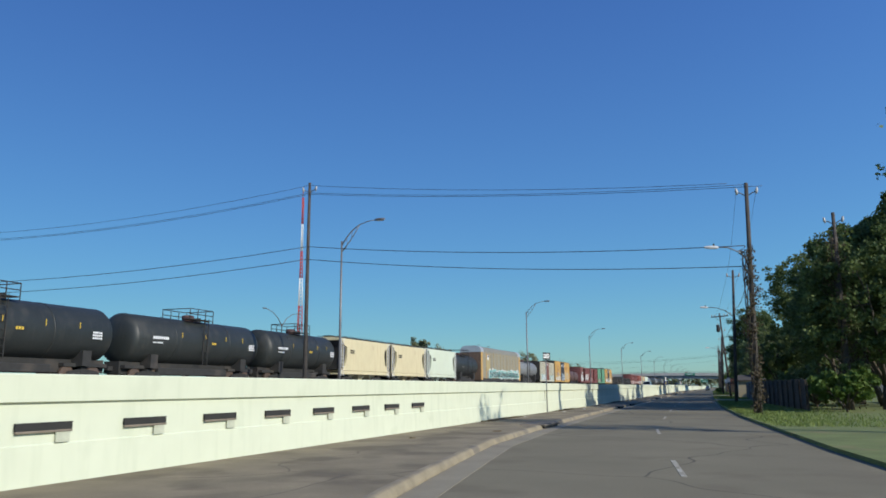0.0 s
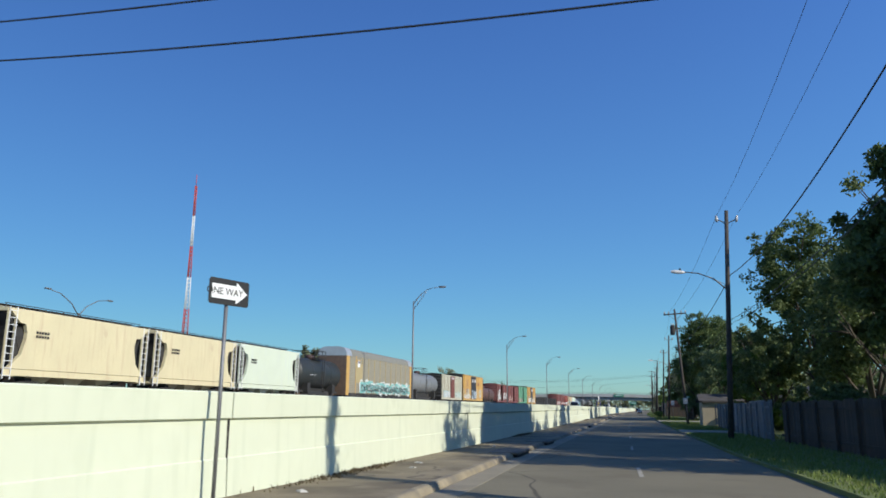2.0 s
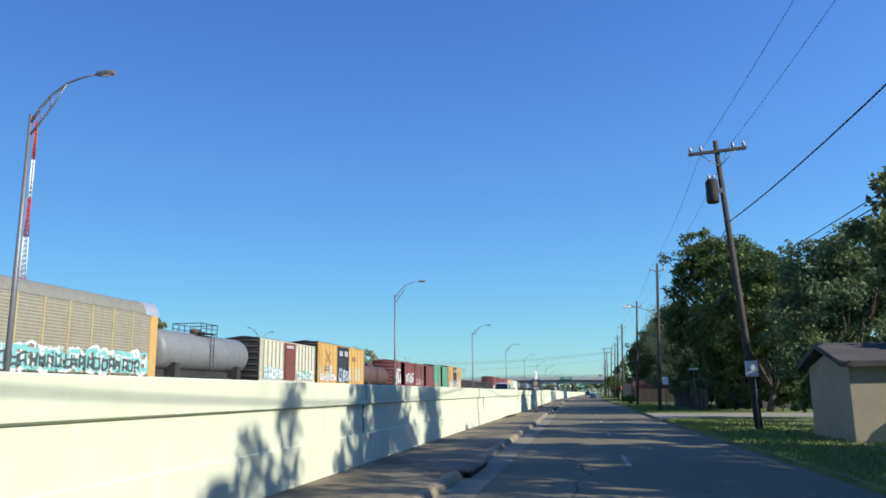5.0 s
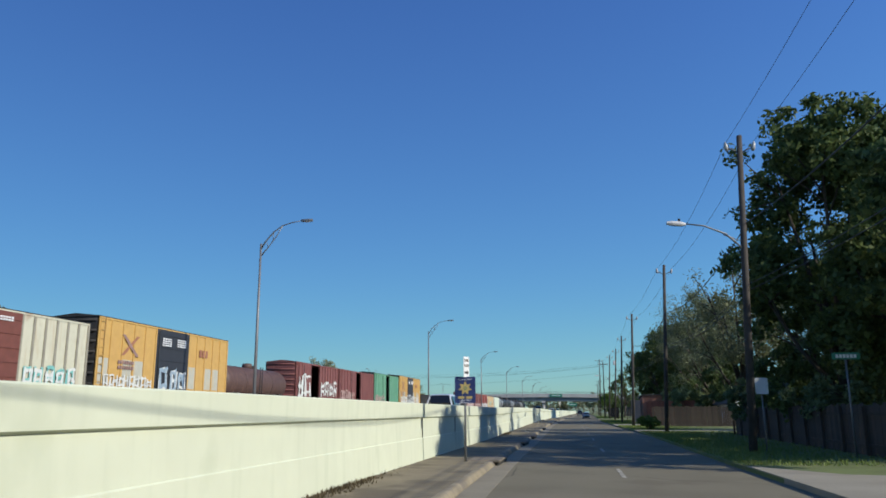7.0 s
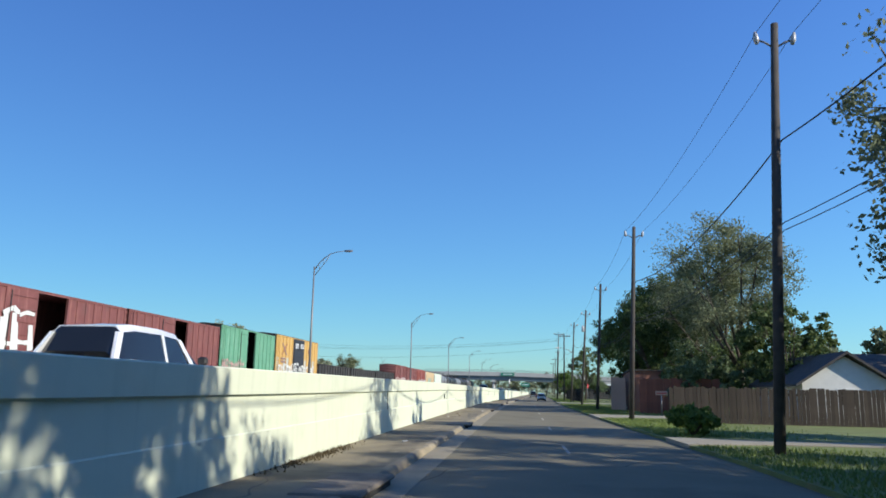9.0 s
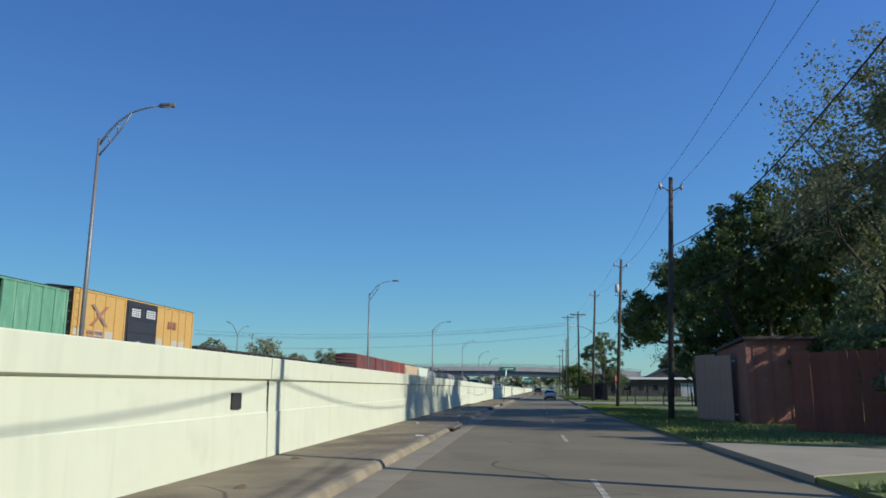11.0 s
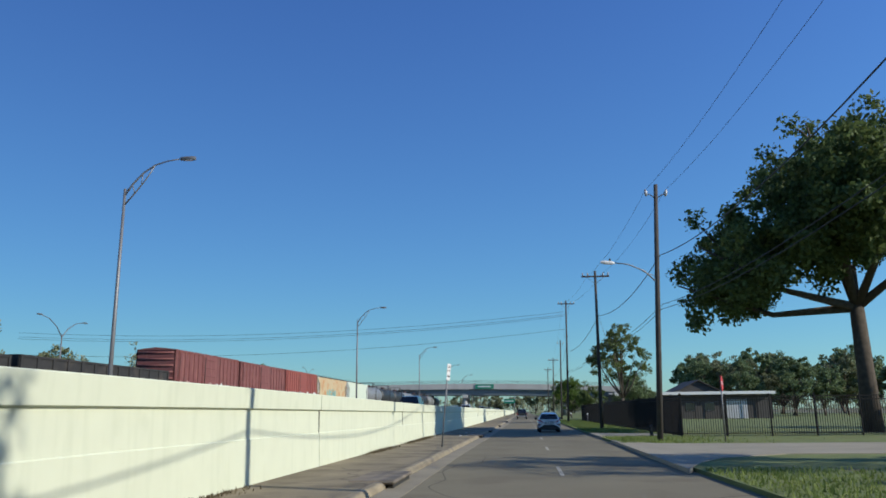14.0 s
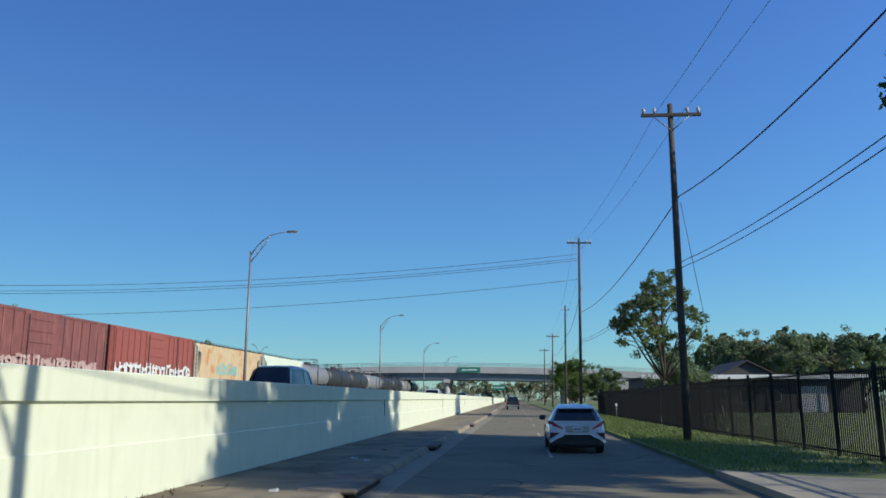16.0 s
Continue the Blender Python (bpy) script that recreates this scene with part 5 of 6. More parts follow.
def white_crossover(x, y):
    car = vehicle("crossover_car", "white compact crossover with black lower bumper, driving lane", (x, y, 0), 0, CAR_WHITE, 1.78,
                  [(0.0, 0.66, 0.5, 0.9), (0.05, 0.78, 0.44, 0.97), (0.2, 0.86, 0.36, 1.03), (0.45, 0.895, 0.3, 1.06), (0.85, 0.9, 0.26, 1.05), (1.5, 0.865, 0.24, 1.01), (2.4, 0.86, 0.24, 0.98), (3.3, 0.89, 0.24, 0.95), (3.9, 0.85, 0.28, 0.86), (4.25, 0.72, 0.34, 0.74), (4.36, 0.58, 0.4, 0.62)],
                  [(0.12, 0.76, 1.0, 0.72, 1.07), (0.42, 0.79, 1.02, 0.62, 1.34), (0.72, 0.8, 1.02, 0.58, 1.47), (1.5, 0.8, 0.99, 0.58, 1.53), (2.2, 0.8, 0.97, 0.57, 1.52), (2.6, 0.79, 0.96, 0.55, 1.46), (3.45, 0.72, 0.94, 0.6, 1.0)], (0.8, 3.42), (0.72, 2.6), 0.35)
    part("rear_bumper", Mesh().rings([[(sx, -0.03, 0.3) for sx in (-0.7, 0.7)] + [(0.74, -0.02, 0.5), (0.5, -0.05, 0.6), (-0.5, -0.05, 0.6), (-0.74, -0.02, 0.5)], [(sx, 0.4, 0.24) for sx in (-0.82, 0.82)] + [(0.88, 0.4, 0.48), (0.7, 0.4, 0.58), (-0.7, 0.4, 0.58), (-0.88, 0.4, 0.48)]]), TRIM_BLACK, car, "black lower rear bumper")
    part("underbody", Mesh().box(-0.72, 0.72, 0.1, 4.1, 0.2, 0.4, 0.04), TRIM_BLACK, car)
    part("spoiler", Mesh().rings([[(-0.6, 0.36, 1.415), (0.6, 0.36, 1.415), (0.56, 0.38, 1.45), (-0.56, 0.38, 1.45)], [(-0.62, 0.8, 1.44), (0.62, 0.8, 1.44), (0.52, 0.84, 1.525), (-0.52, 0.84, 1.525)]]), CAR_WHITE, car)
    part("tail_ledge", Mesh().rings([[(-0.72, -0.035, 0.965), (0.72, -0.035, 0.965), (0.68, -0.03, 1.015), (-0.68, -0.03, 1.015)], [(-0.78, 0.22, 0.99), (0.78, 0.22, 0.99), (0.74, 0.26, 1.045), (-0.74, 0.26, 1.045)]]), CAR_WHITE, car)
    for s in (-1, 1):
        part("c_pillar", Mesh().rings([[(s * 0.86, 0.3, 1.02), (s * 0.88, 1.0, 1.03), (s * 0.8, 1.0, 1.03), (s * 0.77, 0.22, 1.02)], [(s * 0.635, 0.62, 1.42), (s * 0.63, 0.86, 1.44), (s * 0.56, 0.86, 1.44), (s * 0.585, 0.56, 1.42)]]), CAR_WHITE, car)
        lamp = Mesh().rings([[(s * 0.9, 0.34, 1.03), (s * 0.915, 0.4, 0.93), (s * 0.86, 0.56, 1.0)], [(s * 0.76, 0.02, 0.99), (s * 0.74, -0.015, 0.86), (s * 0.76, 0.2, 0.93)], [(s * 0.46, -0.045, 0.8), (s * 0.45, -0.045, 0.765), (s * 0.5, 0.1, 0.78)]])
        part("tail_lamp", lamp, TAIL_RED, car, "red boomerang-shaped tail lamp")
        part("bumper_fang", Mesh().rings([[(s * 0.44, -0.075, 0.56), (s * 0.46, -0.075, 0.63), (s * 0.5, 0.0, 0.6)], [(s * 0.68, -0.065, 0.46), (s * 0.72, -0.065, 0.55), (s * 0.74, 0.05, 0.5)], [(s * 0.87, 0.05, 0.33), (s * 0.9, 0.08, 0.42), (s * 0.89, 0.22, 0.38)]]), CAR_WHITE, car)
        part("bumper_pocket", Mesh().rings([[(s * 0.56, -0.055, 0.66), (s * 0.86, 0.05, 0.66), (s * 0.88, 0.06, 0.47)], [(s * 0.56, 0.05, 0.66), (s * 0.86, 0.14, 0.66), (s * 0.88, 0.14, 0.47)]]), TRIM_BLACK, car)
        part("reflector", Mesh().box(s * 0.78 - 0.06, s * 0.78 + 0.06, 0.0, 0.06, 0.6, 0.625), TAIL_RED, car)
    part("plate_recess", Mesh().box(-0.38, 0.38, -0.055, 0.02, 0.68, 0.88, 0.015), CAR_SILVER, car)
    plate = part("number_plate", Mesh().box(-0.16, 0.16, -0.068, -0.056, 0.7, 0.85, 0.005), SIGN_WHITE, car, "white number plate")
    bars(plate, "plate_bars", -0.13, 0.13, -0.072, 0.75, 0.055, 6, SIGN_BLACK)
    part("antenna_fin", Mesh().rings([[(-0.03, 0.95, 1.54), (0.03, 0.95, 1.54), (0.0, 0.95, 1.62)], [(-0.03, 1.15, 1.54), (0.03, 1.15, 1.54), (0.0, 1.12, 1.56)]]), CAR_WHITE, car)
    part("rear_wiper", Mesh().box(-0.02, 0.3, 0.16, 0.175, 1.1, 1.115), TRIM_BLACK, car)
    car.matrix_basis = car.matrix_basis @ Matrix.Scale(0.92, 4)
    return car


def suv(x, y, z, label, paint, name="suv", h=1.75):
    return vehicle(name, label, (x, y, z), 0, paint, 1.92,
                   [(0.0, 0.82, 0.4, 1.02), (0.1, 0.9, 0.34, 1.08), (0.6, 0.95, 0.3, 1.1), (1.6, 0.95, 0.28, 1.08), (3.0, 0.95, 0.28, 1.06), (3.9, 0.94, 0.3, 1.02), (4.6, 0.86, 0.36, 0.86), (4.8, 0.76, 0.42, 0.72)],
                   [(0.1, 0.8, 1.06, 0.7, 1.2), (0.4, 0.84, 1.08, 0.66, h - 0.06), (0.9, 0.86, 1.08, 0.67, h), (2.0, 0.87, 1.06, 0.68, h), (2.8, 0.86, 1.05, 0.66, h - 0.05), (3.7, 0.8, 1.02, 0.7, 1.08)], (0.95, 3.85), (0.4, 2.8), 0.37, "cars on the freeway")


def pickup(x, y, z, label, paint, name="pickup_truck"):
    car = vehicle(name, label, (x, y, z), 0, paint, 1.95,
                  [(0.0, 0.92, 0.5, 1.12), (0.1, 0.95, 0.46, 1.15), (1.9, 0.96, 0.44, 1.16), (3.6, 0.96, 0.42, 1.14), (4.6, 0.95, 0.44, 1.12), (5.4, 0.9, 0.48, 1.0), (5.6, 0.8, 0.52, 0.9)],
                  [(1.75, 0.86, 1.14, 0.72, 1.2), (1.95, 0.86, 1.14, 0.7, 1.84), (2.4, 0.88, 1.14, 0.71, 1.9), (3.2, 0.88, 1.13, 0.71, 1.9), (3.8, 0.86, 1.12, 0.69, 1.82), (4.6, 0.8, 1.1, 0.74, 1.16)], (1.1, 4.6), (1.95, 3.8), 0.4)
    for s in (-1, 1):
        part("tail_lamp", Mesh().box(s * 0.93 - 0.06, s * 0.93 + 0.05, -0.02, 0.08, 0.8, 1.1, 0.015), TAIL_RED, car)
    part("rear_bumper", Mesh().box(-0.92, 0.92, -0.12, 0.05, 0.5, 0.68, 0.03), CAR_SILVER, car)
    part("tailgate", Mesh().box(-0.84, 0.84, -0.03, 0.03, 0.72, 1.14, 0.015), paint, car)
    return car


white_crossover(0.3, 295.9)
pickup(-1.3, 388.0, 0, "dark pickup truck far ahead on the road", CAR_BLACK)
suv(-9.6, 165.2, 0.95, "white sport utility vehicle on the freeway", CAR_WHITE)
big = suv(-11.0, 301.8, 0.95, "dark blue large sport utility vehicle on the freeway", CAR_BLUE, h=1.92)
big.scale = (1.05, 1.1, 1.0)
for i, (x, y, p, w) in enumerate(((-9.8, 352, CAR_WHITE, "white"), (-13.2, 372, CAR_SILVER, "silver"), (-9.8, 400, CAR_BLACK, "black"), (-13.2, 418, CAR_WHITE, "white"), (-9.8, 436, CAR_SILVER, "silver"), (-16.8, 446, CAR_WHITE, "white"), (-9.8, 520, CAR_WHITE, "white"), (-13.2, 548, CAR_SILVER, "silver"))):
    suv(x, y, 0.95, w + " car far along the freeway", p, h=1.6)


# ---- signs ----
def words(text, size, material, parent, at, align="CENTER"):
    """Flat raised lettering with the built-in font."""
    c = bpy.data.curves.new("lettering", "FONT")
    c.body, c.size, c.extrude, c.align_x, c.align_y = text, size, 0.002, align, "CENTER"
    tmp = bpy.data.objects.new("lettering", c)
    scene.collection.objects.link(tmp)
    me = bpy.data.meshes.new_from_object(tmp.evaluated_get(bpy.context.evaluated_depsgraph_get()))
    bpy.data.objects.remove(tmp)
    bpy.data.curves.remove(c)
    me.materials.clear()
    me.materials.append(material)
    ob = new("lettering", me)
    ob.parent = parent
    ob.matrix_basis = at
    return tagged(ob, kind="stuff")


def sign_post(name, label, at, h, turn=0.0, lean=0.0, r=0.03):
    s = thing(name, label, "road sign", at)
    s.matrix_basis = pose(*at, 0, lean, 0) @ pose(0, 0, 0, 0, 0, turn)
    part("post", Mesh().tube([(0, 0, 0), (0, 0, h)], r, 8), GALV, s)
    return s


def plate_xz(w, h, z, y=-0.05, r=0.03):
    """A sign blade in the x-z plane, centred at height z."""
    a, b = w / 2, h / 2
    pts = [(-a + r, z - b), (a - r, z - b), (a, z - b + r), (a, z + b - r), (a - r, z + b), (-a + r, z + b), (-a, z + b - r), (-a, z - b + r)]
    return Mesh().profile(pts, "y", y - 0.003, y + 0.003)


one = sign_post("one_way_sign", "black and white one-way arrow sign on a thin post", (-3.98, 42.1, 0.13), 3.25, 71, 0.0)
part("blade", plate_xz(0.78, 0.4, 3.12), SIGN_BLACK, one)
part("arrow", Mesh().profile([(-0.34, 3.01), (0.13, 3.01), (0.13, 2.95), (0.35, 3.12), (0.13, 3.29), (0.13, 3.23), (-0.34, 3.23)], "y", -0.062, -0.056), SIGN_WHITE, one)
words("ONE WAY", 0.15, SIGN_BLACK, one, pose(-0.09, -0.066, 3.12, 90))

star = sign_post("constable_sign", "blue sign with a gold seven-pointed star on a post", (-4.03, 139.5, 0.13), 2.9, 8, 0.3, 0.035)
part("blade", plate_xz(0.62, 0.78, 2.08), SIGN_BLUE, star)
pts = []
for k in range(14):
    a = math.pi / 2 + math.pi * k / 7
    q = 0.215 if k % 2 == 0 else 0.115
    pts.append((q * math.cos(a), 2.13 + q * math.sin(a)))
part("star", Mesh().profile(pts, "y", -0.062, -0.056), SIGN_GOLD, star)
part("star_ring", Mesh().rings([[(r * math.cos(t), y, 2.13 + r * math.sin(t)) for t in [2 * math.pi * k / 20 for k in range(20)]] for y, r in ((-0.066, 0.032), (-0.066, 0.05), (-0.06, 0.05))], cap=False), SIGN_GREEN, star)
words("PATROLLED BY", 0.06, SIGN_WHITE, star, pose(0, -0.062, 2.39, 90))
bars(star, "name_bar", -0.24, 0.24, -0.06, 1.82, 0.07, 2, SIGN_GOLD)
words("CONSTABLE", 0.06, SIGN_WHITE, star, pose(0, -0.062, 1.77, 90))
words("PRECINCT 1", 0.06, SIGN_WHITE, star, pose(0, -0.062, 1.705, 90))


def tall_one_way(at, z, turn, lean, k=0.85, sleeve=False):
    """k: the sign's height in metres; it is half as wide."""
    if sleeve:      # clamped round the post of another sign
        s = thing("one_way_sign", "tall white one-way sign clamped above another sign", "road sign", at)
        s.matrix_basis = pose(*at, 0, lean, turn)
        part("sleeve", Mesh().tube([(0, 0, z - k * 0.4), (0, 0, z + k * 0.45)], 0.045, 8), GALV, s)
    else:
        s = sign_post("one_way_sign", "tall white one-way sign with a black arrow", at, z + k * 0.45, turn, lean)
    part("blade", plate_xz(k * 0.5, k, z), SIGN_WHITE, s)
    part("arrow", Mesh().profile([(k * a, z + k * b) for a, b in ((-0.19, -0.32), (0.03, -0.32), (0.03, -0.39), (0.2, -0.27), (0.03, -0.15), (0.03, -0.22), (-0.19, -0.22))], "y", -0.06, -0.056), SIGN_BLACK, s)
    words("ONE", 0.2 * k, SIGN_BLACK, s, pose(0, -0.058, z + 0.3 * k, 90))
    words("WAY", 0.2 * k, SIGN_BLACK, s, pose(0, -0.058, z + 0.06 * k, 90))


tall_one_way((-4.02, 139.5, 0.13), 2.76, 66, 0.0, 0.62, True)
tall_one_way((-5.14, 270.7, 0.13), 3.1, 70, 5.0, 0.68)

stop = sign_post("stop_sign", "red octagonal stop sign turned to the side street", (7.3, 274.4, 0.1), 2.9, 68)
part("blade", Mesh().profile([(0.38 * math.cos(math.pi / 8 + math.pi / 4 * k), 2.6 + 0.38 * math.sin(math.pi / 8 + math.pi / 4 * k)) for k in range(8)], "y", -0.055, -0.045), SIGN_RED, stop)
words("STOP", 0.24, SIGN_WHITE, stop, pose(0, -0.058, 2.6, 90))
name_sign = sign_post("street_name_sign", "green street-name blade on a corner post", (7.8, 143.0, 0.1), 3.1, 8)
part("blade", plate_xz(0.9, 0.22, 3.15), SIGN_GREEN, name_sign)
bars(name_sign, "name_bars", -0.34, 0.34, -0.056, 3.09, 0.11, 6, SIGN_WHITE)
white_sign = sign_post("regulatory_sign", "small white rectangular sign on a post", (6.0, 146.8, 0.1), 2.5, 4)
part("blade", plate_xz(0.46, 0.6, 2.35), SIGN_WHITE, white_sign)
yard = sign_post("yard_sign", "small weathered board sign on a wooden post", (7.95, 208.2, 0.1), 1.5, 0, 0, 0.05)
part("board", Mesh().box(-0.42, 0.42, -0.08, -0.05, 1.42, 1.72, 0.01), PALE_BOARD, yard)
bars(yard, "writing_bars", -0.34, 0.34, -0.083, 1.52, 0.08, 4, SIGN_RED)
for y in (331.0, 360.0):
    d = sign_post("marker_post", "short post with a white reflector", (6.2, y, 0.1), 1.1)
    part("reflector", Mesh().box(-0.07, 0.07, -0.045, -0.03, 0.95, 1.15, 0.01), SIGN_WHITE, d)

hyd = thing("fire_hydrant", "dark green cast-iron fire hydrant in grass", "hydrant", (5.46, 282.82, 0.08))
hyd.scale = (0.85, 0.85, 0.85)
part("barrel", Mesh().tube([(0, 0, 0), (0, 0, 0.06), (0, 0, 0.07), (0, 0, 0.55), (0, 0, 0.57), (0, 0, 0.62), (0, 0, 0.72), (0, 0, 0.78)], [0.18, 0.18, 0.12, 0.12, 0.16, 0.15, 0.1, 0.03], 16), UNDER, hyd)
for a, r in ((0, 0.07), (math.pi, 0.07), (-math.pi / 2, 0.09)):
    d = Vector((math.cos(a), math.sin(a), 0))
    part("outlet", Mesh().tube([d * 0.08 + Vector((0, 0, 0.45)), d * 0.22 + Vector((0, 0, 0.45))], r, 10), UNDER, hyd)


# ---- overpass ----
def overpass():
    o = thing("overpass", "concrete road overpass with steel girders crossing ahead", "bridge", (0, 470, 0))
    n = 30
    xs = [-150 + 185 * k / n for k in range(n + 1)]
    top = lambda x: 8.9 - 0.0009 * (x + 25) ** 2 * 0.55
    part("deck", Mesh().rings([[(x, y, top(x) + dz) for y, dz in ((-7, -0.9), (-7, 0), (7, 0), (7, -0.9))] for x in xs]), BRIDGE_CONC, o)
    part("girder", Mesh().rings([[(x, y, top(x) + dz) for y, dz in ((-6.2, -2.6), (-6.2, -0.9), (-5.8, -0.9), (-5.8, -2.6))] for x in xs]), BRIDGE_STEEL, o)
    part("girder", Mesh().rings([[(x, y, top(x) + dz) for y, dz in ((5.8, -2.6), (5.8, -0.9), (6.2, -0.9), (6.2, -2.6))] for x in xs]), BRIDGE_STEEL, o)
    part("parapet", Mesh().rings([[(x, y, top(x) + dz) for y, dz in ((-7, 0), (-7, 0.7), (-6.75, 0.7), (-6.7, 0))] for x in xs]), BRIDGE_CONC, o)
    for dz in (0.95, 1.25, 1.55):
        part("guard_rail", Mesh().tube([(x, -6.9, top(x) + dz) for x in xs], 0.045, 5), GALV, o)
    for x in xs:
        part("rail_post", Mesh().box(x - 0.05, x + 0.05, -6.95, -6.85, top(x) + 0.6, top(x) + 1.6), GALV, o)
    for x in (-17.5, -62, -105, 12):
        for y in (-4.5, 4.5):
            part("pier", Mesh().tube([(x, y, 0), (x, y, top(x) - 3.1)], 0.7, 14), BRIDGE_CONC, o)
        part("pier_cap", Mesh().box(x - 0.8, x + 0.8, -6.5, 6.5, top(x) - 3.4, top(x) - 2.55, 0.08), BRIDGE_CONC, o)
    sg = part("overpass_sign", Mesh().box(-14.4, -9.0, -7.25, -7.15, 8.0, 9.3, 0.03), SIGN_GREEN, o, "green guide sign")
    bars(sg, "writing_bars", -13.6, -9.8, -7.27, 8.5, 0.35, 8, SIGN_WHITE)
    part("abutment", Mesh().box(24, 40, -8, 8, 0, 6.3, 0.1), BRIDGE_CONC, o)


overpass()
gant = thing("guide_sign", "green freeway guide sign on a steel post beyond the overpass", "road sign", (-5.0, 520, 0.9))
part("post", Mesh().tube([(1.6, 0, -0.9), (1.6, 0, 6.0)], 0.16, 10), GALV, gant)
gb = part("blade", Mesh().box(-2.2, 1.8, -0.2, -0.1, 3.4, 5.0, 0.03), SIGN_GREEN, gant)
bars(gb, "writing_bars", -1.8, 1.4, -0.22, 4.1, 0.3, 8, SIGN_WHITE)


# ---- radio mast and far lamps ----
def radio_mast(x, y, h):
    m = thing("radio_mast", "red and white lattice radio mast", "mast", (x, y, 0.9))
    n = 42
    wid = lambda z: 1.6 - 1.25 * min(1, z / (h * 0.75))
    cor = [(math.cos(a), math.sin(a)) for a in (0.3, 2.4, 4.5)]
    for s in range(7):
        z0, z1 = h * s / 7, h * (s + 1) / 7
        bm = Mesh()
        for c in cor:
            bm.tube([(c[0] * wid(z0), c[1] * wid(z0), z0), (c[0] * wid(z1), c[1] * wid(z1), z1)], 0.16, 5)
        for k in range(8):
            a, b = z0 + (z1 - z0) * k / 8, z0 + (z1 - z0) * (k + 1) / 8
            for i in range(3):
                p, q = cor[i], cor[(i + 1) % 3]
                bm.tube([(p[0] * wid(a), p[1] * wid(a), a), (q[0] * wid(b), q[1] * wid(b), b)], 0.09, 4)
        part("mast_section", bm, MAST_RED if s % 2 == 0 else WHITE_PAINT, m)
    part("antenna", Mesh().tube([(0, 0, h), (0, 0, h + 4)], 0.12, 5), MAST_RED, m)


radio_mast(-146.3, 254, 75.5)
for y in (104, 214, 330, 446):
    d = thing("street_lamp", "twin-armed lamp post beyond the railway", "street lamp", (-60, y, 0.9), "twin lamps beyond the railway")
    part("pole", Mesh().tube([(0, 0, 0), (0, 0, 10.8)], [0.14, 0.08], 8), GALV, d)
    for s in (-1, 1):
        part("arm", Mesh().tube([(0, 0, 10.5), (0, s * 1.2, 11.7), (0, s * 3.0, 12.6), (0, s * 5.0, 12.9)], [0.07, 0.06, 0.05, 0.05], 6), GALV, d)
        part("lamp_head", Mesh().box(-0.18, 0.18, s * 5.0 - 0.4, s * 5.0 + 0.4, 12.8, 12.95, 0.04), GALV, d)


# ---- houses, sheds and fences on the far side of the verge ----
def house(x0, x1, y0, y1, eave, ridge, wall, roof, label, along="x", windows=(), over=0.45):
    h = thing("house", label, "house", ((x0 + x1) / 2, (y0 + y1) / 2, 0.08))
    a, b = (x1 - x0) / 2, (y1 - y0) / 2
    m = Mesh()
    if along == "x":      # ridge runs along x
        m.profile([(-b, 0), (b, 0), (b, eave), (0, ridge - 0.15), (-b, eave)], "x", -a, a)
    else:
        m.profile([(-a, 0), (a, 0), (a, eave), (0, ridge - 0.15), (-a, eave)], "y", -b, b)
    part("wall", m, wall, h)
    for s in (-1, 1):
        r = Mesh()
        if along == "x":
            k = (ridge - eave) / b
            r.profile([(s * (b + over), eave - over * k), (0, ridge), (0, ridge + 0.16), (s * (b + over), eave - over * k + 0.16)], "x", -a - over, a + over)
        else:
            k = (ridge - eave) / a
            r.profile([(s * (a + over), eave - over * k), (0, ridge), (0, ridge + 0.16), (s * (a + over), eave - over * k + 0.16)], "y", -b - over, b + over)
        part("roof", r, roof, h)
    for wx, wz, ww, wh in windows:      # on the wall that faces the camera
        f = part("window", Mesh().box(wx - ww / 2 - 0.08, wx + ww / 2 + 0.08, -b - 0.05, -b + 0.02, wz - wh / 2 - 0.08, wz + wh / 2 + 0.08, 0.01), WHITE_PAINT, h)
        part("pane", Mesh().box(wx - ww / 2, wx + ww / 2, -b - 0.06, -b - 0.045, wz - wh / 2, wz + wh / 2), GLASS_DARK, f)
    return h


house(14.7, 19.7, 199.5, 209.0, 2.4, 4.05, SIDING, SHINGLE, "white gabled house with a dark shingle roof", "y", ((0.0, 1.5, 1.0, 0.9),))
house(20.4, 32.0, 204.0, 213.0, 2.6, 4.4, SIDING, SHINGLE, "white house wing with a dark shingle roof", "x", ((-3.2, 1.4, 1.2, 1.0),))
house(22.0, 34.0, 62.0, 74.0, 2.7, 4.3, GREY_SIDING, SHINGLE, "low grey house behind dark trees", "y")
house(14.6, 24.0, 106.0, 118.0, 2.4, 4.0, PANEL_GREY, SHINGLE, "low grey house behind dark trees", "y")
house(14.0, 30.0, 150.0, 164.0, 2.6, 4.2, GREY_SIDING, SHINGLE, "low grey house behind a big tree", "y")
house(24.8, 34.6, 377.0, 389.0, 3.9, 6.4, DARK_SIDING, SHINGLE, "dark gabled building behind a low flat one", "y")
house(7.2, 11.0, 105.4, 109.4, 2.2, 2.75, PALE_TAN, SHINGLE, "small tan shed with a low dark roof", "x", ((0.6, 1.3, 0.7, 0.7),), 0.3)


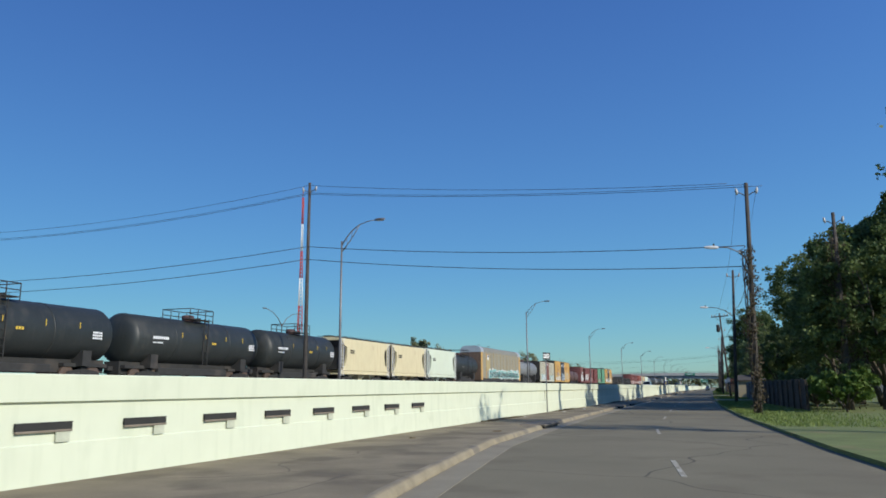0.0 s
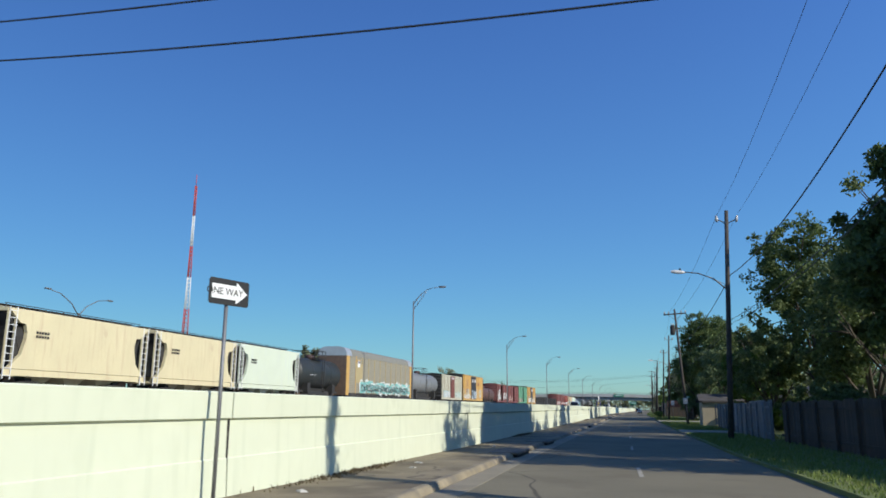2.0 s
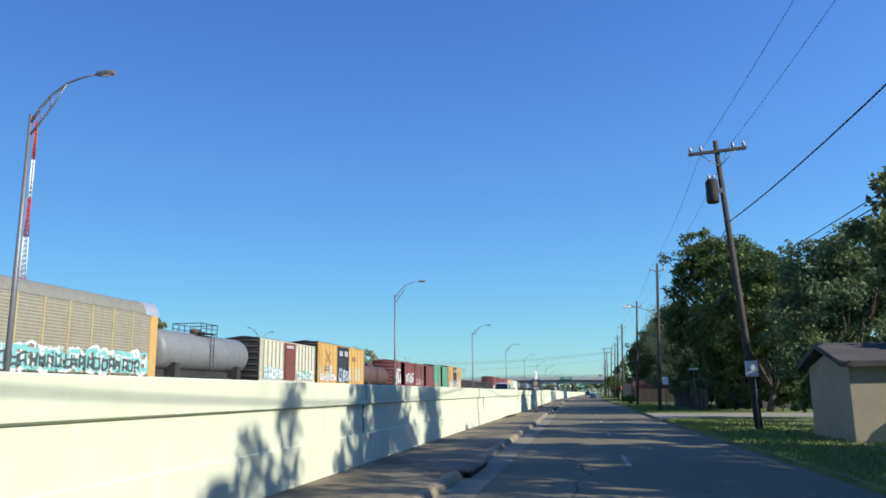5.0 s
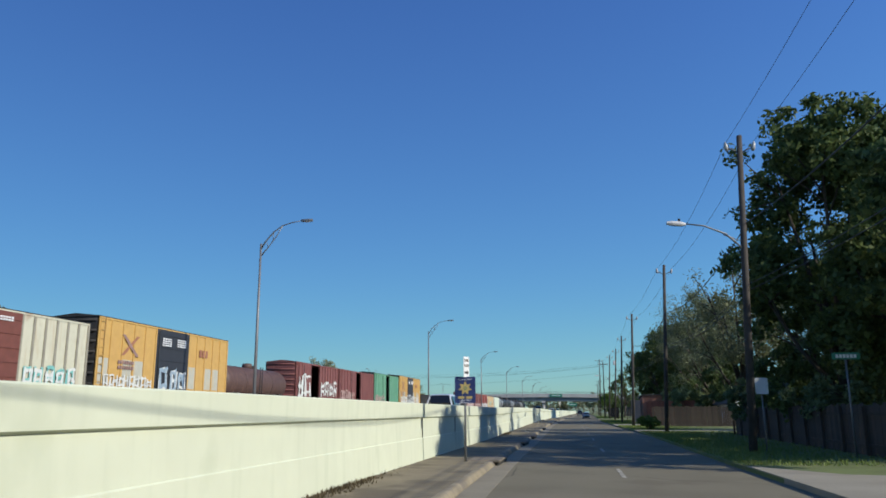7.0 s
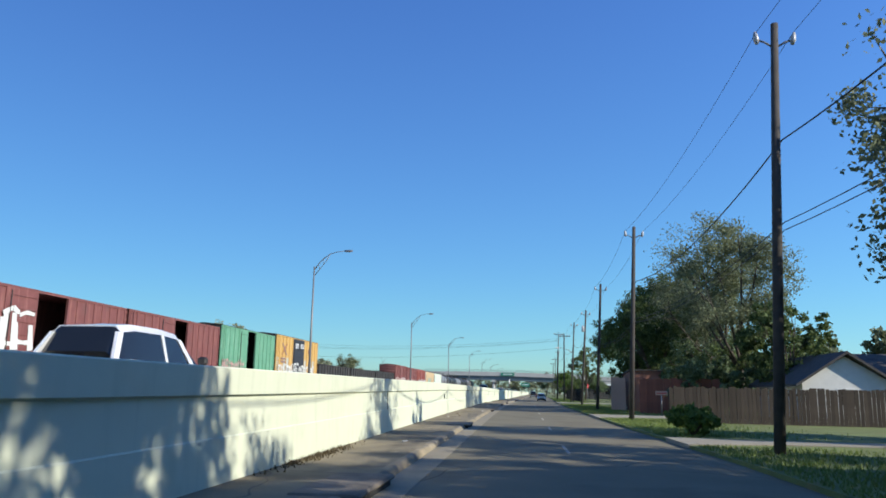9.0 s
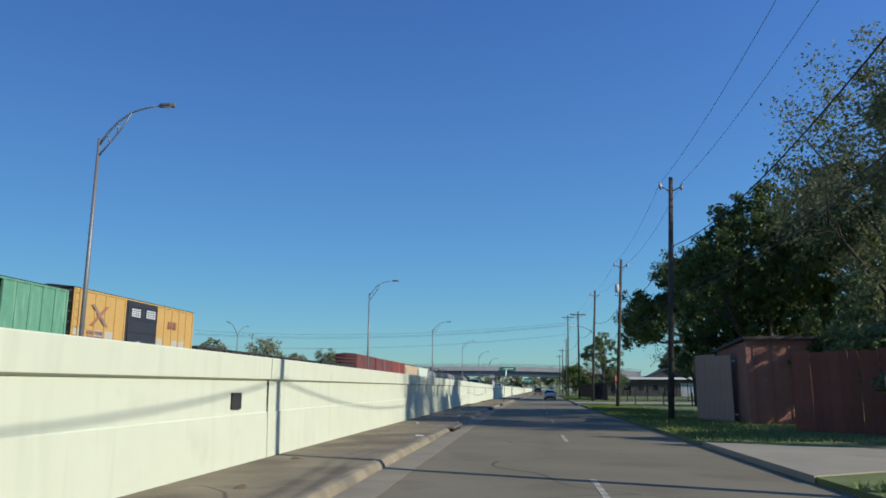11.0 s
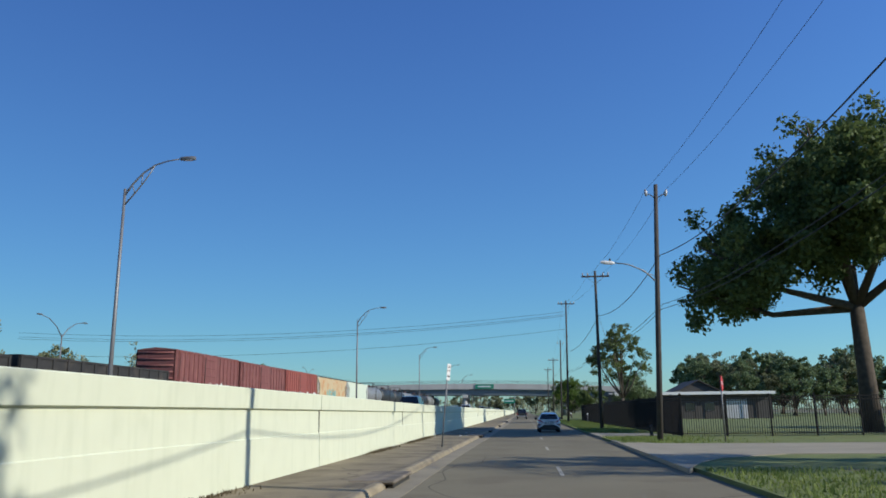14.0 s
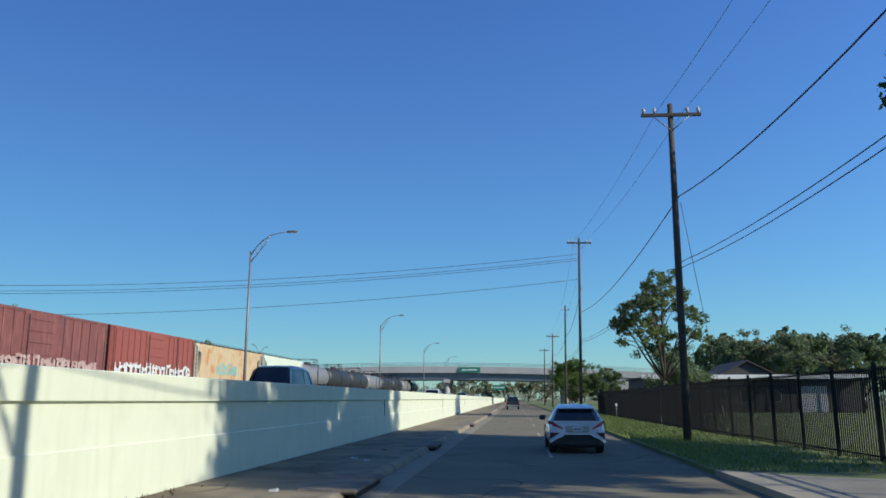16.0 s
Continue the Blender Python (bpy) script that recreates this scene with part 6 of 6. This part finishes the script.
def low_building():
    """A long flat-roofed building across the lawn, its front towards the camera."""
    b = thing("low_building", "long low dark building with a white roof edge", "building", (25.0, 366.0, 0.08))
    part("wall", Mesh().box(-11.6, 11.6, -5.6, 6.0, 0, 3.72), DARK_SIDING, b)
    part("roof", Mesh().box(-12.0, 12.0, -6.6, 6.4, 3.72, 3.9, 0.02), SHINGLE, b)
    part("fascia", Mesh().box(-12.05, 12.05, -6.68, -6.6, 3.66, 4.12, 0.015), WHITE_PAINT, b, "long white roof edge")
    door = part("garage_door", Mesh().box(4.9, 8.0, -5.66, -5.6, 0.05, 2.9, 0.01), LAMP_GREY, b, "pale grey roll-up door")
    for k in range(4):
        part("door_rib", Mesh().box(4.95, 7.95, -5.69, -5.66, 0.35 + 0.65 * k, 0.4 + 0.65 * k), LAMP_GREY, door)
    for x in (-9.5, -6.5, -3.5, -0.5, 2.4):
        w = part("window", Mesh().box(x - 0.75, x + 0.75, -5.66, -5.58, 1.2, 2.5, 0.01), GALV, b)
        part("pane", Mesh().box(x - 0.66, x + 0.66, -5.672, -5.655, 1.28, 2.42), GLASS_DARK, w)
    for x in (-11.4, -7.6, -3.8, 0.0, 3.8, 9.2, 11.4):
        part("post", Mesh().box(x - 0.06, x + 0.06, -6.5, -6.38, 0, 3.72), IRON, b)


low_building()


def board_fence(p, q, h, material, label, w=0.15, gap=0.012, name="fence", z=0.08, lean=0.0):
    """A fence of upright boards from p to q, each board a piece."""
    p, q = Vector((*p, 0)), Vector((*q, 0))
    L = (q - p).length
    f = thing(name, label, "fence", (p.x, p.y, z), turn=math.degrees(math.atan2(q.y - p.y, q.x - p.x)))
    n = int(L / (w + gap))
    rng = random.Random(int(L * 10))
    shapes = []
    for k in range(3):
        hh = h - 0.04 * k
        shapes.append(Mesh().rings([[(0, -0.011, 0), (w, -0.011, 0), (w, 0.011, 0), (0, 0.011, 0)], [(0, -0.011, hh - 0.04), (w, -0.011, hh - 0.04), (w, 0.011, hh - 0.04), (0, 0.011, hh - 0.04)], [(0.03, -0.011, hh), (w - 0.03, -0.011, hh), (w - 0.03, 0.011, hh), (0.03, 0.011, hh)]]).mesh("board"))
        shapes[-1].materials.append(material)
    for k in range(n):
        b = part("board", shapes[rng.randrange(3)], None, f)
        b.matrix_basis = pose(k * (w + gap), rng.uniform(-0.006, 0.006), 0, 0, rng.uniform(-0.6, 0.6), 0)
    for zz in (0.35, h - 0.35):
        part("fence_rail", Mesh().box(0, L, 0.015, 0.06, zz - 0.045, zz + 0.045), material, f)
    for k in range(int(L / 2.4) + 1):
        part("post", Mesh().box(k * 2.4 - 0.05, k * 2.4 + 0.05, 0.05, 0.15, 0, h - 0.1), material, f)
    return f


board_fence((6.2, 194.6), (25.0, 193.6), 1.95, FENCE_WOOD, "greyed board fence across the lawn", 0.19)
board_fence((9.8, 48.0), (8.4, 71.0), 1.9, FENCE_WOOD, "dark greyed board fence under the trees", 0.28)
board_fence((8.1, 71.6), (8.2, 103.0), 1.98, PANEL_GREY, "grey weathered panel fence under the trees", 1.2, 0.02)
board_fence((8.5, 141.5), (8.9, 168.0), 1.7, FENCE_WOOD, "dark greyed board fence under a big tree", 0.28)
# sheds of painted boards
shed = thing("shed", "salmon board shed with a flat roof", "shed", (9.2, 223.0, 0.08))
part("wall", Mesh().box(-1.9, 2.3, -2.6, -2.45, 0, 3.55, 0.01), SALMON, shed)
part("wall", Mesh().box(-1.9, -1.75, -2.45, 2.6, 0, 3.4, 0.01), SALMON, shed)
part("wall", Mesh().box(2.15, 2.3, -2.45, 2.6, 0, 3.4, 0.01), SALMON, shed)
part("wall", Mesh().box(-1.75, 2.15, 2.45, 2.6, 0, 3.2, 0.01), SALMON, shed)
part("roof", Mesh().profile([(-2.8, 3.5), (2.8, 3.2), (2.8, 3.33), (-2.8, 3.63)], "x", -2.05, 2.45), SHINGLE, shed)
for k in range(6):
    part("batten", Mesh().box(-1.6 + k * 0.72, -1.53 + k * 0.72, -2.63, -2.6, 0, 3.5), SALMON, shed)
board_fence((6.05, 224.6), (7.1, 221.6), 3.0, PALE_BOARD, "tall pale pink board screen beside a shed", 0.42, 0.004)
board_fence((7.3, 214.6), (12.5, 210.0), 2.75, BRICK_RED, "dark red board fence in shade", 0.3)


def iron_fence(p, q, h, label, step=0.13, name="iron_fence"):
    p, q = Vector((*p, 0)), Vector((*q, 0))
    L = (q - p).length
    f = thing(name, label, "fence", (p.x, p.y, 0.08), turn=math.degrees(math.atan2(q.y - p.y, q.x - p.x)))
    for k in range(int(L / 2.4) + 1):
        part("post", Mesh().box(k * 2.4 - 0.04, k * 2.4 + 0.04, -0.04, 0.04, 0, h + 0.1, 0.006), IRON, f)
    for z in (0.18, h - 0.25, h - 0.06):
        part("fence_rail", Mesh().box(0, L, -0.018, 0.018, z - 0.02, z + 0.02), IRON, f)
    pk = Mesh().box(-0.012, 0.012, -0.012, 0.012, 0.06, h).mesh("picket")
    pk.materials.append(IRON)
    for k in range(int(L / step)):
        if (k * step) % 2.4 > 0.06:
            part("picket", pk, None, f, at=pose(k * step, 0, 0))
    return f


iron_fence((7.0, 282.0), (24.0, 282.6), 2.2, "black iron picket fence along the side street")
iron_fence((7.0, 282.2), (6.9, 317.8), 2.25, "tall black iron picket fence along the verge", 0.125)
iron_fence((6.9, 318.0), (7.2, 352.0), 2.2, "tall black iron picket fence along the verge", 0.125)
# low rail fence on the lawn
rf = thing("rail_fence", "low wire and post fence round a lawn", "fence", (7.4, 258.5, 0.08))
for k in range(8):
    part("post", Mesh().box(k * 2.5 - 0.05, k * 2.5 + 0.05, -0.05, 0.05, 0, 1.15, 0.01), FENCE_WOOD, rf)
for z in (0.4, 0.75, 1.05):
    part("fence_wire", Mesh().tube([(0, 0, z), (17.5, 0, z)], 0.012, 5), GALV, rf)


# ---- side streets and drives across the verge ----
def apron(name, y0, y1, depth, label, flare=2.0, corner=0.0):
    """corner: length of the rounded near corner along the kerb."""
    m = Mesh()
    xa, xb = kerb_r(y0) - 0.02, kerb_r(y1) - 0.02
    m.rings([([(xa - 0.3, y0 - corner, z), (xa + 0.6, y0 - corner * 0.6, z), (xa + 1.7, y0 - corner * 0.28, z), (xa + 4.2, y0, z)] if corner else [(xa, y0 - flare, z), (xa + 1.6, y0 - 0.4, z), (xa + 3, y0, z)]) + [ (xa + depth, y0, z), (xb + depth, y1, z), (xb + 3, y1, z), (xb + 1.6, y1 + 0.4, z), (xb, y1 + flare, z)] for z in (-0.2, 0.125)])
    tagged(part(name, m, SIDE_STREET), label, "road", kind="structure")


apron("side_street", 128.5, 135.5, 60, "pale concrete side street joining the road", 3.0)
apron("driveway", 201.5, 206.5, 14, "concrete driveway across the verge", 1.5)
apron("side_street", 264.8, 272.9, 60, "pale concrete side street joining the road", 4.5, 6.5)
apron("driveway", 283.6, 288.0, 3.6, "concrete driveway across the verge", 1.8)
apron("driveway", 84.5, 89.0, 3.4, "worn gravelly driveway across the verge", 1.6)
apron("driveway", 176.5, 178.5, 8, "worn concrete driveway across the verge", 1.0)


# ---- kerb inlets, dashes, slots, litter ----
for y in (29.5, 57.5, 66.0, 98.0, 141.0, 154.5, 163.5, 186.0, 214.5, 242.0, 256.0, 286.5, 298.0, 318.0, 350.0):
    x = kerb_l(y)
    inlet = thing("kerb_inlet", "cracked concrete kerb inlet jutting into the road", "drain inlet", (x, y, 0), "inlets along the kerb")
    part("cover", Mesh().box(-0.75, 0.24, -1.35, 1.35, 0.09, 0.17, 0.03), INLET, inlet)
    # dark solid block painted in for the shade under the cover
    part("mouth", Mesh().box(-0.5, 0.19, -1.2, 1.2, -0.02, 0.09), DARK_GAP, inlet)

lane = line([(0, 6.2), (13.5, 4.57), (17.6, 4.07), (30, 2.8), (44, 2.3), (60, 1.7), (100, 0.75), (140, 0.3), (200, -0.6), (245, -1.0), (290, -0.6), (335, -0.1), (500, 0.5), (760, 1.7)])
for k in range(44):
    y = -10.5 + 12.2 * k + 0.0
    a, b = (lane(y), y), (lane(y + 3.05), y + 3.05)
    d = Mesh()
    d.rings([[(a[0] - 0.05, a[1], z), (a[0] + 0.05, a[1], z), (b[0] + 0.05, b[1], z), (b[0] - 0.05, b[1], z)] for z in (-0.002, 0.005)])
    tagged(part("lane_dash", d, LINE_PAINT), "worn white lane dash on asphalt", "road marking", "dashes along the lane line")

for k in range(10):
    y = 8.23 + 2.12 * k - 4.24
    slot = thing("wall_slot", "dark horizontal drainage slot in the white wall", "drain slot", (wall_x(y), y, 0), "slots along the wall")
    # solid dark block stands for the shade inside the slot
    part("opening", Mesh().box(-0.05, -0.012, 0, 1.02, 0.93, 1.045), DARK_GAP, slot)
    # the sill's darker tone stands for its half-lit face
    part("sill", Mesh().rings([[(-0.04, y, 0.925), (-0.004, y, 0.895), (-0.004, y, 0.915), (-0.03, y, 0.95)] for y in (0.0, 1.02)]), INLET, slot, "sloping sill in a darker half-lit tone")
    part("stain", Mesh().box(-0.03, -0.0135, 0.72, 0.98, 0.74, 0.9), STAIN, slot, "faint grey drip stain")


rng = np.random.default_rng(4)


def tufts(name, label, n, pick, size, material=GRASS_BLADE):
    """Many grass blades, one mesh of stuff."""
    P = np.array([pick(rng) for _ in range(n)])
    a = rng.random(n) * 6.283
    h = size * (0.5 + rng.random(n))
    tip = np.stack([rng.normal(0, 0.35, n) * h, rng.normal(0, 0.35, n) * h, h], 1)
    w = np.stack([np.cos(a), np.sin(a), np.zeros(n)], 1) * (0.015 + 0.08 * size)
    V = np.stack([P - w, P + w, P + tip], 1).reshape(-1, 3)
    me = bpy.data.meshes.new(name)
    me.vertices.add(3 * n)
    me.vertices.foreach_set("co", V.astype(np.float32).ravel())
    me.loops.add(3 * n)
    me.loops.foreach_set("vertex_index", np.arange(3 * n, dtype=np.int32))
    me.polygons.add(n)
    me.polygons.foreach_set("loop_start", np.arange(0, 3 * n, 3, dtype=np.int32))
    me.update()
    me.validate()
    me.materials.append(material)
    return tagged(new(name, me), label, "grass", kind="stuff")


APRONS = ((82.5, 91), (125, 139), (199, 208.5), (258.3, 273.6), (282.2, 289.6), (175, 180))


def on_verge(r):
    while True:
        y = r.uniform(30, 360)
        if not any(a < y < b for a, b in APRONS):
            return (kerb_r(y) + 0.05 + abs(r.normal(0, 2.6)), y, 0.09)


tufts("verge_grass", "short green grass blades on the verge", 90000, on_verge, 0.1)
tufts("wall_weeds", "dry weeds along the foot of the wall", 5000, lambda r: (wall_x(yy := r.choice([33, 48, 73, 131, 168, 250, 268, 277, 281]) + r.normal(0, 1.6)) + 0.03 + abs(r.normal(0, 0.16)), yy, 0.13), 0.07, VINE)
for k in range(26):
    y = rng.uniform(8, 300)
    x = rng.uniform(wall_x(y) + 0.2, kerb_l(y) - 0.3)
    s = rng.uniform(0.06, 0.16)
    sc = Mesh().rings([[(-s, -s * 0.6, 0), (s, -s * 0.5, 0), (s * 0.8, s * 0.6, 0), (-s * 0.7, s * 0.5, 0)], [(-s * 0.8, -s * 0.4, 0.02), (s * 0.9, -s * 0.3, 0.035), (s * 0.6, s * 0.5, 0.015), (-s * 0.6, s * 0.3, 0.03)]])
    ob = part("litter", sc, LITTER if k % 3 else STRAW, at=pose(x, y, 0.142, 0, 0, rng.uniform(0, 360)))
    tagged(ob, "crumpled scrap of paper litter on the pavement" if k % 3 else "clump of dead leaves on the pavement", "litter", "scraps along the wall")


# ---- graffiti and lettering on the train ----
def graffiti(car_y0, y0, y1, z0, z1, mats, seed, proud=0.04, face=FACE, n=None):
    """Sprayed letters of thick crooked strokes, on the side of the car that stands at car_y0."""
    r = random.Random(seed)
    car = min((o for o in scene.objects if o.parent is None and o.get("category") == "railway car"), key=lambda o: abs(o.location.y - car_y0))
    H = z1 - z0
    n = n or max(3, int((y1 - y0) / (H * 0.75)))
    x = face - car.location.x + proud
    for j, mt in enumerate(mats):
        m = Mesh()
        for k in range(n):
            c = y0 + (y1 - y0) * (k + 0.5) / n + r.uniform(-0.1, 0.1) * H
            ht, lean = r.uniform(0.75, 1.05), r.uniform(-0.12, 0.12)
            for q in range(4):
                if q < 2:      # two tall stems, then bars between them
                    sx = (-0.24 if q == 0 else 0.24) * H + r.uniform(-0.06, 0.06) * H
                    p = [(c + sx, z0 + r.uniform(0, 0.12) * H), (c + sx + lean * H, z0 + ht * H * r.uniform(0.85, 1.0))]
                else:
                    zq = z0 + H * (r.uniform(0.05, 0.45) if q == 2 else r.uniform(0.55, 0.95))
                    p = [(c - 0.3 * H, zq), (c + r.uniform(-0.05, 0.1) * H, zq + r.uniform(-0.2, 0.2) * H), (c + 0.3 * H, zq + r.uniform(-0.1, 0.1) * H)]
                w = H * r.uniform(0.06, 0.13)
                for a, b in zip(p, p[1:]):
                    d = Vector((b[0] - a[0], b[1] - a[1]))
                    if d.length < 0.05:
                        continue
                    t = Vector((-d.y, d.x)).normalized() * w
                    e = x + 0.004 * j + 0.0003 * (4 * k + q)
                    m.add([(e, a[0] - t.x - car.location.y, a[1] - t.y), (e, a[0] + t.x - car.location.y, a[1] + t.y), (e, b[0] + t.x * 0.7 - car.location.y, b[1] + t.y * 0.7), (e, b[0] - t.x * 0.7 - car.location.y, b[1] - t.y * 0.7)], [(0, 1, 2, 3)])
        tagged(part("graffiti", m, mt, car, "sprayed graffiti strokes"), kind="stuff")


graffiti(114, 107.0, 124.2, 2.95, 4.25, (GRAFFITI_W, GRAFFITI_W, GRAFFITI_T), 1, 0.09, n=22)
graffiti(114, 107.4, 123.6, 3.1, 3.9, (GRAFFITI_D,), 21, 0.11, n=26)
graffiti(147, 141.5, 145.4, 3.0, 4.0, (GRAFFITI_T, GRAFFITI_B, GRAFFITI_W), 2, 0.07)
graffiti(147, 148.7, 152.6, 3.0, 3.9, (GRAFFITI_T, GRAFFITI_W), 3, 0.07)
graffiti(162, 160.6, 164.0, 3.1, 4.4, (GRAFFITI_W, GRAFFITI_B), 4, 0.11)
graffiti(162, 155.0, 159.8, 3.05, 3.8, (GRAFFITI_W,), 41, 0.07, n=10)
graffiti(190, 184.7, 188.0, 3.1, 5.0, (GRAFFITI_W,), 5, 0.1)
graffiti(190, 190.9, 196.4, 3.2, 4.7, (GRAFFITI_W,), 6, 0.07)
graffiti(204, 197.6, 203.0, 3.0, 4.1, (GRAFFITI_F,), 7, 0.07)
graffiti(218, 212.2, 217.0, 3.0, 3.9, (GRAFFITI_F,), 8, 0.07)
graffiti(232, 226.0, 238.5, 3.0, 4.1, (GRAFFITI_W,), 9, 0.11)
graffiti(298, 292.2, 303.0, 2.9, 3.95, (GRAFFITI_W, GRAFFITI_F), 10, 0.1, n=18)
graffiti(311, 305.5, 317.0, 2.9, 3.8, (GRAFFITI_F, GRAFFITI_F), 11, 0.1, n=16)
graffiti(324, 319.0, 330.5, 2.95, 4.0, (GRAFFITI_W,), 12, 0.1, n=16)
graffiti(339, 336.0, 341.0, 3.6, 4.6, (GRAFFITI_T,), 13, 0.05)


def stencil(car_y0, y, z, w, h, n, material, proud=0.05, lines=1):
    """Rows of plain bars where small lettering stands on a car."""
    car = min((o for o in scene.objects if o.parent is None and o.get("category") == "railway car"), key=lambda o: abs(o.location.y - car_y0))
    m = Mesh()
    x = FACE - car.location.x + proud
    for j in range(lines):
        for k in range(n):
            a = y - car.location.y + w * k / n
            m.box(x - 0.01, x + 0.006, a, a + w / n * 0.72, z - j * h * 1.5, z - j * h * 1.5 + h)
    tagged(part("lettering", m, material, car), kind="stuff")


for c, y0, y1 in ((26, 18.6, 34.2), (41, 34.8, 48.5), (54, 48.9, 60.4), (10, 2.5, 17.5)):
    L = y1 - y0
    stencil(c, y0 + L * 0.14, 4.55, 1.4, 0.16, 8, SIGN_WHITE, 0.02)
    stencil(c, y0 + L * 0.14, 4.3, 0.9, 0.07, 9, SIGN_WHITE, 0.02)
    for q in (0.33, 0.5, 0.66, 0.8):
        stencil(c, y0 + L * q, 4.75, 0.06, 0.32, 1, LETTER_YELLOW, 0.02)
    stencil(c, y0 + L * 0.55, 4.45, 0.5, 0.14, 3, LETTER_YELLOW, 0.02)
    stencil(c, y0 + L * 0.86, 4.55, 0.7, 0.1, 5, SIGN_WHITE, 0.02, 3)
stencil(97.7, 95.0, 4.3, 1.3, 0.16, 8, SIGN_WHITE, -0.1)
for c, y0 in ((66, 62.6), (77, 73.8), (87, 84.0)):
    stencil(c, y0, 4.9, 0.9, 0.13, 5, UNDER, 0.04, 2)
stencil(147, 146.2, 5.95, 1.6, 0.08, 9, SIGN_WHITE, 0.1, 2)
for c, y0 in ((162, 160.5), (232, 231.0)):
    stencil(c, y0 + 0.3, 6.2, 1.1, 0.09, 4, SIGN_WHITE, 0.1, 4)
    stencil(c, y0 + 2.1, 6.25, 1.2, 0.09, 4, SIGN_WHITE, 0.1, 4)
    stencil(c, y0 + 5.2, 5.4, 1.3, 0.5, 3, DECAL_X, 0.045)
    car = min((o for o in scene.objects if o.parent is None and o.get("category") == "railway car"), key=lambda o: abs(o.location.y - c))
    yc = y0 - 3.1 - car.location.y
    xf = FACE - car.location.x + 0.05
    for s, mt, e in ((1, DECAL_X, 0.0), (-1, DECAL_BLUE, 0.006)):
        part("cross_decal", Mesh().add([(xf + e, yc - s * 0.75 - 0.16, 4.9), (xf + e, yc - s * 0.75 + 0.16, 4.9), (xf + e, yc + s * 0.75 + 0.16, 6.1), (xf + e, yc + s * 0.75 - 0.16, 6.1)], [(0, 1, 2, 3)]), mt, car)
    stencil(c, y0 - 4.2, 4.4, 1.6, 0.2, 7, DECAL_BLUE, 0.045, 2)
